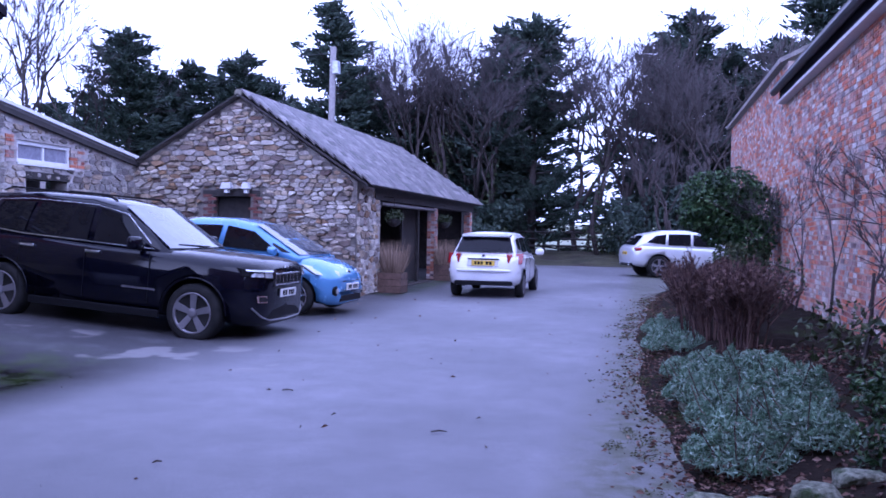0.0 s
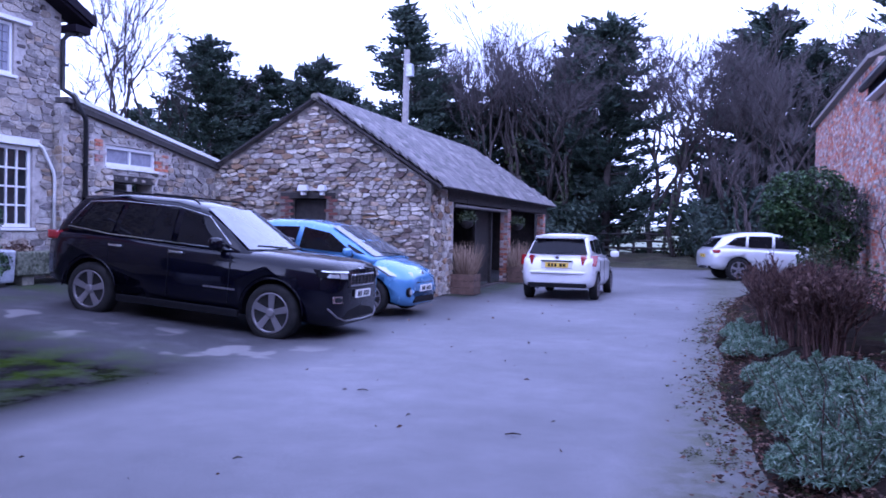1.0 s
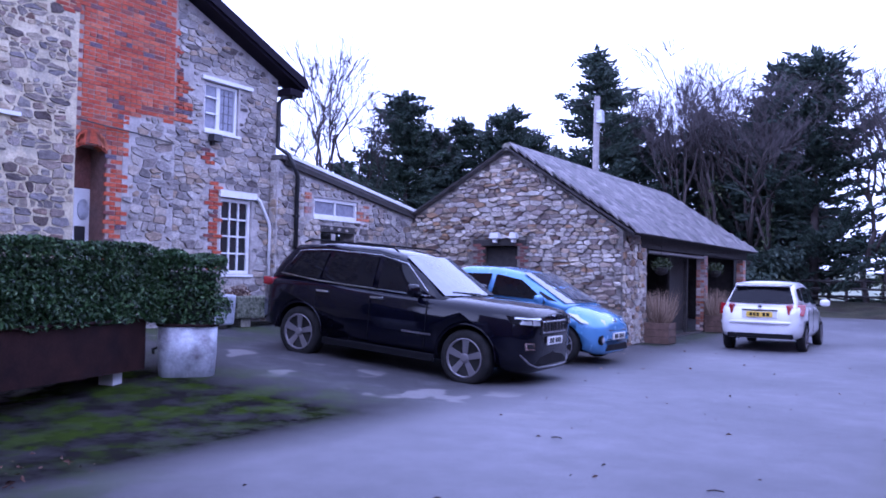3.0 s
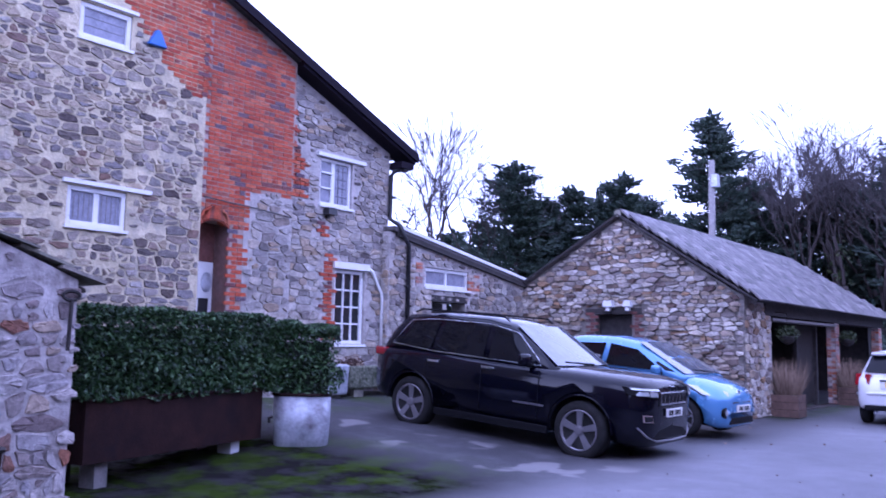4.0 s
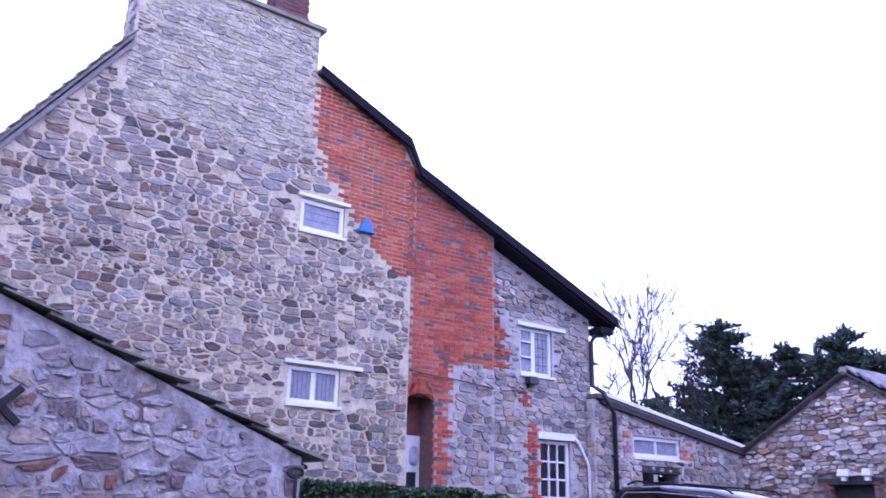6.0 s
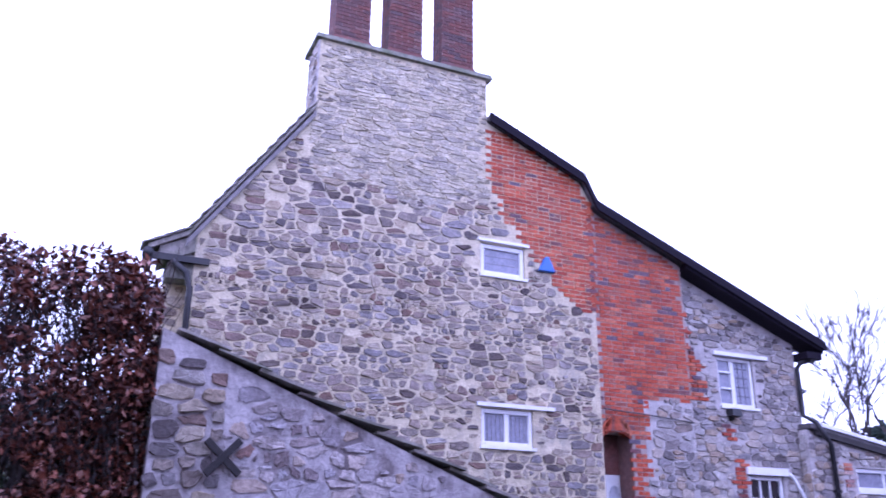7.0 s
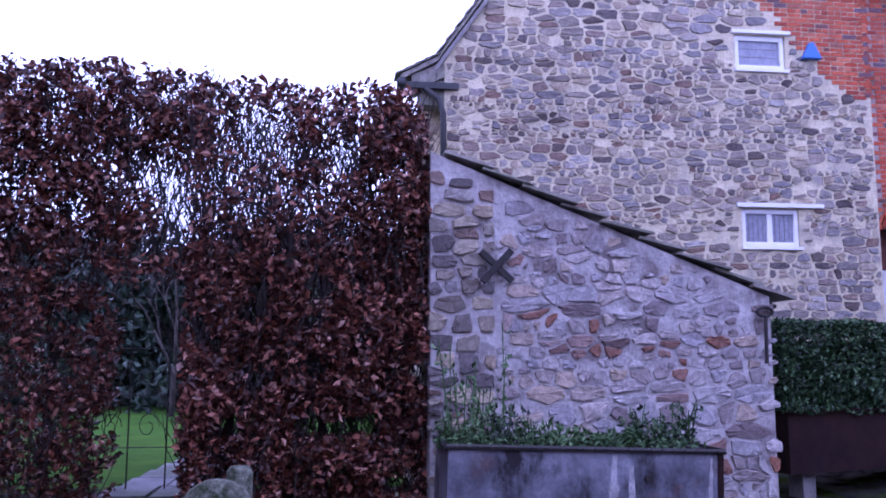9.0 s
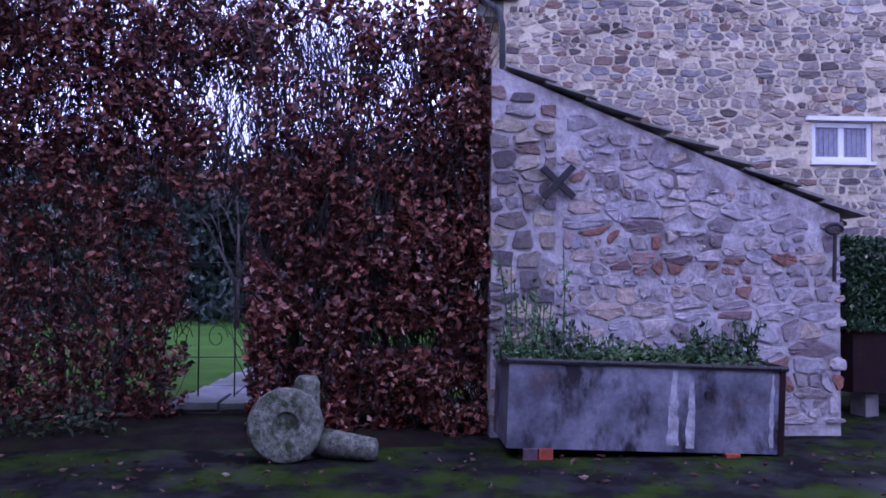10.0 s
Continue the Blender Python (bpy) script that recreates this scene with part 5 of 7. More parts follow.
rwall = thing("wall_brick", "weathered patchy red brick wall of the outbuilding", "brick wall", kind="structure")
part("mortar", boxed((RX, -9, -0.1), (RX + 0.4, 17.0, 4.1)), MORTAR_BRICK, rwall)
part("far_mortar", boxed((RX + 0.02, 17.0, -0.1), (RX + 0.42, 27.5, 4.85)), MORTAR_BRICK, rwall)
rroof = thing("outbuilding_roof", "dark roof edge with gutter over the brick wall", "roof", kind="structure")
part("near_slope", Soup().add([(RX - 0.22, -9, 4.32), (RX - 0.22, 17.1, 4.32), (RX + 4, 17.1, 6.3), (RX + 4, -9, 6.3), (RX - 0.22, -9, 4.42), (RX - 0.22, 17.1, 4.42), (RX + 4, 17.1, 6.4), (RX + 4, -9, 6.4)],
                             [(3, 2, 1, 0), (4, 5, 6, 7), (0, 1, 5, 4), (1, 2, 6, 5), (2, 3, 7, 6), (3, 0, 4, 7)]), SLATE, rroof)
part("gutter", Soup().tube([(RX - 0.22, -9, 4.28), (RX - 0.22, 17.15, 4.28)], 0.07, 8), BLACK, rroof, smooth=True)
part("fascia", boxed((RX - 0.12, -9, 4.1), (RX - 0.05, 17.1, 4.34)), BARGE, rroof)
part("pale_board", boxed((RX - 0.16, -9, 4.05), (RX - 0.004, 17.12, 4.097)), PIPE_GREY, rroof)
part("far_slope", Soup().add([(RX - 0.12, 17.2, 4.86), (RX - 0.12, 27.7, 4.86), (RX + 4, 27.7, 6.9), (RX + 4, 17.2, 6.9), (RX - 0.12, 17.2, 4.95), (RX - 0.12, 27.7, 4.95), (RX + 4, 27.7, 7.0), (RX + 4, 17.2, 7.0)],
                            [(3, 2, 1, 0), (4, 5, 6, 7), (0, 1, 5, 4), (1, 2, 6, 5), (2, 3, 7, 6), (3, 0, 4, 7)]), SLATE, rroof)
part("gable_end", boxed((RX + 0.43, 27.1, -0.1), (RX + 6, 27.5, 4.85)), MORTAR_BRICK, rroof)

# unseen plain wall, added to shade the hedge and ground by the gate
wall_south = thing("wall_south", "unseen plain brick wall added to block light from the south", "wall", kind="structure")
part("wall", boxed((-9.5, -5.5, -0.1), (RX, -5.1, 8.5)), BRICK_DARK, wall_south)


# ---- vehicles ----
TYRE = rough_mat("tyre", (0.012, 0.012, 0.013), (0.025, 0.024, 0.024), 8, 60, 0.85, 0.2)
ALLOY = paint_mat("alloy", (0.20, 0.19, 0.21), 0.35, 0.2, 0.5, (0.08, 0.07, 0.07), 0.4)
CHROME = paint_mat("chrome", (0.75, 0.76, 0.8), 0.12, 0.0, 1.0, amt=0.05)
TRIM = paint_mat("black_trim", (0.006, 0.006, 0.008), 0.5, grime=(0.012, 0.012, 0.012))
TRIM.node_tree.nodes["Principled BSDF"].inputs["Specular IOR Level"].default_value = 0.15
TYRE.node_tree.nodes["Principled BSDF"].inputs["Specular IOR Level"].default_value = 0.15
CARGLASS = glass_mat("car_glass", (0.006, 0.006, 0.008), 0.02)
CARGLASS.node_tree.nodes["Principled BSDF"].inputs["IOR"].default_value = 1.3
SCREEN = glass_mat("windscreen_glass", (0.10, 0.11, 0.13), 0.03)
SCREEN.node_tree.nodes["Principled BSDF"].inputs["IOR"].default_value = 2.0
LAMPGLASS = paint_mat("headlamp", (0.45, 0.47, 0.50), 0.08, 1.0, 0.3, amt=0.2)
TAIL = paint_mat("tail_lamp", (0.26, 0.008, 0.014), 0.12, 1.0)
PLATE_W = paint_mat("plate_white", (0.75, 0.75, 0.72), 0.4)
PLATE_Y = paint_mat("plate_yellow", (0.72, 0.50, 0.06), 0.4)


def loft(rings):
    n = len(rings[0])
    s = Soup()
    s.add([p for r in rings for p in r], [(i * n + k, i * n + (k + 1) % n, (i + 1) * n + (k + 1) % n, (i + 1) * n + k) for i in range(len(rings) - 1) for k in range(n)])
    s.f.append(tuple(range(n))[::-1])
    s.f.append(tuple((len(rings) - 1) * n + k for k in range(n)))
    return s


def mirrored(x, half):
    return [(x, y, z) for y, z in half] + [(x, -y, z) for y, z in half[-2:0:-1]]


def wheel_part(parent, x, y, r, width, spokes, side):
    m = Matrix.Translation((x, y, r)) @ Matrix.Rotation(radians(-90 * side), 4, "X")
    h = width / 2
    w = part("wheel", Soup().lathe([(r * 0.66, -h), (r * 0.93, -h), (r, -h * 0.7), (r, h * 0.7), (r * 0.93, h), (r * 0.70, h), (r * 0.66, h * 0.8)], m, 32), TYRE, parent, smooth=True)
    part("rim", Soup().lathe([(r * 0.71, h * 0.75), (r * 0.71, h * 1.0), (r * 0.66, h * 1.03), (r * 0.64, h * 0.7)], m, 32), ALLOY, w, smooth=True)
    part("rim_dish", Soup().lathe([(r * 0.69, h * 0.2), (r * 0.69, h * 0.5), (r * 0.3, h * 0.3)], m, 32), TRIM, w, smooth=True)
    part("brake_disc", Soup().lathe([(r * 0.5, h * 0.1), (r * 0.5, h * 0.34)], m, 20), TRIM, w)
    for k in range(spokes):
        a = 2 * math.pi * k / spokes + 0.3
        wd = r * (0.115 if spokes < 7 else 0.06)
        mm = m @ Matrix.Rotation(a, 4, "Z")
        part("spoke", Soup().add([tuple(mm @ Vector(p)) for p in ((r * 0.10, -wd * 0.8, h * 0.8), (r * 0.10, wd * 0.8, h * 0.8), (r * 0.66, wd * 1.1, h * 0.98), (r * 0.66, -wd * 1.1, h * 0.98),
                                                                 (r * 0.10, -wd * 0.8, h * 0.4), (r * 0.10, wd * 0.8, h * 0.4), (r * 0.66, wd * 1.1, h * 0.6), (r * 0.66, -wd * 1.1, h * 0.6))],
                                 [(0, 1, 2, 3), (7, 6, 5, 4), (0, 4, 5, 1), (1, 5, 6, 2), (2, 6, 7, 3), (3, 7, 4, 0)]), ALLOY, w)
    part("hub", Soup().lathe([(r * 0.17, h * 0.5), (r * 0.16, h * 0.95), (r * 0.1, h * 1.02)], m, 16), ALLOY, w)


def car(name, label, m, paint, stations, cabin, wb, radius, windows, screen, rear, spokes=5, twidth=0.24, track=None):
    """A car: lofted body with cut wheel arches, lofted cabin, glass set on it, wheels."""
    root = thing(name, label, "car", group="parked cars")
    hw = max(s[1] for s in stations)
    rings = []
    for x, w, zb, zs, zt in stations:
        half = [(0, zb), (w * 0.8, zb), (w * 0.95, zb + 0.06), (w * 0.995, zb + 0.2), (w, zb + (zs - zb) * 0.6), (w * 0.985, zs - 0.08), (w * 0.94, zs), (w * 0.8, zs + (zt - zs) * 0.6), (w * 0.4, zt - 0.006), (0, zt)]
        rings.append(mirrored(x, half))
    body = part("body", loft(rings), paint, root, smooth=True)
    cut = Soup()
    tr = track or hw - twidth / 2 - 0.01
    for sx in (1, -1):
        for sy in (1, -1):
            cut.lathe([(radius + 0.055, -0.16), (radius + 0.055, 0.4)], Matrix.Translation((sx * wb / 2, sy * (tr), radius + 0.01)) @ Matrix.Rotation(radians(-90 * sy), 4, "X"), 28)
    cutter = new("cutter", cut.mesh("cutter", TRIM))
    body.data.materials.append(TRIM)
    mod = body.modifiers.new("arches", "BOOLEAN")
    mod.operation, mod.object, mod.solver = "DIFFERENCE", cutter, "EXACT"
    mod.material_mode = "TRANSFER"
    dg = bpy.context.evaluated_depsgraph_get()
    me = bpy.data.meshes.new_from_object(body.evaluated_get(dg))
    body.modifiers.clear()
    body.data = me
    me.name = "body"
    bpy.data.objects.remove(cutter)
    for sx in (1, -1):
        for sy in (1, -1):
            wheel_part(root, sx * wb / 2, sy * tr, radius, twidth, spokes, sy)
    cx = [c[0] for c in cabin][::-1]

    def at_x(x, k):
        return float(np.interp(x, cx, [c[k] for c in cabin][::-1]))
    zb = cabin[0][4]
    rings = []
    for x, b, t, z, z0 in cabin:
        half = [(0, z0), (b, z0), ((b + t) / 2 + 0.012, (z0 + z) / 2), (t, z - 0.07 * min(1, (z - z0) * 3)), (t - 0.07, z - 0.012), (t * 0.5, z + 0.012), (0, z + 0.02)]
        rings.append(mirrored(x, half))
    part("cabin", loft(rings), paint, root, smooth=True)

    def side_y(x, z):
        b, t, zt, z0 = (at_x(x, k) for k in (1, 2, 3, 4))
        zt -= 0.07
        f = min(1.05, max(0.0, (z - z0) / max(0.05, zt - z0)))
        return b + (t - b) * f + 0.024 * math.sin(math.pi * min(1, f)) * 0.5 + 0.020
    for side in (1, -1):
        for quad in windows:
            s = Soup()
            nu, nv = 6, 4
            for k in (0.0, -0.02):
                for j in range(nv + 1):
                    for i in range(nu + 1):
                        u, v = i / nu, j / nv
                        (ax, az), (bx_, bz), (cx_, cz), (dx, dz) = quad
                        x = (ax * (1 - u) + bx_ * u) * (1 - v) + (dx * (1 - u) + cx_ * u) * v
                        z = (az * (1 - u) + bz * u) * (1 - v) + (dz * (1 - u) + cz * u) * v
                        s.v.append((x, side * (side_y(x, z) + k), z))
            n = (nu + 1) * (nv + 1)
            for j in range(nv):
                for i in range(nu):
                    a = j * (nu + 1) + i
                    s.f.append((a, a + 1, a + nu + 2, a + nu + 1))
            part("side_window", s, CARGLASS, root, smooth=True)

    def across(name_, xb, zb_, xt, zt_, wb_, wt_, bulge, mat, lift):
        s = Soup()
        for j in range(6):
            for i in range(11):
                u, v = i / 5 - 1, j / 5
                x = xb + (xt - xb) * v + bulge * (1 - u * u)
                z = zb_ + (zt_ - zb_) * v + lift
                s.v.append((x, u * (wb_ + (wt_ - wb_) * v), z))
        for j in range(5):
            for i in range(10):
                a = j * 11 + i
                s.f.append((a, a + 1, a + 12, a + 11))
        part(name_, s, mat, root, smooth=True)
    across("windscreen", *screen, SCREEN, 0.018)
    across("rear_window", *rear, CARGLASS, 0.012)
    root.matrix_world = m
    return root


def plate(parent, x, y, z, facing, yellow=False, tilt=0.0):
    """A number plate with plain bars for its characters; facing +1 to the front, -1 to the rear."""
    p = part("number_plate", boxed((x - 0.01, y - 0.26, z - 0.055), (x + 0.01, y + 0.26, z + 0.055)), PLATE_Y if yellow else PLATE_W, parent, bevel=0.004)
    for k, (c, w) in enumerate(((-0.17, 0.06), (-0.09, 0.06), (0.03, 0.05), (0.10, 0.05), (0.17, 0.05))):
        part("bar", boxed((x + facing * 0.008, y + c - w / 2, z - 0.035), (x + facing * 0.013, y + c + w / 2, z + 0.035)), TRIM, p)
    return p


def blob(c, r, m=None):
    """A rounded block: a squashed sphere of boxy shape."""
    s = Soup()
    n, k = 12, 7
    for j in range(k + 1):
        a = -math.pi / 2 + math.pi * j / k
        for i in range(n):
            b = 2 * math.pi * i / n
            q = [math.cos(a) * math.cos(b), math.cos(a) * math.sin(b), math.sin(a)]
            q = [math.copysign(abs(v) ** 0.6, v) for v in q]
            p = Vector((c[0] + r[0] * q[0], c[1] + r[1] * q[1], c[2] + r[2] * q[2]))
            s.v.append(tuple(m @ p if m is not None else p))
    for j in range(k):
        for i in range(n):
            s.f.append((j * n + i, j * n + (i + 1) % n, (j + 1) * n + (i + 1) % n, (j + 1) * n + i))
    return s


def mirrors(root, x, y, z, mat, size=(0.08, 0.12, 0.09)):
    for s in (1, -1):
        k = part("door_mirror", blob((x, s * y, z), size), mat, root, smooth=True)
        part("mirror_arm", boxed((x - 0.03, min(s * (y - 0.2), s * (y - 0.05)), z - 0.08), (x + 0.03, max(s * (y - 0.2), s * (y - 0.05)), z - 0.03)), TRIM, k)


BLACK_CAR_PAINT = paint_mat("black_car_paint", (0.0015, 0.0015, 0.006), 0.3, 0.9, 0.0, (0.003, 0.003, 0.006), 0.15, 1.36)
BLACK_CAR_PAINT.node_tree.nodes["Principled BSDF"].inputs["Specular IOR Level"].default_value = 0.04
black_suv_pose = pose(-7.21, 10.72, 0.085, 0, 4.2, 1.5)
black_suv = car("suv", "black four-wheel-drive estate car with five-spoke alloy wheels", black_suv_pose, BLACK_CAR_PAINT,
           [(-2.34, 0.70, 0.52, 1.00, 1.04), (-2.28, 0.85, 0.42, 1.10, 1.13), (-2.05, 0.94, 0.37, 1.15, 1.17), (-1.2, 0.97, 0.30, 1.16, 1.18), (0.0, 0.965, 0.29, 1.13, 1.16), (0.85, 0.965, 0.29, 1.11, 1.18),
            (1.3, 0.962, 0.29, 1.10, 1.19), (1.75, 0.945, 0.28, 1.07, 1.175), (2.05, 0.895, 0.26, 1.045, 1.15), (2.20, 0.83, 0.26, 1.02, 1.125), (2.29, 0.72, 0.27, 0.99, 1.085), (2.34, 0.56, 0.30, 0.95, 1.02)],
           [(1.00, 0.85, 0.83, 1.16, 1.05), (0.62, 0.865, 0.77, 1.43, 1.05), (0.2, 0.875, 0.70, 1.68, 1.05), (-0.3, 0.875, 0.685, 1.77, 1.05), (-1.2, 0.865, 0.675, 1.775, 1.05), (-1.88, 0.845, 0.655, 1.72, 1.05), (-2.10, 0.835, 0.70, 1.50, 1.05), (-2.27, 0.80, 0.76, 1.12, 1.05)],
           2.915, 0.385, [[(-0.12, 1.19), (0.68, 1.18), (0.30, 1.55), (-0.12, 1.635)], [(-1.12, 1.21), (-0.22, 1.19), (-0.22, 1.64), (-1.05, 1.65)], [(-1.90, 1.27), (-1.22, 1.22), (-1.15, 1.645), (-1.66, 1.62)]],
           (0.98, 1.17, 0.20, 1.68, 0.77, 0.635, 0.05), (-2.25, 1.18, -1.95, 1.66, 0.70, 0.60, -0.03), 5, 0.26)
NOSE = [(0.0, 2.352), (0.5, 2.345), (0.62, 2.325), (0.72, 2.292), (0.83, 2.205), (0.895, 2.055)]


def nose_x(y):
    return float(np.interp(abs(y), [p[0] for p in NOSE], [p[1] for p in NOSE]))


def nose_strip(y0, y1, z0, z1, proud, deep=0.08, n=6, lift=0.0):
    """A block that follows the curve of the nose between two widths."""
    s = Soup()
    for k in range(n + 1):
        y = y0 + (y1 - y0) * k / n
        x = nose_x(y)
        s.v += [(x - deep, y * 0.97, z0 + lift * k / n), (x + proud, y * 1.005, z0 + lift * k / n), (x + proud - 0.02, y * 1.0, z1), (x - deep, y * 0.97, z1)]
    for k in range(n):
        a = 4 * k
        s.f += [(a + i, a + (i + 1) % 4, a + 4 + (i + 1) % 4, a + 4 + i) for i in range(4)]
    s.f += [(3, 2, 1, 0), tuple(4 * n + i for i in range(4))]
    return s


for s in (1, -1):
    h = part("headlight", nose_strip(s * 0.49, s * 0.885, 0.895, 1.03, 0.012, 0.10, 8, 0.04), TRIM, black_suv, "clear headlight in a dark housing")
    part("reflector", nose_strip(s * 0.53, s * 0.68, 0.92, 0.99, 0.024, 0.05, 4), LAMPGLASS, h, "round bright reflector")
    part("light_strip", nose_strip(s * 0.51, s * 0.87, 0.995, 1.022, 0.024, 0.05, 8, 0.008), LAMPGLASS, h, "bright running-light strip")
    part("indicator", nose_strip(s * 0.70, s * 0.84, 0.93, 0.985, 0.020, 0.05, 4), LAMPGLASS, h)
    f = part("fog_lamp", nose_strip(s * 0.60, s * 0.76, 0.59, 0.68, 0.018, 0.06, 4), CHROME, black_suv, "chrome-rimmed fog lamp")
    part("lens", nose_strip(s * 0.62, s * 0.74, 0.605, 0.665, 0.026, 0.03, 4), TRIM, f)
    part("tail_light", boxed((-2.30, s * 0.80 - 0.11, 1.04), (-2.10, s * 0.80 + 0.115, 1.17)), TAIL, black_suv, bevel=0.03)
    part("roof_rail", Soup().tube([(0.05, s * 0.62, 1.74), (-0.05, s * 0.63, 1.80), (-1.6, s * 0.62, 1.815), (-1.75, s * 0.61, 1.76)], 0.014, 6), TRIM, black_suv)
    part("belt_trim", Soup().tube([(0.80, s * 0.897, 1.165), (0.0, s * 0.905, 1.175), (-1.2, s * 0.897, 1.20), (-1.95, s * 0.873, 1.255), (-1.70, s * 0.735, 1.635)], 0.008, 5), CHROME, black_suv)
    part("roof_trim", Soup().tube([(0.72, s * 0.83, 1.23), (0.30, s * 0.735, 1.585), (-0.2, s * 0.71, 1.675), (-1.2, s * 0.70, 1.68), (-1.70, s * 0.735, 1.635)], 0.005, 5), CHROME, black_suv)
    for x in (-0.05, -1.05):
        part("door_handle", boxed((x - 0.11, s * 0.965 - 0.022, 1.035), (x + 0.11, s * 0.965 + 0.022, 1.07)), CHROME, black_suv, "chrome door handle", bevel=0.01)
    for k in range(11):
        part("side_badge", boxed((0.42 + 0.045 * k, s * 0.968 - 0.004, 0.625), (0.452 + 0.045 * k, s * 0.968 + 0.004, 0.65)), ALLOY, black_suv, "small bright letter bar")
    for x in (0.80, -0.17, -1.17):
        part("door_seam", boxed((x - 0.004, s * 0.966 - 0.004, 0.45), (x + 0.004, s * 0.966 + 0.004, 1.12)), TRIM, black_suv)
    part("sill_trim", boxed((-0.98, s * 0.955 - 0.02, 0.27), (0.98, s * 0.955 + 0.02, 0.37)), TRIM, black_suv, bevel=0.01)
    for wx in (-1.4575, 1.4575):
        part("arch_lip", Soup().tube([(wx + 0.455 * math.cos(a), s * (0.968 - 0.05 * max(0.0, math.cos(a)) * (wx > 0)), 0.395 + 0.455 * math.sin(a)) for a in [math.pi * (k / 18) for k in range(19)]], 0.012, 6), BLACK_CAR_PAINT, black_suv, smooth=True)
part("grille_panel", nose_strip(-0.46, 0.46, 0.79, 0.99, 0.004, 0.05, 8), TRIM, black_suv)
for k in range(7):
    y = (k - 3) * 0.122
    g = part("grille_slot", boxed((nose_x(y) - 0.03, y - 0.046, 0.805), (nose_x(y) + 0.018, y + 0.046, 0.975), taper=0.004), CHROME, black_suv, "chrome-rimmed grille slot", bevel=0.006)
    part("mesh", boxed((nose_x(y), y - 0.030, 0.83), (nose_x(y) + 0.024, y + 0.030, 0.955)), TRIM, g)
part("lower_grille", nose_strip(-0.55, 0.55, 0.37, 0.54, 0.006, 0.05, 8), TRIM, black_suv)
part("skid_trim", Soup().tube([(2.225, -0.82, 0.52), (2.31, -0.68, 0.40), (2.355, -0.5, 0.345), (2.372, 0, 0.335), (2.355, 0.5, 0.345), (2.31, 0.68, 0.40), (2.225, 0.82, 0.52)], 0.012, 6), ALLOY, black_suv, "bright bumper trim")
for y in (-0.42, 0.42):
    part("bonnet_crease", Soup().tube([(2.20, y * 0.95, 1.105), (1.75, y * 1.1, 1.152), (1.05, y * 1.35, 1.158)], 0.012, 5), BLACK_CAR_PAINT, black_suv, smooth=True)
part("badge", boxed((2.29, -0.07, 1.03), (2.335, 0.07, 1.045)), CHROME, black_suv, bevel=0.006)
plate(black_suv, 2.375, 0.0, 0.70, 1)
mirrors(black_suv, 0.62, 1.05, 1.23, BLACK_CAR_PAINT)
part("wiper", Soup().tube([(1.04, 0.2, 1.20), (0.95, -0.5, 1.23)], 0.012, 4), TRIM, black_suv)

BLUE_CAR_PAINT = paint_mat("light_blue_paint", (0.12, 0.28, 0.53), 0.2, 1.0, 0.25, amt=0.08)
blue_car = car("hatchback", "light blue small hatchback parked nose out", pose(-6.84, 14.05, 0.09, 0, 3.0, -3) @ Matrix.Diagonal((1, 1, 1.05, 1)), BLUE_CAR_PAINT,
         [(-1.80, 0.60, 0.45, 0.85, 0.90), (-1.74, 0.74, 0.35, 0.93, 0.97), (-1.4, 0.81, 0.28, 0.96, 1.0), (-0.5, 0.83, 0.24, 0.93, 0.98), (0.5, 0.83, 0.24, 0.88, 0.96), (0.95, 0.82, 0.25, 0.84, 0.97), (1.4, 0.78, 0.20, 0.77, 0.90),
          (1.65, 0.70, 0.18, 0.69, 0.80), (1.78, 0.58, 0.19, 0.60, 0.69), (1.82, 0.46, 0.24, 0.52, 0.58)],
         [(1.15, 0.74, 0.72, 0.94, 0.86), (0.7, 0.76, 0.68, 1.18, 0.86), (0.2, 0.77, 0.62, 1.40, 0.86), (-0.3, 0.77, 0.60, 1.47, 0.86), (-1.0, 0.76, 0.58, 1.46, 0.86), (-1.5, 0.74, 0.56, 1.36, 0.86), (-1.76, 0.70, 0.66, 0.98, 0.86)],
         2.30, 0.29, [[(-0.35, 1.0), (0.75, 0.98), (0.22, 1.29), (-0.32, 1.36)], [(-1.30, 1.08), (-0.45, 1.01), (-0.42, 1.36), (-1.1, 1.33)], [(0.80, 0.99), (0.98, 0.98), (0.62, 1.13), (0.60, 1.10)]],
         (1.12, 0.95, 0.2, 1.40, 0.68, 0.57, 0.05), (-1.75, 1.02, -1.52, 1.34, 0.60, 0.50, -0.03), 7, 0.18)
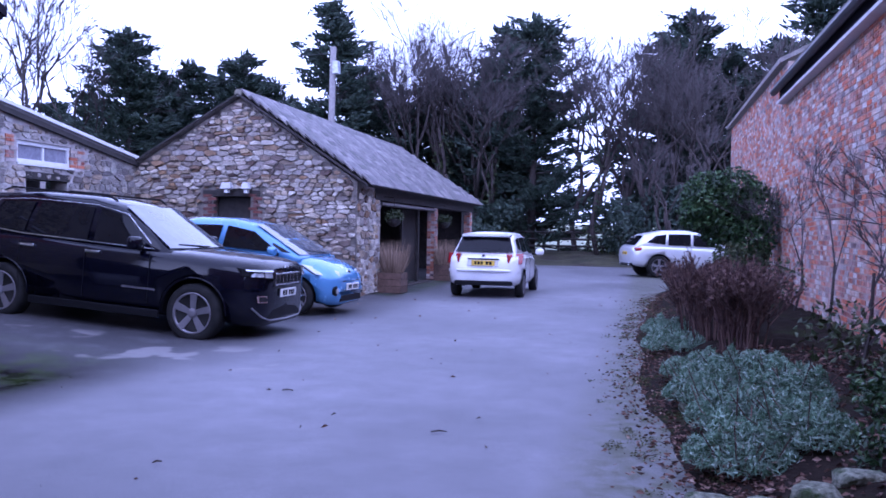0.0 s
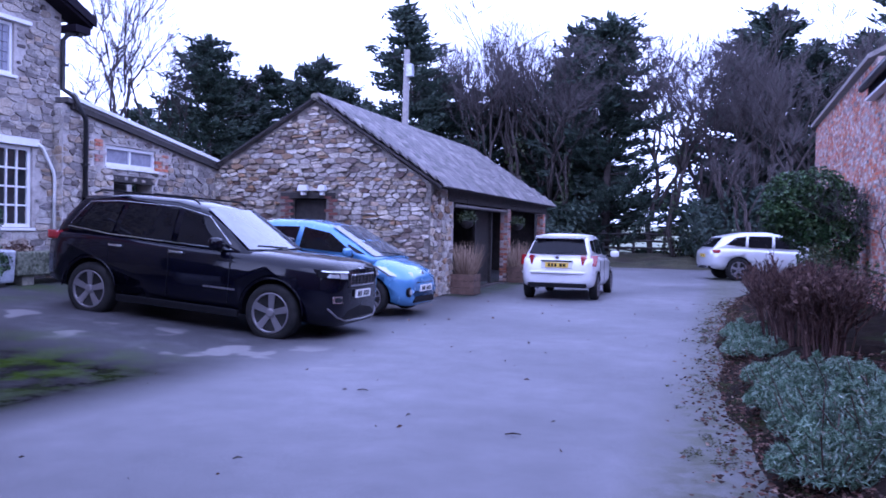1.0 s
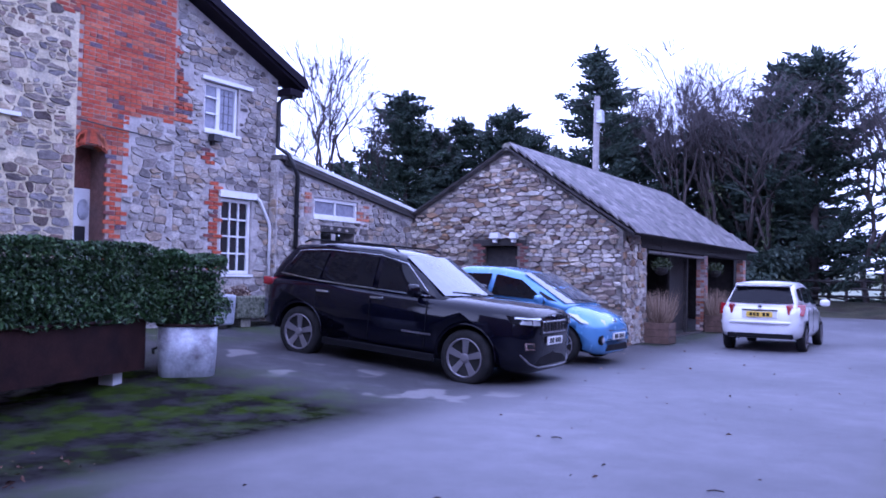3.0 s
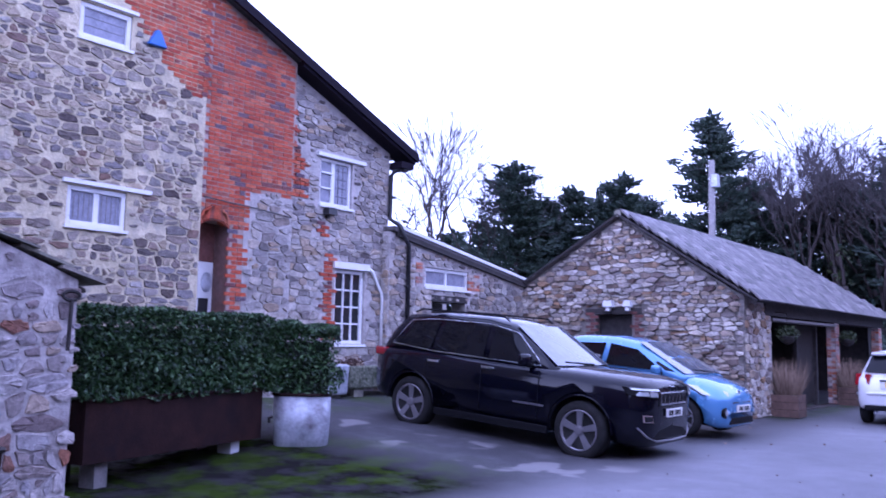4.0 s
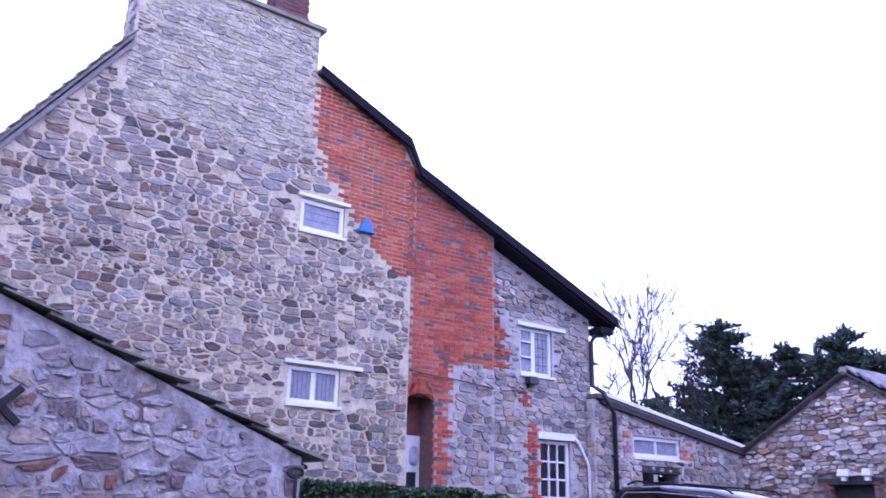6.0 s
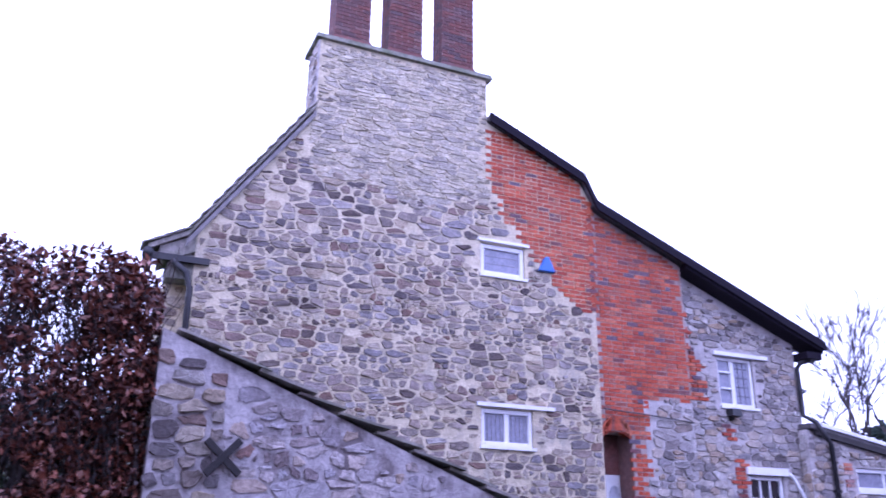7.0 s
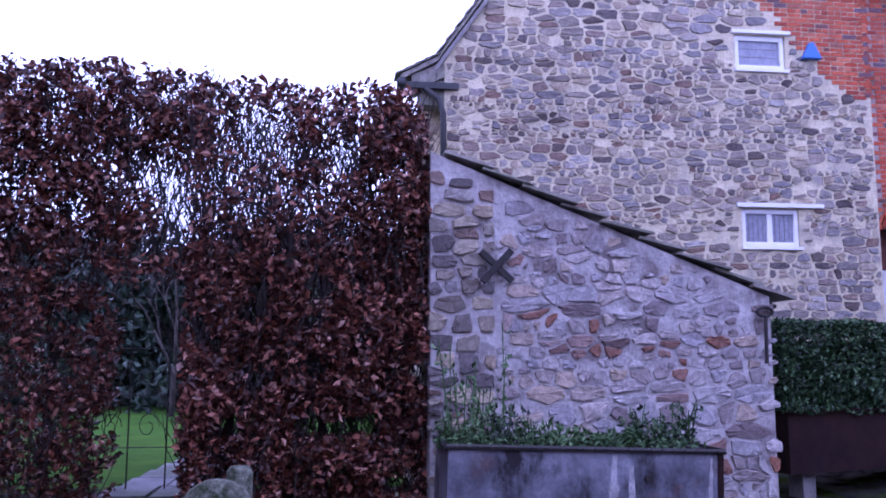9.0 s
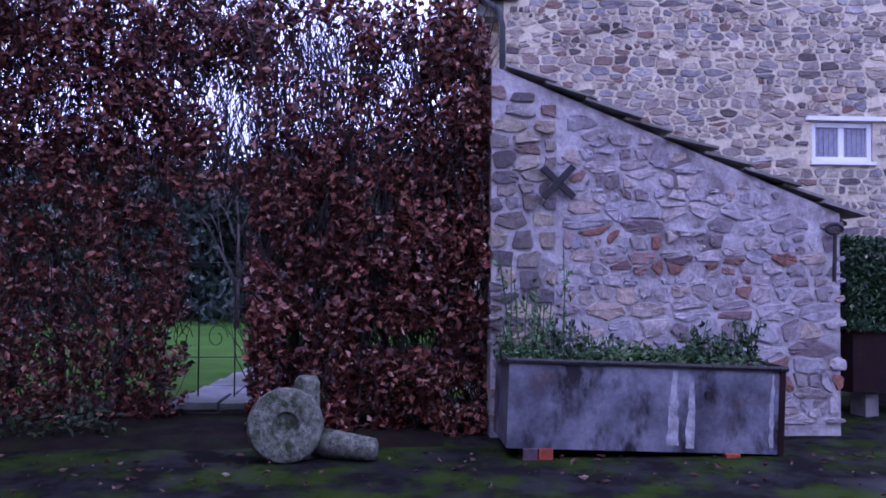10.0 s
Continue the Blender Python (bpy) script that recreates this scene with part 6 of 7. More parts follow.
for s in (1, -1):
    part("headlight", Soup().add([(x, s * y, z) for x, y, z in ((1.745, 0.40, 0.74), (1.80, 0.46, 0.62), (1.50, 0.80, 0.68), (1.22, 0.83, 0.83), (1.55, 0.36, 0.70), (1.55, 0.36, 0.58), (1.30, 0.68, 0.64), (1.08, 0.68, 0.80))],
                                 [(0, 1, 2, 3), (4, 7, 6, 5), (0, 3, 7, 4), (1, 5, 6, 2), (3, 2, 6, 7), (0, 4, 5, 1)]), LAMPGLASS, blue_car, "swept-back clear headlight", bevel=0.015)
    f = part("fog_lamp", Soup().lathe([(0.085, 0), (0.085, 0.05), (0.05, 0.055)], Matrix.Translation((1.74, s * 0.55, 0.42)) @ Matrix.Rotation(radians(90), 4, "Y"), 16), TRIM, blue_car)
    part("lens", Soup().lathe([(0.045, 0.05), (0.045, 0.065)], Matrix.Translation((1.74, s * 0.55, 0.42)) @ Matrix.Rotation(radians(90), 4, "Y"), 14), LAMPGLASS, f)
    part("door_handle", boxed((-0.42, s * 0.83 - 0.02, 0.83), (-0.22, s * 0.83 + 0.02, 0.86)), BLUE_CAR_PAINT, blue_car, bevel=0.01)
    part("door_seam", boxed((0.55, s * 0.828 - 0.005, 0.35), (0.558, s * 0.828 + 0.005, 0.85)), TRIM, blue_car)
part("front_grille", boxed((1.68, -0.46, 0.24), (1.835, 0.46, 0.38), taper=0.02), TRIM, blue_car, bevel=0.02)
part("upper_grille", boxed((1.66, -0.36, 0.55), (1.82, 0.36, 0.585)), TRIM, blue_car, bevel=0.01)
part("badge", Soup().lathe([(0.06, 0), (0.05, 0.03)], Matrix.Translation((1.735, 0, 0.71)) @ Matrix.Rotation(radians(60), 4, "Y") @ Matrix.Diagonal((0.6, 1, 1, 1)), 16), CHROME, blue_car)
plate(blue_car, 1.845, 0.0, 0.48, 1)
mirrors(blue_car, 0.72, 0.93, 1.0, BLUE_CAR_PAINT, (0.07, 0.10, 0.075))
part("wiper", Soup().tube([(1.17, 0.3, 0.985), (1.05, -0.3, 1.02)], 0.011, 4), TRIM, blue_car)

WHITE_PAINT = paint_mat("white_car_paint", (0.76, 0.76, 0.78), 0.25, 1.0, 0.0, (0.35, 0.30, 0.26), 0.15)
white_car = car("hatchback", "white five-door hatchback seen from its tail", pose(-3.50, 20.40, 0.0, 0, 0, 90.5), WHITE_PAINT,
            [(-1.95, 0.62, 0.42, 0.80, 0.84), (-1.90, 0.76, 0.33, 0.92, 0.95), (-1.7, 0.83, 0.28, 0.98, 1.0), (-0.9, 0.848, 0.24, 0.97, 1.0), (0.4, 0.845, 0.24, 0.92, 0.97), (0.9, 0.835, 0.25, 0.90, 0.98), (1.45, 0.80, 0.25, 0.82, 0.93), (1.8, 0.70, 0.24, 0.70, 0.80), (1.98, 0.5, 0.30, 0.58, 0.64)],
            [(1.15, 0.76, 0.74, 0.97, 0.90), (0.7, 0.77, 0.70, 1.22, 0.90), (0.2, 0.78, 0.64, 1.43, 0.90), (-0.3, 0.78, 0.62, 1.50, 0.90), (-1.1, 0.77, 0.61, 1.49, 0.90), (-1.55, 0.75, 0.60, 1.42, 0.90), (-1.72, 0.74, 0.66, 1.22, 0.90), (-1.86, 0.73, 0.70, 0.98, 0.90)],
            2.51, 0.30, [[(-0.25, 1.0), (0.75, 1.0), (0.25, 1.32), (-0.22, 1.38)], [(-1.1, 1.06), (-0.33, 1.01), (-0.30, 1.385), (-1.0, 1.375)], [(-1.5, 1.12), (-1.18, 1.08), (-1.08, 1.37), (-1.4, 1.34)]],
            (1.12, 0.98, 0.2, 1.42, 0.70, 0.60, 0.05), (-1.845, 1.03, -1.62, 1.37, 0.66, 0.55, -0.05), 7, 0.18)
part("roof_spoiler", Soup().add([(-1.45, -0.58, 1.46), (-1.45, 0.58, 1.46), (-1.76, 0.54, 1.42), (-1.76, -0.54, 1.42), (-1.45, -0.58, 1.42), (-1.45, 0.58, 1.42), (-1.74, 0.54, 1.385), (-1.74, -0.54, 1.385)],
                                [(0, 1, 2, 3), (7, 6, 5, 4), (0, 4, 5, 1), (1, 5, 6, 2), (2, 6, 7, 3), (3, 7, 4, 0)]), WHITE_PAINT, white_car, bevel=0.01)
for s in (1, -1):
    part("tail_light", Soup().add([(x, s * y, z) for x, y, z in ((-1.955, 0.52, 1.01), (-1.965, 0.56, 0.80), (-1.80, 0.86, 0.78), (-1.60, 0.875, 1.03), (-1.7, 0.48, 0.99), (-1.7, 0.50, 0.82), (-1.6, 0.78, 0.80), (-1.5, 0.78, 1.0))],
                                  [(0, 1, 2, 3), (4, 7, 6, 5), (0, 3, 7, 4), (1, 5, 6, 2), (3, 2, 6, 7), (0, 4, 5, 1)]), TAIL, white_car, "red tail light cluster", bevel=0.015)
    for x in (0.05, -0.85):
        part("door_handle", boxed((x - 0.1, s * 0.848 - 0.02, 0.89), (x + 0.1, s * 0.848 + 0.02, 0.92)), WHITE_PAINT, white_car, bevel=0.01)
    for x in (0.72, -0.28, -1.05):
        part("door_seam", boxed((x - 0.004, s * 0.846 - 0.004, 0.4), (x + 0.004, s * 0.846 + 0.004, 0.92)), TRIM, white_car)
part("bumper_insert", boxed((-1.965, -0.66, 0.30), (-1.80, 0.66, 0.40)), TRIM, white_car, "black lower bumper", bevel=0.02)
part("bumper_lip", Soup().tube([(-1.80, -0.80, 0.62), (-1.955, -0.55, 0.63), (-1.985, 0, 0.635), (-1.955, 0.55, 0.63), (-1.80, 0.80, 0.62)], 0.035, 8), WHITE_PAINT, white_car, smooth=True)
part("plate_recess", boxed((-1.965, -0.36, 0.72), (-1.90, 0.36, 0.90)), WHITE_PAINT, white_car, bevel=0.02)
part("chrome_strip", boxed((-1.985, -0.36, 0.875), (-1.955, 0.36, 0.905)), TRIM, white_car, bevel=0.006)
part("badge", Soup().lathe([(0.05, 0), (0.045, 0.02)], Matrix.Translation((-1.935, 0, 0.965)) @ Matrix.Rotation(radians(-90), 4, "Y") @ Matrix.Diagonal((0.7, 1, 1, 1)), 16), CHROME, white_car)
plate(white_car, -1.985, 0.0, 0.80, -1, True)
part("rear_wiper", Soup().tube([(-1.885, 0.0, 1.05), (-1.84, -0.34, 1.09)], 0.014, 4), TRIM, white_car)
part("aerial", Soup().tube([(-1.35, 0, 1.5), (-1.5, 0, 1.62)], 0.008, 4), TRIM, white_car)
part("exhaust", Soup().tube([(-1.75, 0.45, 0.27), (-1.97, 0.45, 0.25)], 0.03, 8), CHROME, white_car)
mirrors(white_car, 0.72, 0.97, 1.02, WHITE_PAINT, (0.07, 0.11, 0.08))

SILVER = paint_mat("silver_paint", (0.62, 0.63, 0.66), 0.25, 1.0, 0.3, amt=0.1)
silver_suv = car("suv", "silver-white sports utility car by the garden bed", pose(1.66, 31.5, 0.0, 0, 0, 18), SILVER,
          [(-2.40, 0.74, 0.50, 0.92, 0.98), (-2.33, 0.88, 0.42, 1.02, 1.08), (-2.0, 0.95, 0.38, 1.10, 1.14), (-1.2, 0.97, 0.34, 1.08, 1.12), (0.2, 0.965, 0.33, 1.03, 1.08), (0.9, 0.96, 0.33, 1.01, 1.09), (1.5, 0.94, 0.34, 0.96, 1.05), (2.1, 0.86, 0.33, 0.84, 0.94), (2.4, 0.62, 0.40, 0.70, 0.76)],
          [(1.15, 0.84, 0.82, 1.08, 1.0), (0.65, 0.86, 0.76, 1.38, 1.0), (0.15, 0.87, 0.70, 1.61, 1.0), (-0.4, 0.87, 0.68, 1.68, 1.0), (-1.2, 0.86, 0.66, 1.66, 1.0), (-1.9, 0.84, 0.66, 1.50, 1.0), (-2.3, 0.80, 0.76, 1.08, 1.0)],
          2.9, 0.39, [[(-0.2, 1.13), (0.75, 1.10), (0.25, 1.47), (-0.15, 1.54)], [(-1.1, 1.15), (-0.3, 1.13), (-0.25, 1.545), (-1.05, 1.54)], [(-1.85, 1.24), (-1.2, 1.17), (-1.13, 1.535), (-1.5, 1.48)]],
          (1.12, 1.09, 0.18, 1.60, 0.76, 0.64, 0.05), (-2.26, 1.14, -1.92, 1.47, 0.68, 0.58, -0.03), 5, 0.28)
for s in (1, -1):
    part("tail_light", blob((-2.17, s * 0.80, 1.0), (0.16, 0.13, 0.07)), TAIL, silver_suv, smooth=True)
    part("exhaust", boxed((-2.44, s * 0.5 - 0.1, 0.42), (-2.3, s * 0.5 + 0.1, 0.48)), CHROME, silver_suv, bevel=0.02)
part("rear_bumper", boxed((-2.40, -0.75, 0.40), (-2.2, 0.75, 0.52)), TRIM, silver_suv, bevel=0.03)
plate(silver_suv, -2.41, 0.0, 0.85, -1, True)
mirrors(silver_suv, 0.75, 1.04, 1.12, SILVER)


# ---- planting and yard furniture ----
def leafy_box(name, corners, z0, z1, n, size, mat, label, cat, seed, core=None, bulge=0.06):
    """A clipped hedge on a four-cornered plan: leaves thick at the faces, a solid near-black core for the shade inside.
    """
    rng = random.Random(seed)
    root = thing(name, label, cat)
    s = Soup()
    c = [Vector((*p, 0)) for p in corners]

    def pt(u, v):
        return (c[0] * (1 - u) + c[1] * u) * (1 - v) + (c[3] * (1 - u) + c[2] * u) * v
    for _ in range(n):
        u, v, w = rng.random(), rng.random(), rng.random()
        e = abs(rng.gauss(0, 0.05))
        k = rng.random()
        if k < 0.42:
            v = e * 2
        elif k < 0.55:
            u = 1 - e
        elif k < 0.64:
            u = e
        elif k < 0.95:
            w = 1 - e * 0.8
        p = pt(u, v)
        lump = bulge * noise.noise((p.x * 2.3, p.y * 2.3, w * 2.5 + seed))
        p.z = z0 + (z1 - z0) * w + lump
        p += Vector((lump, lump * 0.3, 0))
        leaf(s, p, size * rng.uniform(0.6, 1.3), rng)
    part("leaves", s, mat, root, kind="stuff")
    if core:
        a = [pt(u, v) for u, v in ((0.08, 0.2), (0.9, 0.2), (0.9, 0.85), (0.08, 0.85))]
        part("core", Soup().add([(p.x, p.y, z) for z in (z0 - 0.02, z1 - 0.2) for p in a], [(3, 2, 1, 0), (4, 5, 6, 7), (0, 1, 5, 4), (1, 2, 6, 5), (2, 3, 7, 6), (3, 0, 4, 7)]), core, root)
    return root


# near-black filling, coloured as the shade deep within the foliage
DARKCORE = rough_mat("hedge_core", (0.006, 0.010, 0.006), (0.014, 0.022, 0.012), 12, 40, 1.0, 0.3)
# rusty box planter with clipped evergreen hedge
A, B = Vector((-7.72, 4.05, 0)), Vector((-8.42, 6.72, 0))
d = (B - A).normalized()
nrm = Vector((d.y, -d.x, 0))
if nrm.x < 0:
    nrm = -nrm
bm_ = Matrix(((d.x, -nrm.x, 0, A.x), (d.y, -nrm.y, 0, A.y), (0, 0, 1, 0), (0, 0, 0, 1)))
L = (B - A).length
box = thing("box_planter", "rust-brown steel plate planter on low feet", "planter")
zb, zt = 0.27, 0.86
for nm, lo, hi in (("front_panel", (0, 0, zb), (L, 0.02, zt)), ("rear_panel", (0, 0.86, zb), (L, 0.88, zt)), ("side_panel", (0, 0.022, zb), (0.02, 0.858, zt)), ("side_panel", (L - 0.02, 0.022, zb), (L, 0.858, zt)), ("floor_panel", (0.021, 0.022, zb), (L - 0.021, 0.858, zb + 0.02))):
    part(nm, boxed(lo, hi, bm_), RUST, box)
part("rim", boxed((-0.02, -0.03, zt), (L + 0.02, 0.91, zt + 0.03), bm_), RUST, box, bevel=0.006)
part("soil", boxed((0.03, 0.03, zt - 0.1), (L - 0.03, 0.85, zt + 0.04), bm_), SOIL, box)
for u, mt in ((0.25, IRON), (L - 0.45, WHITE)):
    part("foot", boxed((u, 0.1, 0.0), (u + 0.16, 0.3, zb), bm_), TIMBER_GREY if mt is IRON else PIPE_GREY, box)
    part("foot", boxed((u, 0.6, 0.0), (u + 0.16, 0.8, zb), bm_), TIMBER_DARK, box)


def pl(u, v):
    p = bm_ @ Vector((u, v, 0))
    return (p.x, p.y)


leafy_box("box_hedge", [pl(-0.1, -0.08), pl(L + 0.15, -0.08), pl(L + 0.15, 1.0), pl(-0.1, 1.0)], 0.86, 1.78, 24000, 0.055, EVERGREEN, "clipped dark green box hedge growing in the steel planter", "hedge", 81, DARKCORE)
# galvanised tank planter
galv = thing("galvanised_tank", "dented galvanised water tank used as a planter", "planter")
gm = Matrix.Translation((-8.35, 7.32, -0.02)) @ Matrix.Rotation(radians(-55 + 12), 4, "Z")
part("tank", Soup().add([tuple(gm @ Vector((x * k, y * k, z))) for z, k in ((0.14, 0.88), (0.17, 0.95), (0.45, 1.0), (0.82, 1.02)) for x, y in [(0.38 * math.copysign(abs(math.cos(a)) ** 0.45, math.cos(a)), 0.36 * math.copysign(abs(math.sin(a)) ** 0.45, math.sin(a))) for a in [2 * math.pi * i / 24 for i in range(24)]]],
                        [(j * 24 + i, j * 24 + (i + 1) % 24, (j + 1) * 24 + (i + 1) % 24, (j + 1) * 24 + i) for j in range(3) for i in range(24)] + [tuple(range(24))[::-1], tuple(72 + i for i in range(24))]), GALV, galv, smooth=True)
part("rolled_rim", Soup().tube([tuple(gm @ Vector((0.39 * math.copysign(abs(math.cos(a)) ** 0.45, math.cos(a)), 0.37 * math.copysign(abs(math.sin(a)) ** 0.45, math.sin(a)), 0.82))) for a in [2 * math.pi * i / 32 for i in range(33)]], 0.018, 6), RUST, galv)
part("spigot", Soup().tube([tuple(gm @ Vector((0.02, -0.36, 0.52))), tuple(gm @ Vector((0.02, -0.42, 0.5))), tuple(gm @ Vector((0.03, -0.41, 0.44)))], 0.018, 6), IRON, galv)
for y in (-0.2, 0.2):
    part("block", boxed((-0.2, y - 0.1, 0.0), (0.2, y + 0.1, 0.14), gm), STONE_SLATE, galv)
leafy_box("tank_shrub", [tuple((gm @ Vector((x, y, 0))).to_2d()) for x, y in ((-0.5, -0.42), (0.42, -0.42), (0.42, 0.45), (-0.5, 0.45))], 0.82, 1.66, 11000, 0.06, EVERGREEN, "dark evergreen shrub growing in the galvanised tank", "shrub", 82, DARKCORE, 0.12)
# small tank and stone trough below the sash window
t2 = thing("small_tank", "small galvanised tank with an ivy tuft against the house wall", "planter")
part("tank", boxed((-11.42, 10.05, 0.52), (-10.95, 10.70, 1.06), taper=-0.02), GALV, t2, bevel=0.04)
part("block", boxed((-11.35, 10.15, 0.3), (-11.05, 10.6, 0.52)), STONE_SLATE, t2)
s = Soup()
leaves(s, (-10.93, 10.5, 0.88), (0.05, 0.12, 0.16), 60, 0.07, random.Random(3))
part("ivy", s, EVERGREEN, t2, "small ivy tuft", kind="stuff")
t3 = thing("stone_trough", "long weathered stone trough on blocks under the window", "trough")
part("basin", boxed((-11.45, 10.78, 0.62), (-10.98, 12.6, 1.02), taper=-0.02), LICHEN, t3, bevel=0.03)
for u in (10.95, 12.2):
    part("block", boxed((-11.4, u, 0.3), (-11.05, u + 0.25, 0.62)), STONE_SLATE, t3)
s = Soup()
leaves(s, (-11.2, 11.0, 1.1), (0.2, 0.3, 0.12), 160, 0.05, random.Random(4))
part("dry_growth", s, DRY, t3, kind="stuff")

# lead-coloured tank planter by the shed
tank = thing("metal_tank", "long dull grey metal tank planter with white streaks", "planter")
tm = Matrix.Translation((-6.10, 0.43, -0.05)) @ Matrix.Rotation(radians(1.0), 4, "Z") @ Matrix.Rotation(radians(-1.9), 4, "X")
TL = 2.15
for nm, lo, hi in (("front_panel", (-0.02, 0, 0.15), (0, TL, 0.80)), ("rear_panel", (-0.72, 0, 0.15), (-0.70, TL, 0.80)), ("end_panel", (-0.698, 0, 0.15), (-0.022, 0.02, 0.80)), ("end_panel", (-0.698, TL - 0.02, 0.15), (-0.022, TL, 0.80)), ("base_panel", (-0.698, 0.022, 0.15), (-0.022, TL - 0.022, 0.17))):
    part(nm, boxed(lo, hi, tm), LEAD, tank)
part("rim", Soup().tube([tuple(tm @ Vector(p)) for p in ((0.01, -0.02, 0.81), (0.01, TL + 0.02, 0.81), (-0.72, TL + 0.02, 0.81), (-0.72, -0.02, 0.81), (0.01, -0.02, 0.81))], 0.022, 6), IRON, tank)
for k in range(24):
    part("rivet", blob((0.03, 0.05 + k * TL / 24, 0.812), (0.012, 0.012, 0.012), tm), IRON, tank)
rng = random.Random(12)
for u, w, z0, z1 in ((1.28, 0.10, 0.2, 0.77), (1.42, 0.08, 0.18, 0.70), (2.06, 0.04, 0.2, 0.76)):
    s = Soup()
    n = 10
    for j in range(n):
        z = z0 + (z1 - z0) * j / (n - 1)
        ww = w * rng.uniform(0.75, 1.0) * (0.45 + 0.7 * (1 - j / n))
        s.v += [tuple(tm @ Vector((0.003, u - ww / 2 + rng.uniform(-0.008, 0.008), z))), tuple(tm @ Vector((0.003, u + ww / 2 + rng.uniform(-0.008, 0.008), z)))]
    s.f += [(2 * j, 2 * j + 1, 2 * j + 3, 2 * j + 2) for j in range(n - 1)]
    part("lime_streak", s, LIME, tank, "whitish lime streak")
part("corner_iron", boxed((-0.005, TL - 0.035, 0.15), (0.012, TL + 0.01, 0.80), tm), RUST, tank)
part("outlet", Soup().tube([tuple(tm @ Vector((0.0, 1.55, 0.60))), tuple(tm @ Vector((0.03, 1.55, 0.60)))], 0.03, 8), IRON, tank)
part("soil", boxed((-0.69, 0.03, 0.6), (-0.03, TL - 0.03, 0.79), tm), SOIL, tank)
for y, n in ((0.13, 2), (TL - 0.45, 1)):
    for k in range(n):
        solid("support_brick", boxed((-0.30, y + 0.12 * k, 0.0), (-0.04, y + 0.11 + 0.12 * k, 0.095 - 0.05 * (y > 1)), Matrix.Translation((-6.05, 0.43, 0.0))), BRICK_RED, "red brick propping the metal tank", "brick", group="bricks under the tank", bevel=0.006)
    solid("support_brick", boxed((-0.70, y, 0.0), (-0.50, y + 0.22, 0.095 - 0.05 * (y > 1)), Matrix.Translation((-6.05, 0.43, 0.0))), BRICK_RED, "red brick propping the metal tank", "brick", group="bricks under the tank", bevel=0.006)


def weed(name, base, height, n, rng, mat, label, size=0.06, spread=0.12, cat="plant"):
    root = thing(name, label, cat, group="plants in the tank")
    st, lv = Soup(), Soup()
    for k in range(n):
        b = Vector(base) + Vector((rng.uniform(-spread, spread) * 0.6, rng.uniform(-spread, spread), 0))
        t = b + Vector((rng.uniform(-spread, spread), rng.uniform(-spread, spread), height * rng.uniform(0.5, 1.0)))
        st.tube([tuple(b), tuple((b + t) / 2 + Vector((0, rng.uniform(-0.02, 0.02), 0))), tuple(t)], 0.005, 3)
        for j in range(12):
            leaf(lv, b.lerp(t, 0.15 + 0.85 * j / 12) + Vector((rng.uniform(-0.03, 0.05), rng.uniform(-0.05, 0.05), 0)), size * rng.uniform(0.5, 1.2), rng)
    part("stem_work", st, HERB, root, kind="stuff")
    part("leaves", lv, mat, root, kind="stuff")


rng = random.Random(91)
for y, h, n, mat in ((0.62, 0.85, 9, HERB), (0.85, 0.55, 8, HERB), (1.08, 0.36, 12, CONIFER), (1.3, 0.25, 10, HERB), (1.55, 0.22, 10, HERB), (1.85, 0.14, 14, HERB), (2.1, 0.16, 14, HERB), (2.3, 0.34, 14, EVERGREEN), (2.58, 0.36, 14, EVERGREEN), (0.52, 0.3, 10, HERB)):
    weed("potted_plant", (-6.38, 0.43 + (y - 0.46) * 0.9, 0.72), h, n, rng, mat, "leafy green plant growing in the metal tank")
weed("tall_weed", (-6.72, 0.98, 0.72), 1.15, 2, rng, HERB, "tall thin weed rising against the shed wall", 0.07, 0.06)
s = Soup()
for k in range(700):
    leaf(s, Vector((rng.uniform(-6.75, -6.13), *(lambda yy: (yy, 0.78 - 0.033 * (yy - 0.43) + rng.uniform(-0.03, 0.05)))(rng.uniform(0.5, 2.5)))), 0.05, rng)
solid("ground_cover", s, HERB, "low green ground cover filling the metal tank", "plant", "stuff")

# stone wheel with posts
rng = random.Random(17)
wheel_ = thing("mill_stone", "lichened round mill stone leaning on a post", "mill stone")
wm = Matrix.Translation((-6.12, -1.22, 0.27)) @ Matrix.Rotation(radians(8), 4, "Z") @ Matrix.Rotation(radians(78), 4, "Y")
part("disc", Soup().lathe([(0.20, -0.07), (0.275, -0.06), (0.285, 0.0), (0.27, 0.06), (0.10, 0.07), (0.09, 0.03), (0.05, 0.02)], wm, 26), LICHEN, wheel_, smooth=True, bevel=0.01)
solid("stone_post", Soup().tube([(-6.28, -1.10, 0.0), (-6.28, -1.09, 0.3), (-6.28, -1.08, 0.58), (-6.28, -1.08, 0.62)], [0.13, 0.11, 0.095, 0.07], 12), LICHEN, "short upright round stone post", "stone post", smooth=True)
solid("fallen_post", Soup().tube([(-6.25, -1.0, 0.12), (-6.15, -0.75, 0.11), (-6.08, -0.56, 0.10), (-6.075, -0.54, 0.10)], [0.12, 0.10, 0.085, 0.06], 12), LICHEN, "fallen tapered stone post lying on the moss", "stone post", smooth=True)


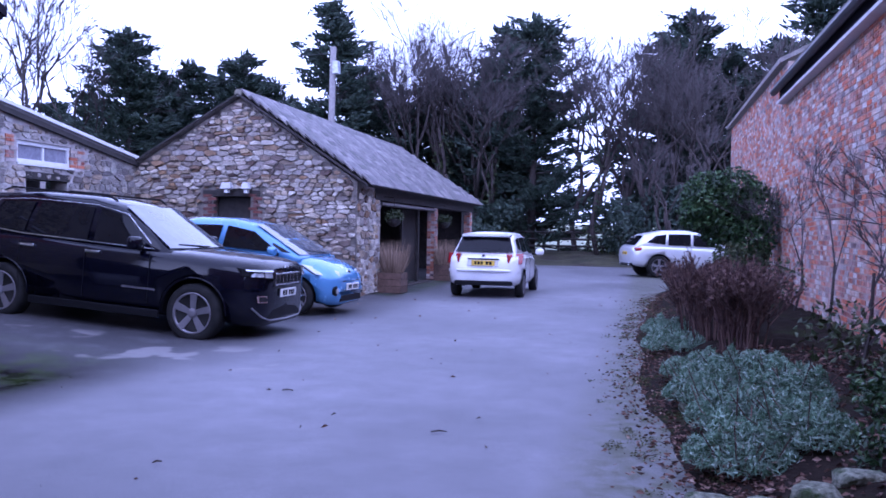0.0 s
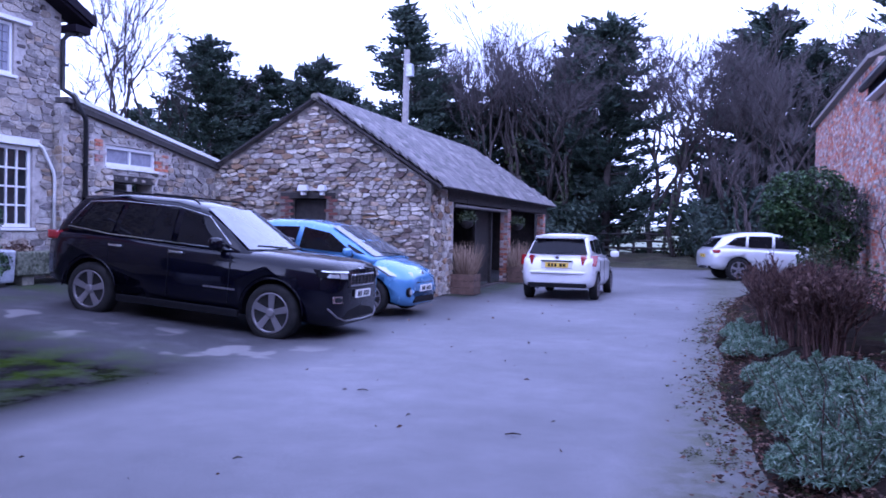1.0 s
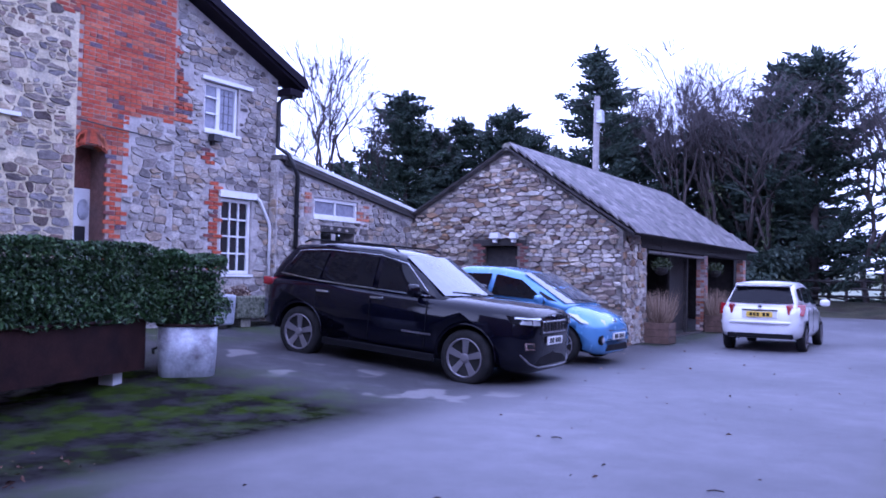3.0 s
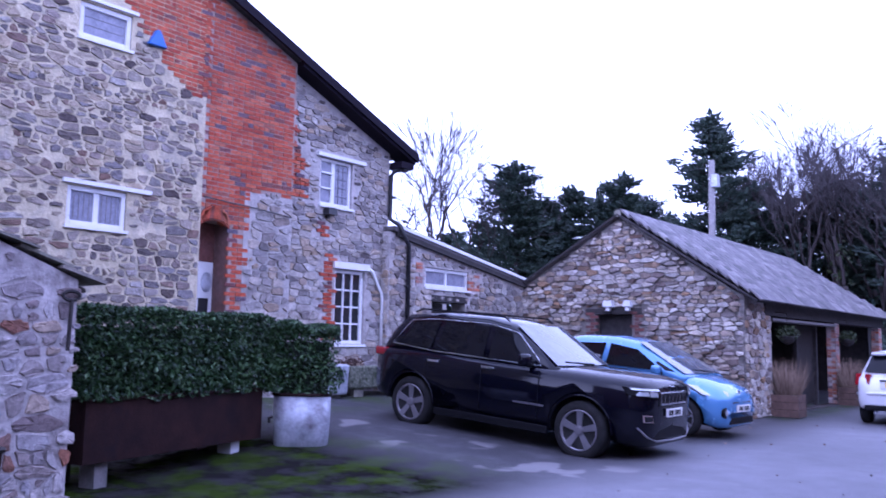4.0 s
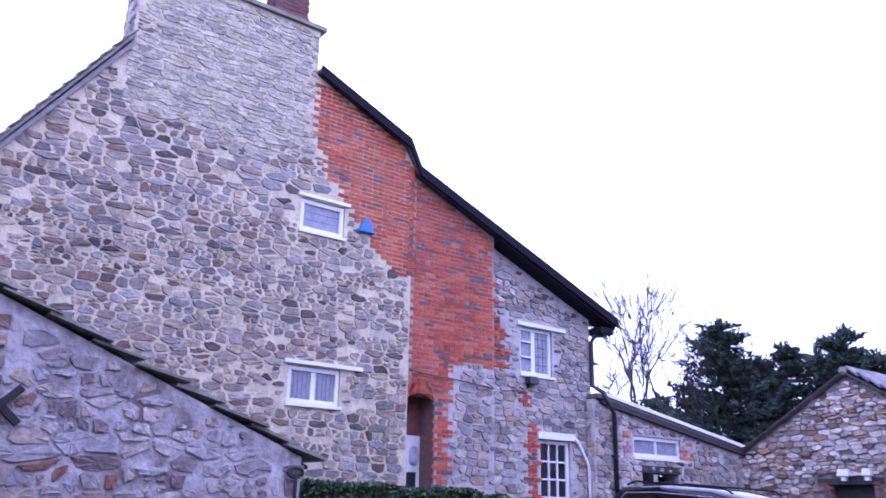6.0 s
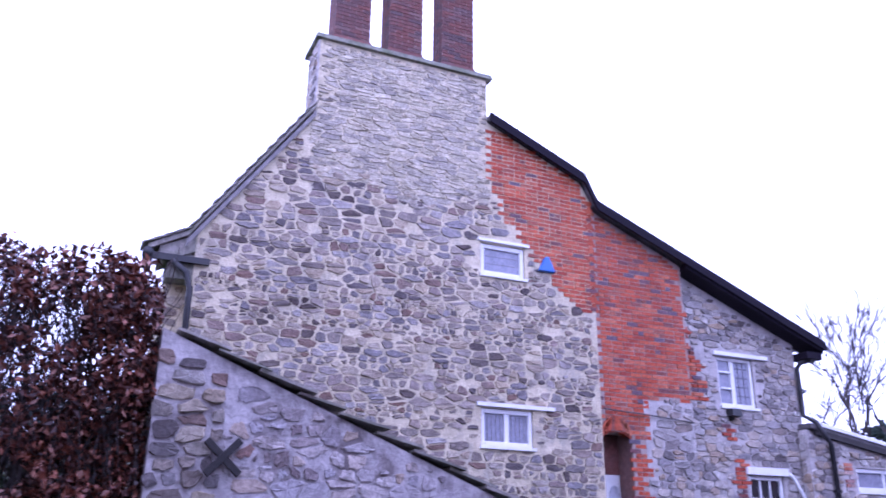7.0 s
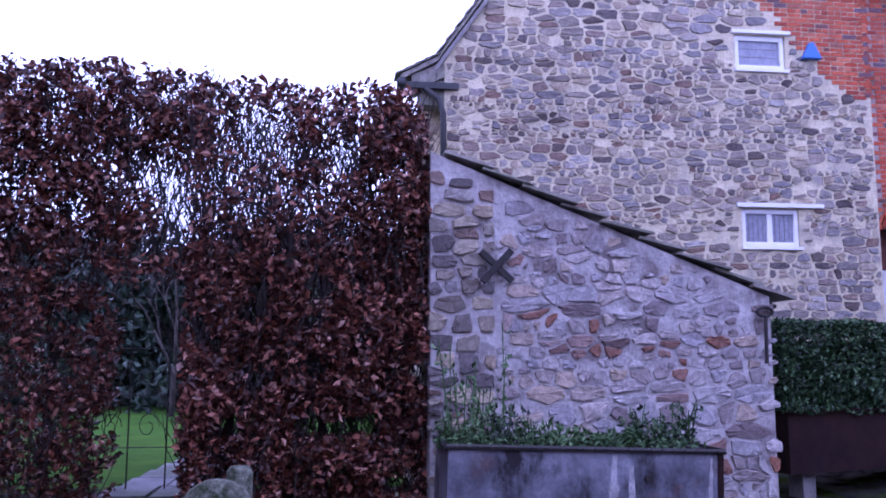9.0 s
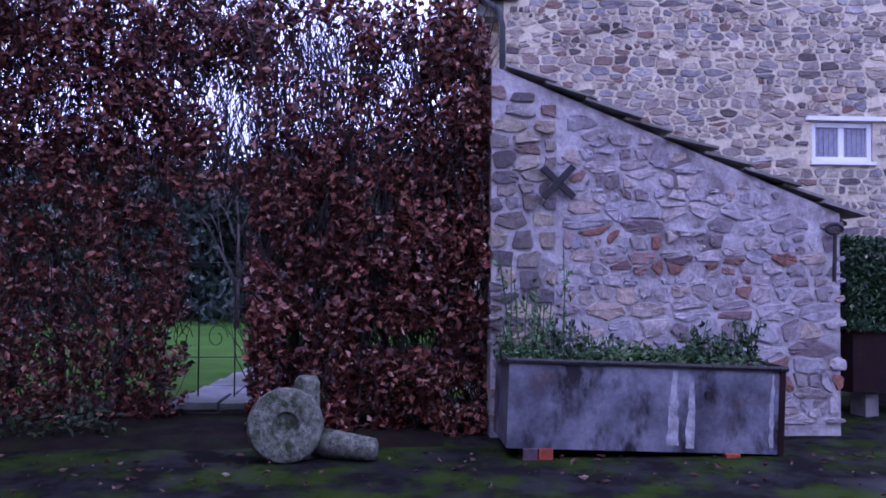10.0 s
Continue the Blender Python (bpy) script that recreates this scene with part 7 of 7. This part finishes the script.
# beech hedge with gate arch
def beech(name, lo, hi, n, label, seed, thin=None, twigs=500):
    rng = random.Random(seed)
    root = thing(name, label, "hedge")
    s, t = Soup(), Soup()
    for _ in range(n):
        x = hi[0] - abs(rng.gauss(0, 0.28)) if rng.random() < 0.75 else rng.uniform(lo[0], hi[0])
        p = Vector((max(x, lo[0]), rng.uniform(lo[1], hi[1]), lo[2] + (hi[2] - lo[2]) * rng.random()))
        lump = noise.noise((p.y * 1.6, p.z * 1.6, seed))
        p.x += 0.26 * lump + 0.10 * noise.noise((p.y * 5.0, p.z * 5.0, seed))
        if rng.random() < 2.6 * noise.noise((p.y * 4.2, p.z * 4.2, seed + 3.0)) - 0.15:
            continue
        p.z += 0.10 * noise.noise((p.y * 3.0, p.x, 4.0)) * (p.z > hi[2] - 0.5)
        if thin and rng.random() < thin(p.y, p.z):
            continue
        leaf(s, p, 0.061 * rng.uniform(0.6, 1.5), rng, 0.2, 0.35, 0.66)
    for _ in range(twigs):
        p = Vector((rng.uniform(lo[0] + 0.2, hi[0] - 0.1), rng.uniform(lo[1], hi[1]), lo[2] + (hi[2] - lo[2]) * rng.random() * 0.9))
        q = p + Vector((rng.uniform(-0.2, 0.25), rng.uniform(-0.35, 0.35), rng.uniform(0.3, 0.95)))
        q.z = min(q.z, hi[2] + 0.06)
        t.tube([tuple(p), tuple((p + q) / 2 + Vector((0, rng.uniform(-0.06, 0.06), 0))), tuple(q)], [0.007, 0.005, 0.002], 3)
    y = lo[1] + 0.3
    while y < hi[1] and lo[2] < 0.5 and twigs > 100:
        t.tube([(lo[0] + 0.45, y, -0.05), (lo[0] + 0.5 + rng.uniform(-0.1, 0.1), y + rng.uniform(-0.1, 0.1), 1.5), (lo[0] + 0.45, y + rng.uniform(-0.2, 0.2), hi[2] - 0.4)], [0.045, 0.035, 0.012], 6)
        y += rng.uniform(0.35, 0.6)
    part("leaves", s, BEECH, root, kind="stuff")
    part("branch_work", t, BARK, root, kind="stuff")
    return root


def thin_right(y, z):
    top = smooth01(1.9, 2.9, z) * (1 - smooth01(3.5, 3.75, z) * 0.4)
    return min(0.95, (0.62 + 0.5 * noise.noise((y * 2.2, z * 2.2, 7.0))) * 1.0 * top * (1 - smooth01(-0.3, 0.15, y)) + 0.12 + 0.5 * max(0.0, noise.noise((y * 2.6, z * 2.6, 3.0))))


def thin_left(y, z):
    gap = math.exp(-((y + 1.8) ** 2 / 0.10 + (z - 2.85) ** 2 / 0.18))
    edge = 1.0 if z < 2.14 + 0.22 * noise.noise((y * 2.4, 0.3, 9.0)) and y > -3.1 else 0.0
    return min(1.0, edge + 0.40 + 0.9 * gap + 1.4 * max(0.0, noise.noise((y * 2.0, z * 2.3, 5.0)) - 0.05) * (1 - smooth01(3.3, 3.7, z)))


beech("beech_hedge", (-8.35, -1.68, 0.0), (-7.0, 0.40, 3.86), 50000, "tall clipped beech hedge holding brown winter leaves", 101, thin_right, 2800)
beech("beech_hedge", (-8.65, -5.0, 2.05), (-7.40, -1.62, 4.12), 46000, "tall clipped beech hedge arching over the garden gate", 102, thin_left, 1800)
beech("beech_hedge", (-8.65, -5.0, 0.0), (-7.45, -2.95, 2.2), 13000, "tall clipped beech hedge beside the iron gate", 103, lambda y, z: min(0.9, 0.15 + 0.8 * max(0.0, noise.noise((y * 2.2, z * 2.2, 8.0)))), 500)
beech("beech_hedge", (-8.25, -3.05, 0.0), (-7.75, -2.42, 2.1), 4200, "thin beech hedge end beside the iron gate", 104, lambda y, z: 0.0, 60)
gate = thing("iron_gate", "tall black wrought iron garden gate with scrolls", "gate")
gx_ = -8.35
for y in (-3.12, -2.75, -2.38, -2.02, -1.88):
    part("bar", Soup().tube([(gx_, y, 0.05), (gx_, y, 1.98)], 0.008 if y != -2.75 else 0.013, 6), IRON, gate)
for z in (0.12, 0.55, 1.05, 1.5):
    part("rail", Soup().tube([(gx_, -3.12, z), (gx_, -1.88, z)], 0.006, 5), IRON, gate)
for z in (0.75, 1.25, 1.7):
    for y in (-2.2, -2.55, -2.95):
        part("scroll", Soup().tube([(gx_, y + 0.11 * (1 - k / 20) * math.cos(k * 0.55), z + 0.14 * (1 - k / 20) * math.sin(k * 0.55)) for k in range(15)], 0.005, 4), IRON, gate)
path_ = thing("garden_path", "pale stone slab path beyond the gate", "path", kind="structure")
rng = random.Random(23)
for k in range(11):
    x0 = -7.9 - 0.62 * k
    y0 = -2.55 + 0.055 * k
    for j in range(2):
        part("slab", boxed((x0 - 0.605, y0 + 0.46 * j + rng.uniform(-0.02, 0.02), 0.10), (x0, y0 + 0.45 + 0.46 * j, 0.155 + rng.uniform(0, 0.01)), taper=0.004), PAVING, path_)
solid("gate_step", boxed((-8.45, -2.75, 0.0), (-7.95, -1.75, 0.10)), PAVING, "low stone step before the gate", "step", bevel=0.015)
# garden beyond: dark shrubs and trees
leafy_box("garden_hedge", [(-24, -20), (-24, 4), (-25.6, 4), (-25.6, -20)], 0.0, 3.3, 26000, 0.2, CONIFER, "dark clipped hedge closing the far side of the lawn", "hedge", 83, DARKCORE, 0.1)
rng = random.Random(29)
thicket("garden_shrubs", 5, [(-25 + rng.uniform(-3, 3), -19 + 0.7 * k, rng.uniform(0.5, 4.6)) for k in range(34) for _ in range(6)], 1.3, 260, 0.26, CONIFER, "dark shrubs closing the garden behind the lawn", "shrubs")
thicket("garden_bushes", 16, [(-11.0 + rng.uniform(-1, 1), y + rng.uniform(-0.3, 0.3), rng.uniform(0.3, 2.3)) for y in (-8.5, -7.6, -6.7, -5.8, -5.0, -4.3, -0.6, 0.0, -1.2) for _ in range(3)], 0.75, 230, 0.12, IVY, "dark bushes standing behind the beech hedge", "bushes")
thicket("low_planting", 6, [(-7.2 + rng.uniform(-0.1, 0.3), -4.9 + 0.2 * k, 0.12) for k in range(11)], 0.28, 60, 0.07, IVY, "low dark planting at the foot of the hedge", "plant")
for k, (x, y, h) in enumerate(((-20, -4.2, 6.0), (-26, -1.5, 7.5), (-22, -8.0, 7.0))):
    ob = copy_thing(bares[k % 3], Matrix.Identity(4))
    ob.matrix_world = Matrix.Translation((x, y, 0)) @ Matrix.Rotation(k * 1.3, 4, "Z") @ Matrix.Scale(h / 12, 4)

# moss along the edge of the tarmac
rng = random.Random(58)
s = Soup()
while len(s.f) < 24000:
    y = 3.0 + 17 * rng.random() ** 1.4
    x = verge_x(y) + rng.uniform(-0.45, 0.35)
    if 0.5 * noise.noise((x * 2.2, y * 1.1, 6.0)) + 0.5 * noise.noise((x * 7, y * 4, 2.0)) + rng.gauss(0, 0.10) > 0.12 + 1.2 * max(0.0, verge_x(y) - 0.12 - x):
        leaf(s, Vector((x, y, hz(x, y) + 0.03 + 0.28 * smooth01(verge_x(y) - 0.12, verge_x(y) + 1.3, x))), 0.016 * rng.uniform(0.5, 1.3), rng, 0.9)
solid("moss", s, MOSS_TUFT, "olive green moss creeping over the tarmac edge", "moss", "stuff")

# dead leaves and twigs on the ground
rng = random.Random(37)
s = Soup()
for _ in range(4800):
    y = 3.5 + 18 * rng.random() ** 1.5
    x = verge_x(y) + rng.gauss(0.2, 0.22)
    leaf(s, Vector((x, y, hz(x, y) + 0.04 + 0.28 * smooth01(verge_x(y) - 0.12, verge_x(y) + 1.3, x))), 0.04 * rng.uniform(0.5, 1.3), rng, 0.85)
for _ in range(2600):
    x, y = rng.uniform(0.4, 2.5), rng.uniform(4.2, 9.5)
    leaf(s, Vector((x, y, bed_z(x, y) + 0.02)), 0.05 * rng.uniform(0.5, 1.3), rng, 0.8)
for _ in range(260):
    x, y = rng.uniform(-6.3, -5.2), rng.uniform(-5, 4)
    leaf(s, Vector((x, y, hz(x, y) + 0.035)), 0.055 * rng.uniform(0.5, 1.3), rng, 0.85)
for _ in range(90):
    x, y = rng.uniform(-5.5, 0), rng.uniform(2.5, 20)
    leaf(s, Vector((x, y, hz(x, y) + 0.03)), 0.06 * rng.uniform(0.3, 1.0), rng, 0.9)
solid("fallen_leaves", s, LITTER, "scattered brown fallen leaves on the ground", "leaves", "stuff")
for x, y, a, l in ((-1.42, 5.9, 20, 0.06), (-2.35, 6.2, 80, 0.03), (-3.1, 7.0, 10, 0.05), (-2.9, 4.6, 50, 0.03)):
    v = Vector((math.cos(radians(a)), math.sin(radians(a)), 0)) * l
    solid("twig", Soup().tube([(x - v.x, y - v.y, 0.026), (x, y, 0.034), (x + v.x, y + v.y, 0.026)], [0.005, 0.007, 0.004], 5), BARK, "small dark twig lying on the tarmac", "twig", group="twigs on the tarmac")

# bed along the brick wall
def mound(name, x, y, r, h, n, size, mat, label, cat, seed):
    """A loose mound of small leaves on thin stems."""
    rng = random.Random(seed)
    root = thing(name, label, cat, group="clumps in the bed")
    s, st = Soup(), Soup()
    z0 = bed_z(x, y)
    for _ in range(n):
        a, q = rng.uniform(0, 6.28), rng.random() ** 0.5
        lump = 0.75 + 0.7 * noise.noise((x + math.cos(a) * q * 3, y + math.sin(a) * q * 3, seed))
        top = h * lump * (1 - q * q) ** 0.5
        p = Vector((x + r * q * math.cos(a), y + r * q * math.sin(a), z0 + top * (1 - 0.5 * rng.random() ** 2) + 0.02))
        leaf(s, p, size * rng.uniform(0.5, 1.4), rng, 0.0, -0.45, 0.11)
    for _ in range(9):
        a, q = rng.uniform(0, 6.28), rng.random() ** 0.5
        p = Vector((x + r * q * math.cos(a), y + r * q * math.sin(a), z0 + h * 0.5))
        st.tube([(x + 0.3 * r * math.cos(a), y + 0.3 * r * math.sin(a), z0), tuple(p), tuple(p + Vector((0.1 * math.cos(a), 0.1 * math.sin(a), h * rng.uniform(0.3, 0.8))))], 0.004, 3)
    part("leaves", s, mat, root, kind="stuff")
    part("stem_work", st, DRY, root, kind="stuff")


rng = random.Random(53)
for k, (x, y, r, h) in enumerate(((0.62, 5.3, 0.36, 0.26), (0.98, 5.5, 0.34, 0.30), (0.66, 6.2, 0.34, 0.30), (1.05, 6.5, 0.34, 0.34), (0.55, 7.1, 0.36, 0.25), (0.92, 7.4, 0.36, 0.28), (0.55, 8.2, 0.36, 0.22), (0.40, 10.4, 0.40, 0.25), (0.35, 12.0, 0.35, 0.22))):
    mound("catmint", x, y, r, h, 5200, 0.055, CATMINT, "blue-green leafy clump at the edge of the bed", "plant", 200 + k)
def dry_bush(x, y, r, h, n, seed):
    rng = random.Random(seed)
    root = thing("dry_shrub", "dense dry reddish-brown shrub of upright stems", "shrub", group="dry shrubs in the bed")
    s, tw, lv = Soup(), Soup(), Soup()
    for _ in range(n):
        a, q = rng.uniform(0, 6.28), rng.random() ** 0.5 * r
        p = Vector((x + 0.6 * q * math.cos(a), y + 0.6 * q * math.sin(a), bed_z(x, y) - 0.02))
        grow(s, tw, p, Vector((0.5 * math.cos(a) * q, 0.5 * math.sin(a) * q, 1)).normalized(), h * rng.uniform(0.3, 0.42), 0.014, 4, rng, 0.26, None, 0.0045)
    tips = tw.v[::9]
    for p in tips:
        if p[2] > 0.45:
            leaf(lv, Vector(p), 0.055 * rng.uniform(0.5, 1.3), rng)
    part("stem_work", tw, DRY, root, kind="stuff")
    part("dry_foliage", lv, DRY, root, kind="stuff")


for k, (x, y, r, h, n) in enumerate(((0.85, 10.4, 0.45, 0.9, 40), (1.05, 9.4, 0.4, 0.85, 34), (0.75, 11.8, 0.45, 0.85, 22), (0.8, 13.4, 0.5, 0.85, 20), (1.25, 10.9, 0.4, 0.95, 16))):
    dry_bush(x, y, r, h, n, 220 + k)


def wall_shrub(name, x, y, h, seed, spread=0.4, depth=5, mat=TWIG, label="bare woody climber trained on the brick wall"):
    rng = random.Random(seed)
    s, tw = Soup(), Soup()
    z0 = 0.25
    grow(s, tw, Vector((x, y, z0)), Vector((0.1, rng.uniform(-0.2, 0.2), 1)).normalized(), h * 0.3, 0.022, depth, rng, spread, None, 0.0045)
    lim = RX - 0.05
    for q in (s, tw):
        q.v = [(min(px_, lim) if px_ > lim else px_, py_, pz_) for px_, py_, pz_ in q.v]
    root = thing(name, label, "climber")
    part("stem", s, BARK, root) if s.v else None
    part("twig_work", tw, mat, root, kind="stuff")


for k, (x, y, h) in enumerate(((2.3, 7.2, 2.6), (2.2, 9.3, 3.0), (2.35, 11.6, 3.2), (2.35, 14.2, 3.0), (1.75, 7.4, 1.6), (2.3, 17.5, 3.6), (2.3, 5.6, 2.2))):
    wall_shrub("bare_climber", x, y, h, 300 + k, 0.45)
thicket("low_shrub", 72, [(1.35 + 0.17 * k + 0.1 * math.sin(7 * k), 4.9 + 0.9 * (k % 3) + 0.12 * k, 0.36 + 0.08 * (k % 2)) for k in range(6)], 0.24, 420, 0.05, EVERGREEN, "small dark green leafy shrubs in the bed", "shrubs")
thicket("rose_shrub", 73, [(1.2 + 0.13 * k, 15.4 + 0.25 * k, 0.55 + 0.2 * (k % 4)) for k in range(8)], 0.34, 330, 0.075, IVY, "loose green and brown shrub below the climber", "shrubs")
rng = random.Random(61)
evg = thing("wall_evergreen", "rounded evergreen climber hanging on the brick wall", "shrub")
s, c_ = Soup(), Soup()
for cx_, cy_, cz_, rr in ((1.25, 17.4, 2.25, 0.5), (1.75, 17.6, 2.35, 0.5), (2.1, 17.7, 2.0, 0.55), (1.5, 17.5, 1.75, 0.45), (1.05, 17.3, 1.95, 0.35), (2.05, 17.4, 1.45, 0.45), (1.6, 18.1, 2.1, 0.5)):
    for _ in range(1500):
        d_ = Vector((rng.gauss(0, 1), rng.gauss(0, 1), rng.gauss(0, 1))).normalized()
        p = Vector((cx_, cy_, cz_)) + d_ * rr * rng.uniform(0.7, 1.12)
        if p.x < RX:
            leaf(s, p, 0.095 * rng.uniform(0.6, 1.3), rng)
part("leaves", s, EVERGREEN, evg, kind="stuff")
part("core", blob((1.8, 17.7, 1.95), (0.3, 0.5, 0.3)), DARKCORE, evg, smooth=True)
part("stem", Soup().tube([(2.35, 17.5, 0.2), (2.3, 17.6, 1.2), (1.85, 17.6, 1.9)], [0.07, 0.05, 0.03], 6), BARK, evg)
thicket("bed_shrub", 71, [(2.0 + rng.uniform(-0.3, 0.3), y, rng.uniform(0.5, 1.0)) for y in (5.2, 6.2, 7.0, 8.4, 12.5, 15.0, 16.5, 19, 20.5)], 0.42, 190, 0.07, IVY, "mixed dark green low shrubs in the bed", "shrubs")
for k in range(8):
    y = 4.6 + 0.42 * k + rng.uniform(-0.1, 0.1) if k < 6 else 6.9 + 0.9 * (k - 6)
    x = verge_x(y) + rng.uniform(0.15, 0.4) if k >= 6 else rng.uniform(0.55, 1.9) if k % 2 else verge_x(y) + 0.55
    if k < 6:
        y = 4.40 + rng.uniform(-0.12, 0.2)
        x = 0.38 + 0.24 * k
    r = (rng.uniform(0.08, 0.14), rng.uniform(0.09, 0.16), rng.uniform(0.05, 0.10)) if k < 6 else (0.09, 0.12, 0.05)
    b = blob((0, 0, 0), r)
    b.v = [(px_ * (1 + 0.6 * noise.noise((px_ * 14 + k, py_ * 14, pz_ * 14))), py_ * (1 + 0.6 * noise.noise((px_ * 14, py_ * 14 + k, pz_ * 14))), pz_) for px_, py_, pz_ in b.v]
    solid("edging_stone", b, LICHEN, "rounded lichened edging stone of the garden bed", "stone", group="edging stones", smooth=True,
          m=Matrix.Translation((x, y, hz(x, y) + 0.04 + 0.28 * smooth01(verge_x(y) - 0.12, verge_x(y) + 1.3, x))) @ Matrix.Rotation(rng.uniform(0, 3), 4, "Z"))

# planters at the garage opening
for k, (x, y, w) in enumerate(((-5.76, 18.95, 0.29), (-5.78, 24.3, 0.25))):
    tub = thing("wooden_tub", "square weathered timber tub with dry grass by the garage", "planter", group="tubs by the garage")
    for i in range(4):
        a = Matrix.Translation((x, y, 0)) @ Matrix.Rotation(radians(90 * i), 4, "Z")
        for j in range(3):
            part("board", boxed((w - 0.04, -w, 0.03 + 0.16 * j), (w, w - 0.042, 0.18 + 0.16 * j), a), TIMBER_TAN, tub)
    part("soil", boxed((x - w + 0.05, y - w + 0.05, 0.1), (x + w - 0.05, y + w - 0.05, 0.45)), SOIL, tub)
    s = Soup()
    rng = random.Random(400 + k)
    for _ in range(420):
        a, q = rng.uniform(0, 6.28), rng.random() ** 0.5 * 0.22
        b = Vector((x + q * math.cos(a), y + q * math.sin(a), 0.44))
        t = b + Vector((math.cos(a) * q * 1.1 + rng.gauss(0, 0.06), math.sin(a) * q * 1.1 + rng.gauss(0, 0.06), rng.uniform(0.3, 0.9)))
        side = Vector((0.008, 0.012, 0))
        s.add([tuple(b - side), tuple(b + side), tuple(t)], [(0, 1, 2)])
    part("dry_grass", s, STRAW, tub, "brown feathery dry grass", kind="stuff")
for k, (y, z) in enumerate(((19.05, 1.95), (24.25, 1.95))):
    hb = thing("hanging_basket", "hanging basket with pale trailing foliage under the garage beam", "hanging basket", group="hanging baskets")
    part("bowl", Soup().lathe([(0.04, -0.17), (0.13, -0.12), (0.19, 0.0), (0.18, 0.02)], Matrix.Translation((GX + 0.28, y, z - 0.2)), 14), IRON, hb, smooth=True)
    part("chain", Soup().tube([(GX + 0.28, y, z + 0.32), (GX + 0.1, y, z + 0.34), (GX + 0.03, y, z + 0.34)], 0.008, 4), IRON, hb)
    part("hanger", Soup().tube([(GX + 0.28, y, z + 0.32), (GX + 0.28, y, z - 0.1)], 0.006, 4), IRON, hb)
    s = Soup()
    leaves(s, (GX + 0.28, y, z - 0.12), (0.26, 0.26, 0.18), 260, 0.07, random.Random(500 + k), 0, 0.3)
    part("foliage", s, IVY, hb, kind="stuff")


# ---- masonry, laid last ----
for args in PIECES:
    lay_rubble(*args)
lay_bricks(wall_west, to_house, left_brick, (5.7, 7.8, 5.3, 8.8), BRICK_RED, 61, 0)
lay_bricks(wall_west, lambda u, v, d: to_house(u, v, d - 0.06), right_brick, (7.8, 9.76, 0.4, 7.5), BRICK_RED, 62, 290, lambda u, v: v < 6)
lay_bricks(wall_west, to_right, right_brick_rear, (9.7, 11.1, 1.4, 7.0), BRICK_RED, 63, 0, proud=0.02)
lay_bricks(lean, to_house, lean_brick, (13.0, 15.5, 2.5, 3.3), BRICK_OLD, 64, 0, proud=0.02)
# jamb bricks are the dark kind, so the doorway's shadow is in their colour
lay_bricks(gable, to_gable, gable_brick, (-9.75, -8.3, 0.0, 2.25), BRICK_DARK, 65, 0, proud=0.02)
lay_bricks(rwall, to_rwall, lambda u, v: -17.0 < u < -3.5 and 0.1 < v < 4.03, (-17.0, -3.5, 0.1, 4.05), BRICK_OLD, 66, 300, lambda u, v: u > -9 and v < 2.6)
lay_bricks(rwall, lambda u, v, d: to_rwall(u, v, d - 0.02), lambda u, v: -27.5 < u < -17.0 and 0.1 < v < 4.8, (-27.5, -17.0, 0.1, 4.83), BRICK_OLD, 67, 0)
lay_slates(groof, "slate", (-8.86, GY - 0.12, 4.51), (0, 30.12 - GY, 0), (3.10, 0, -2.035), 14, 36, SLATE, 71, 300, thick=0.032, lap=0.045, prefer=lambda p: p.y < 24, uneven=0.018)
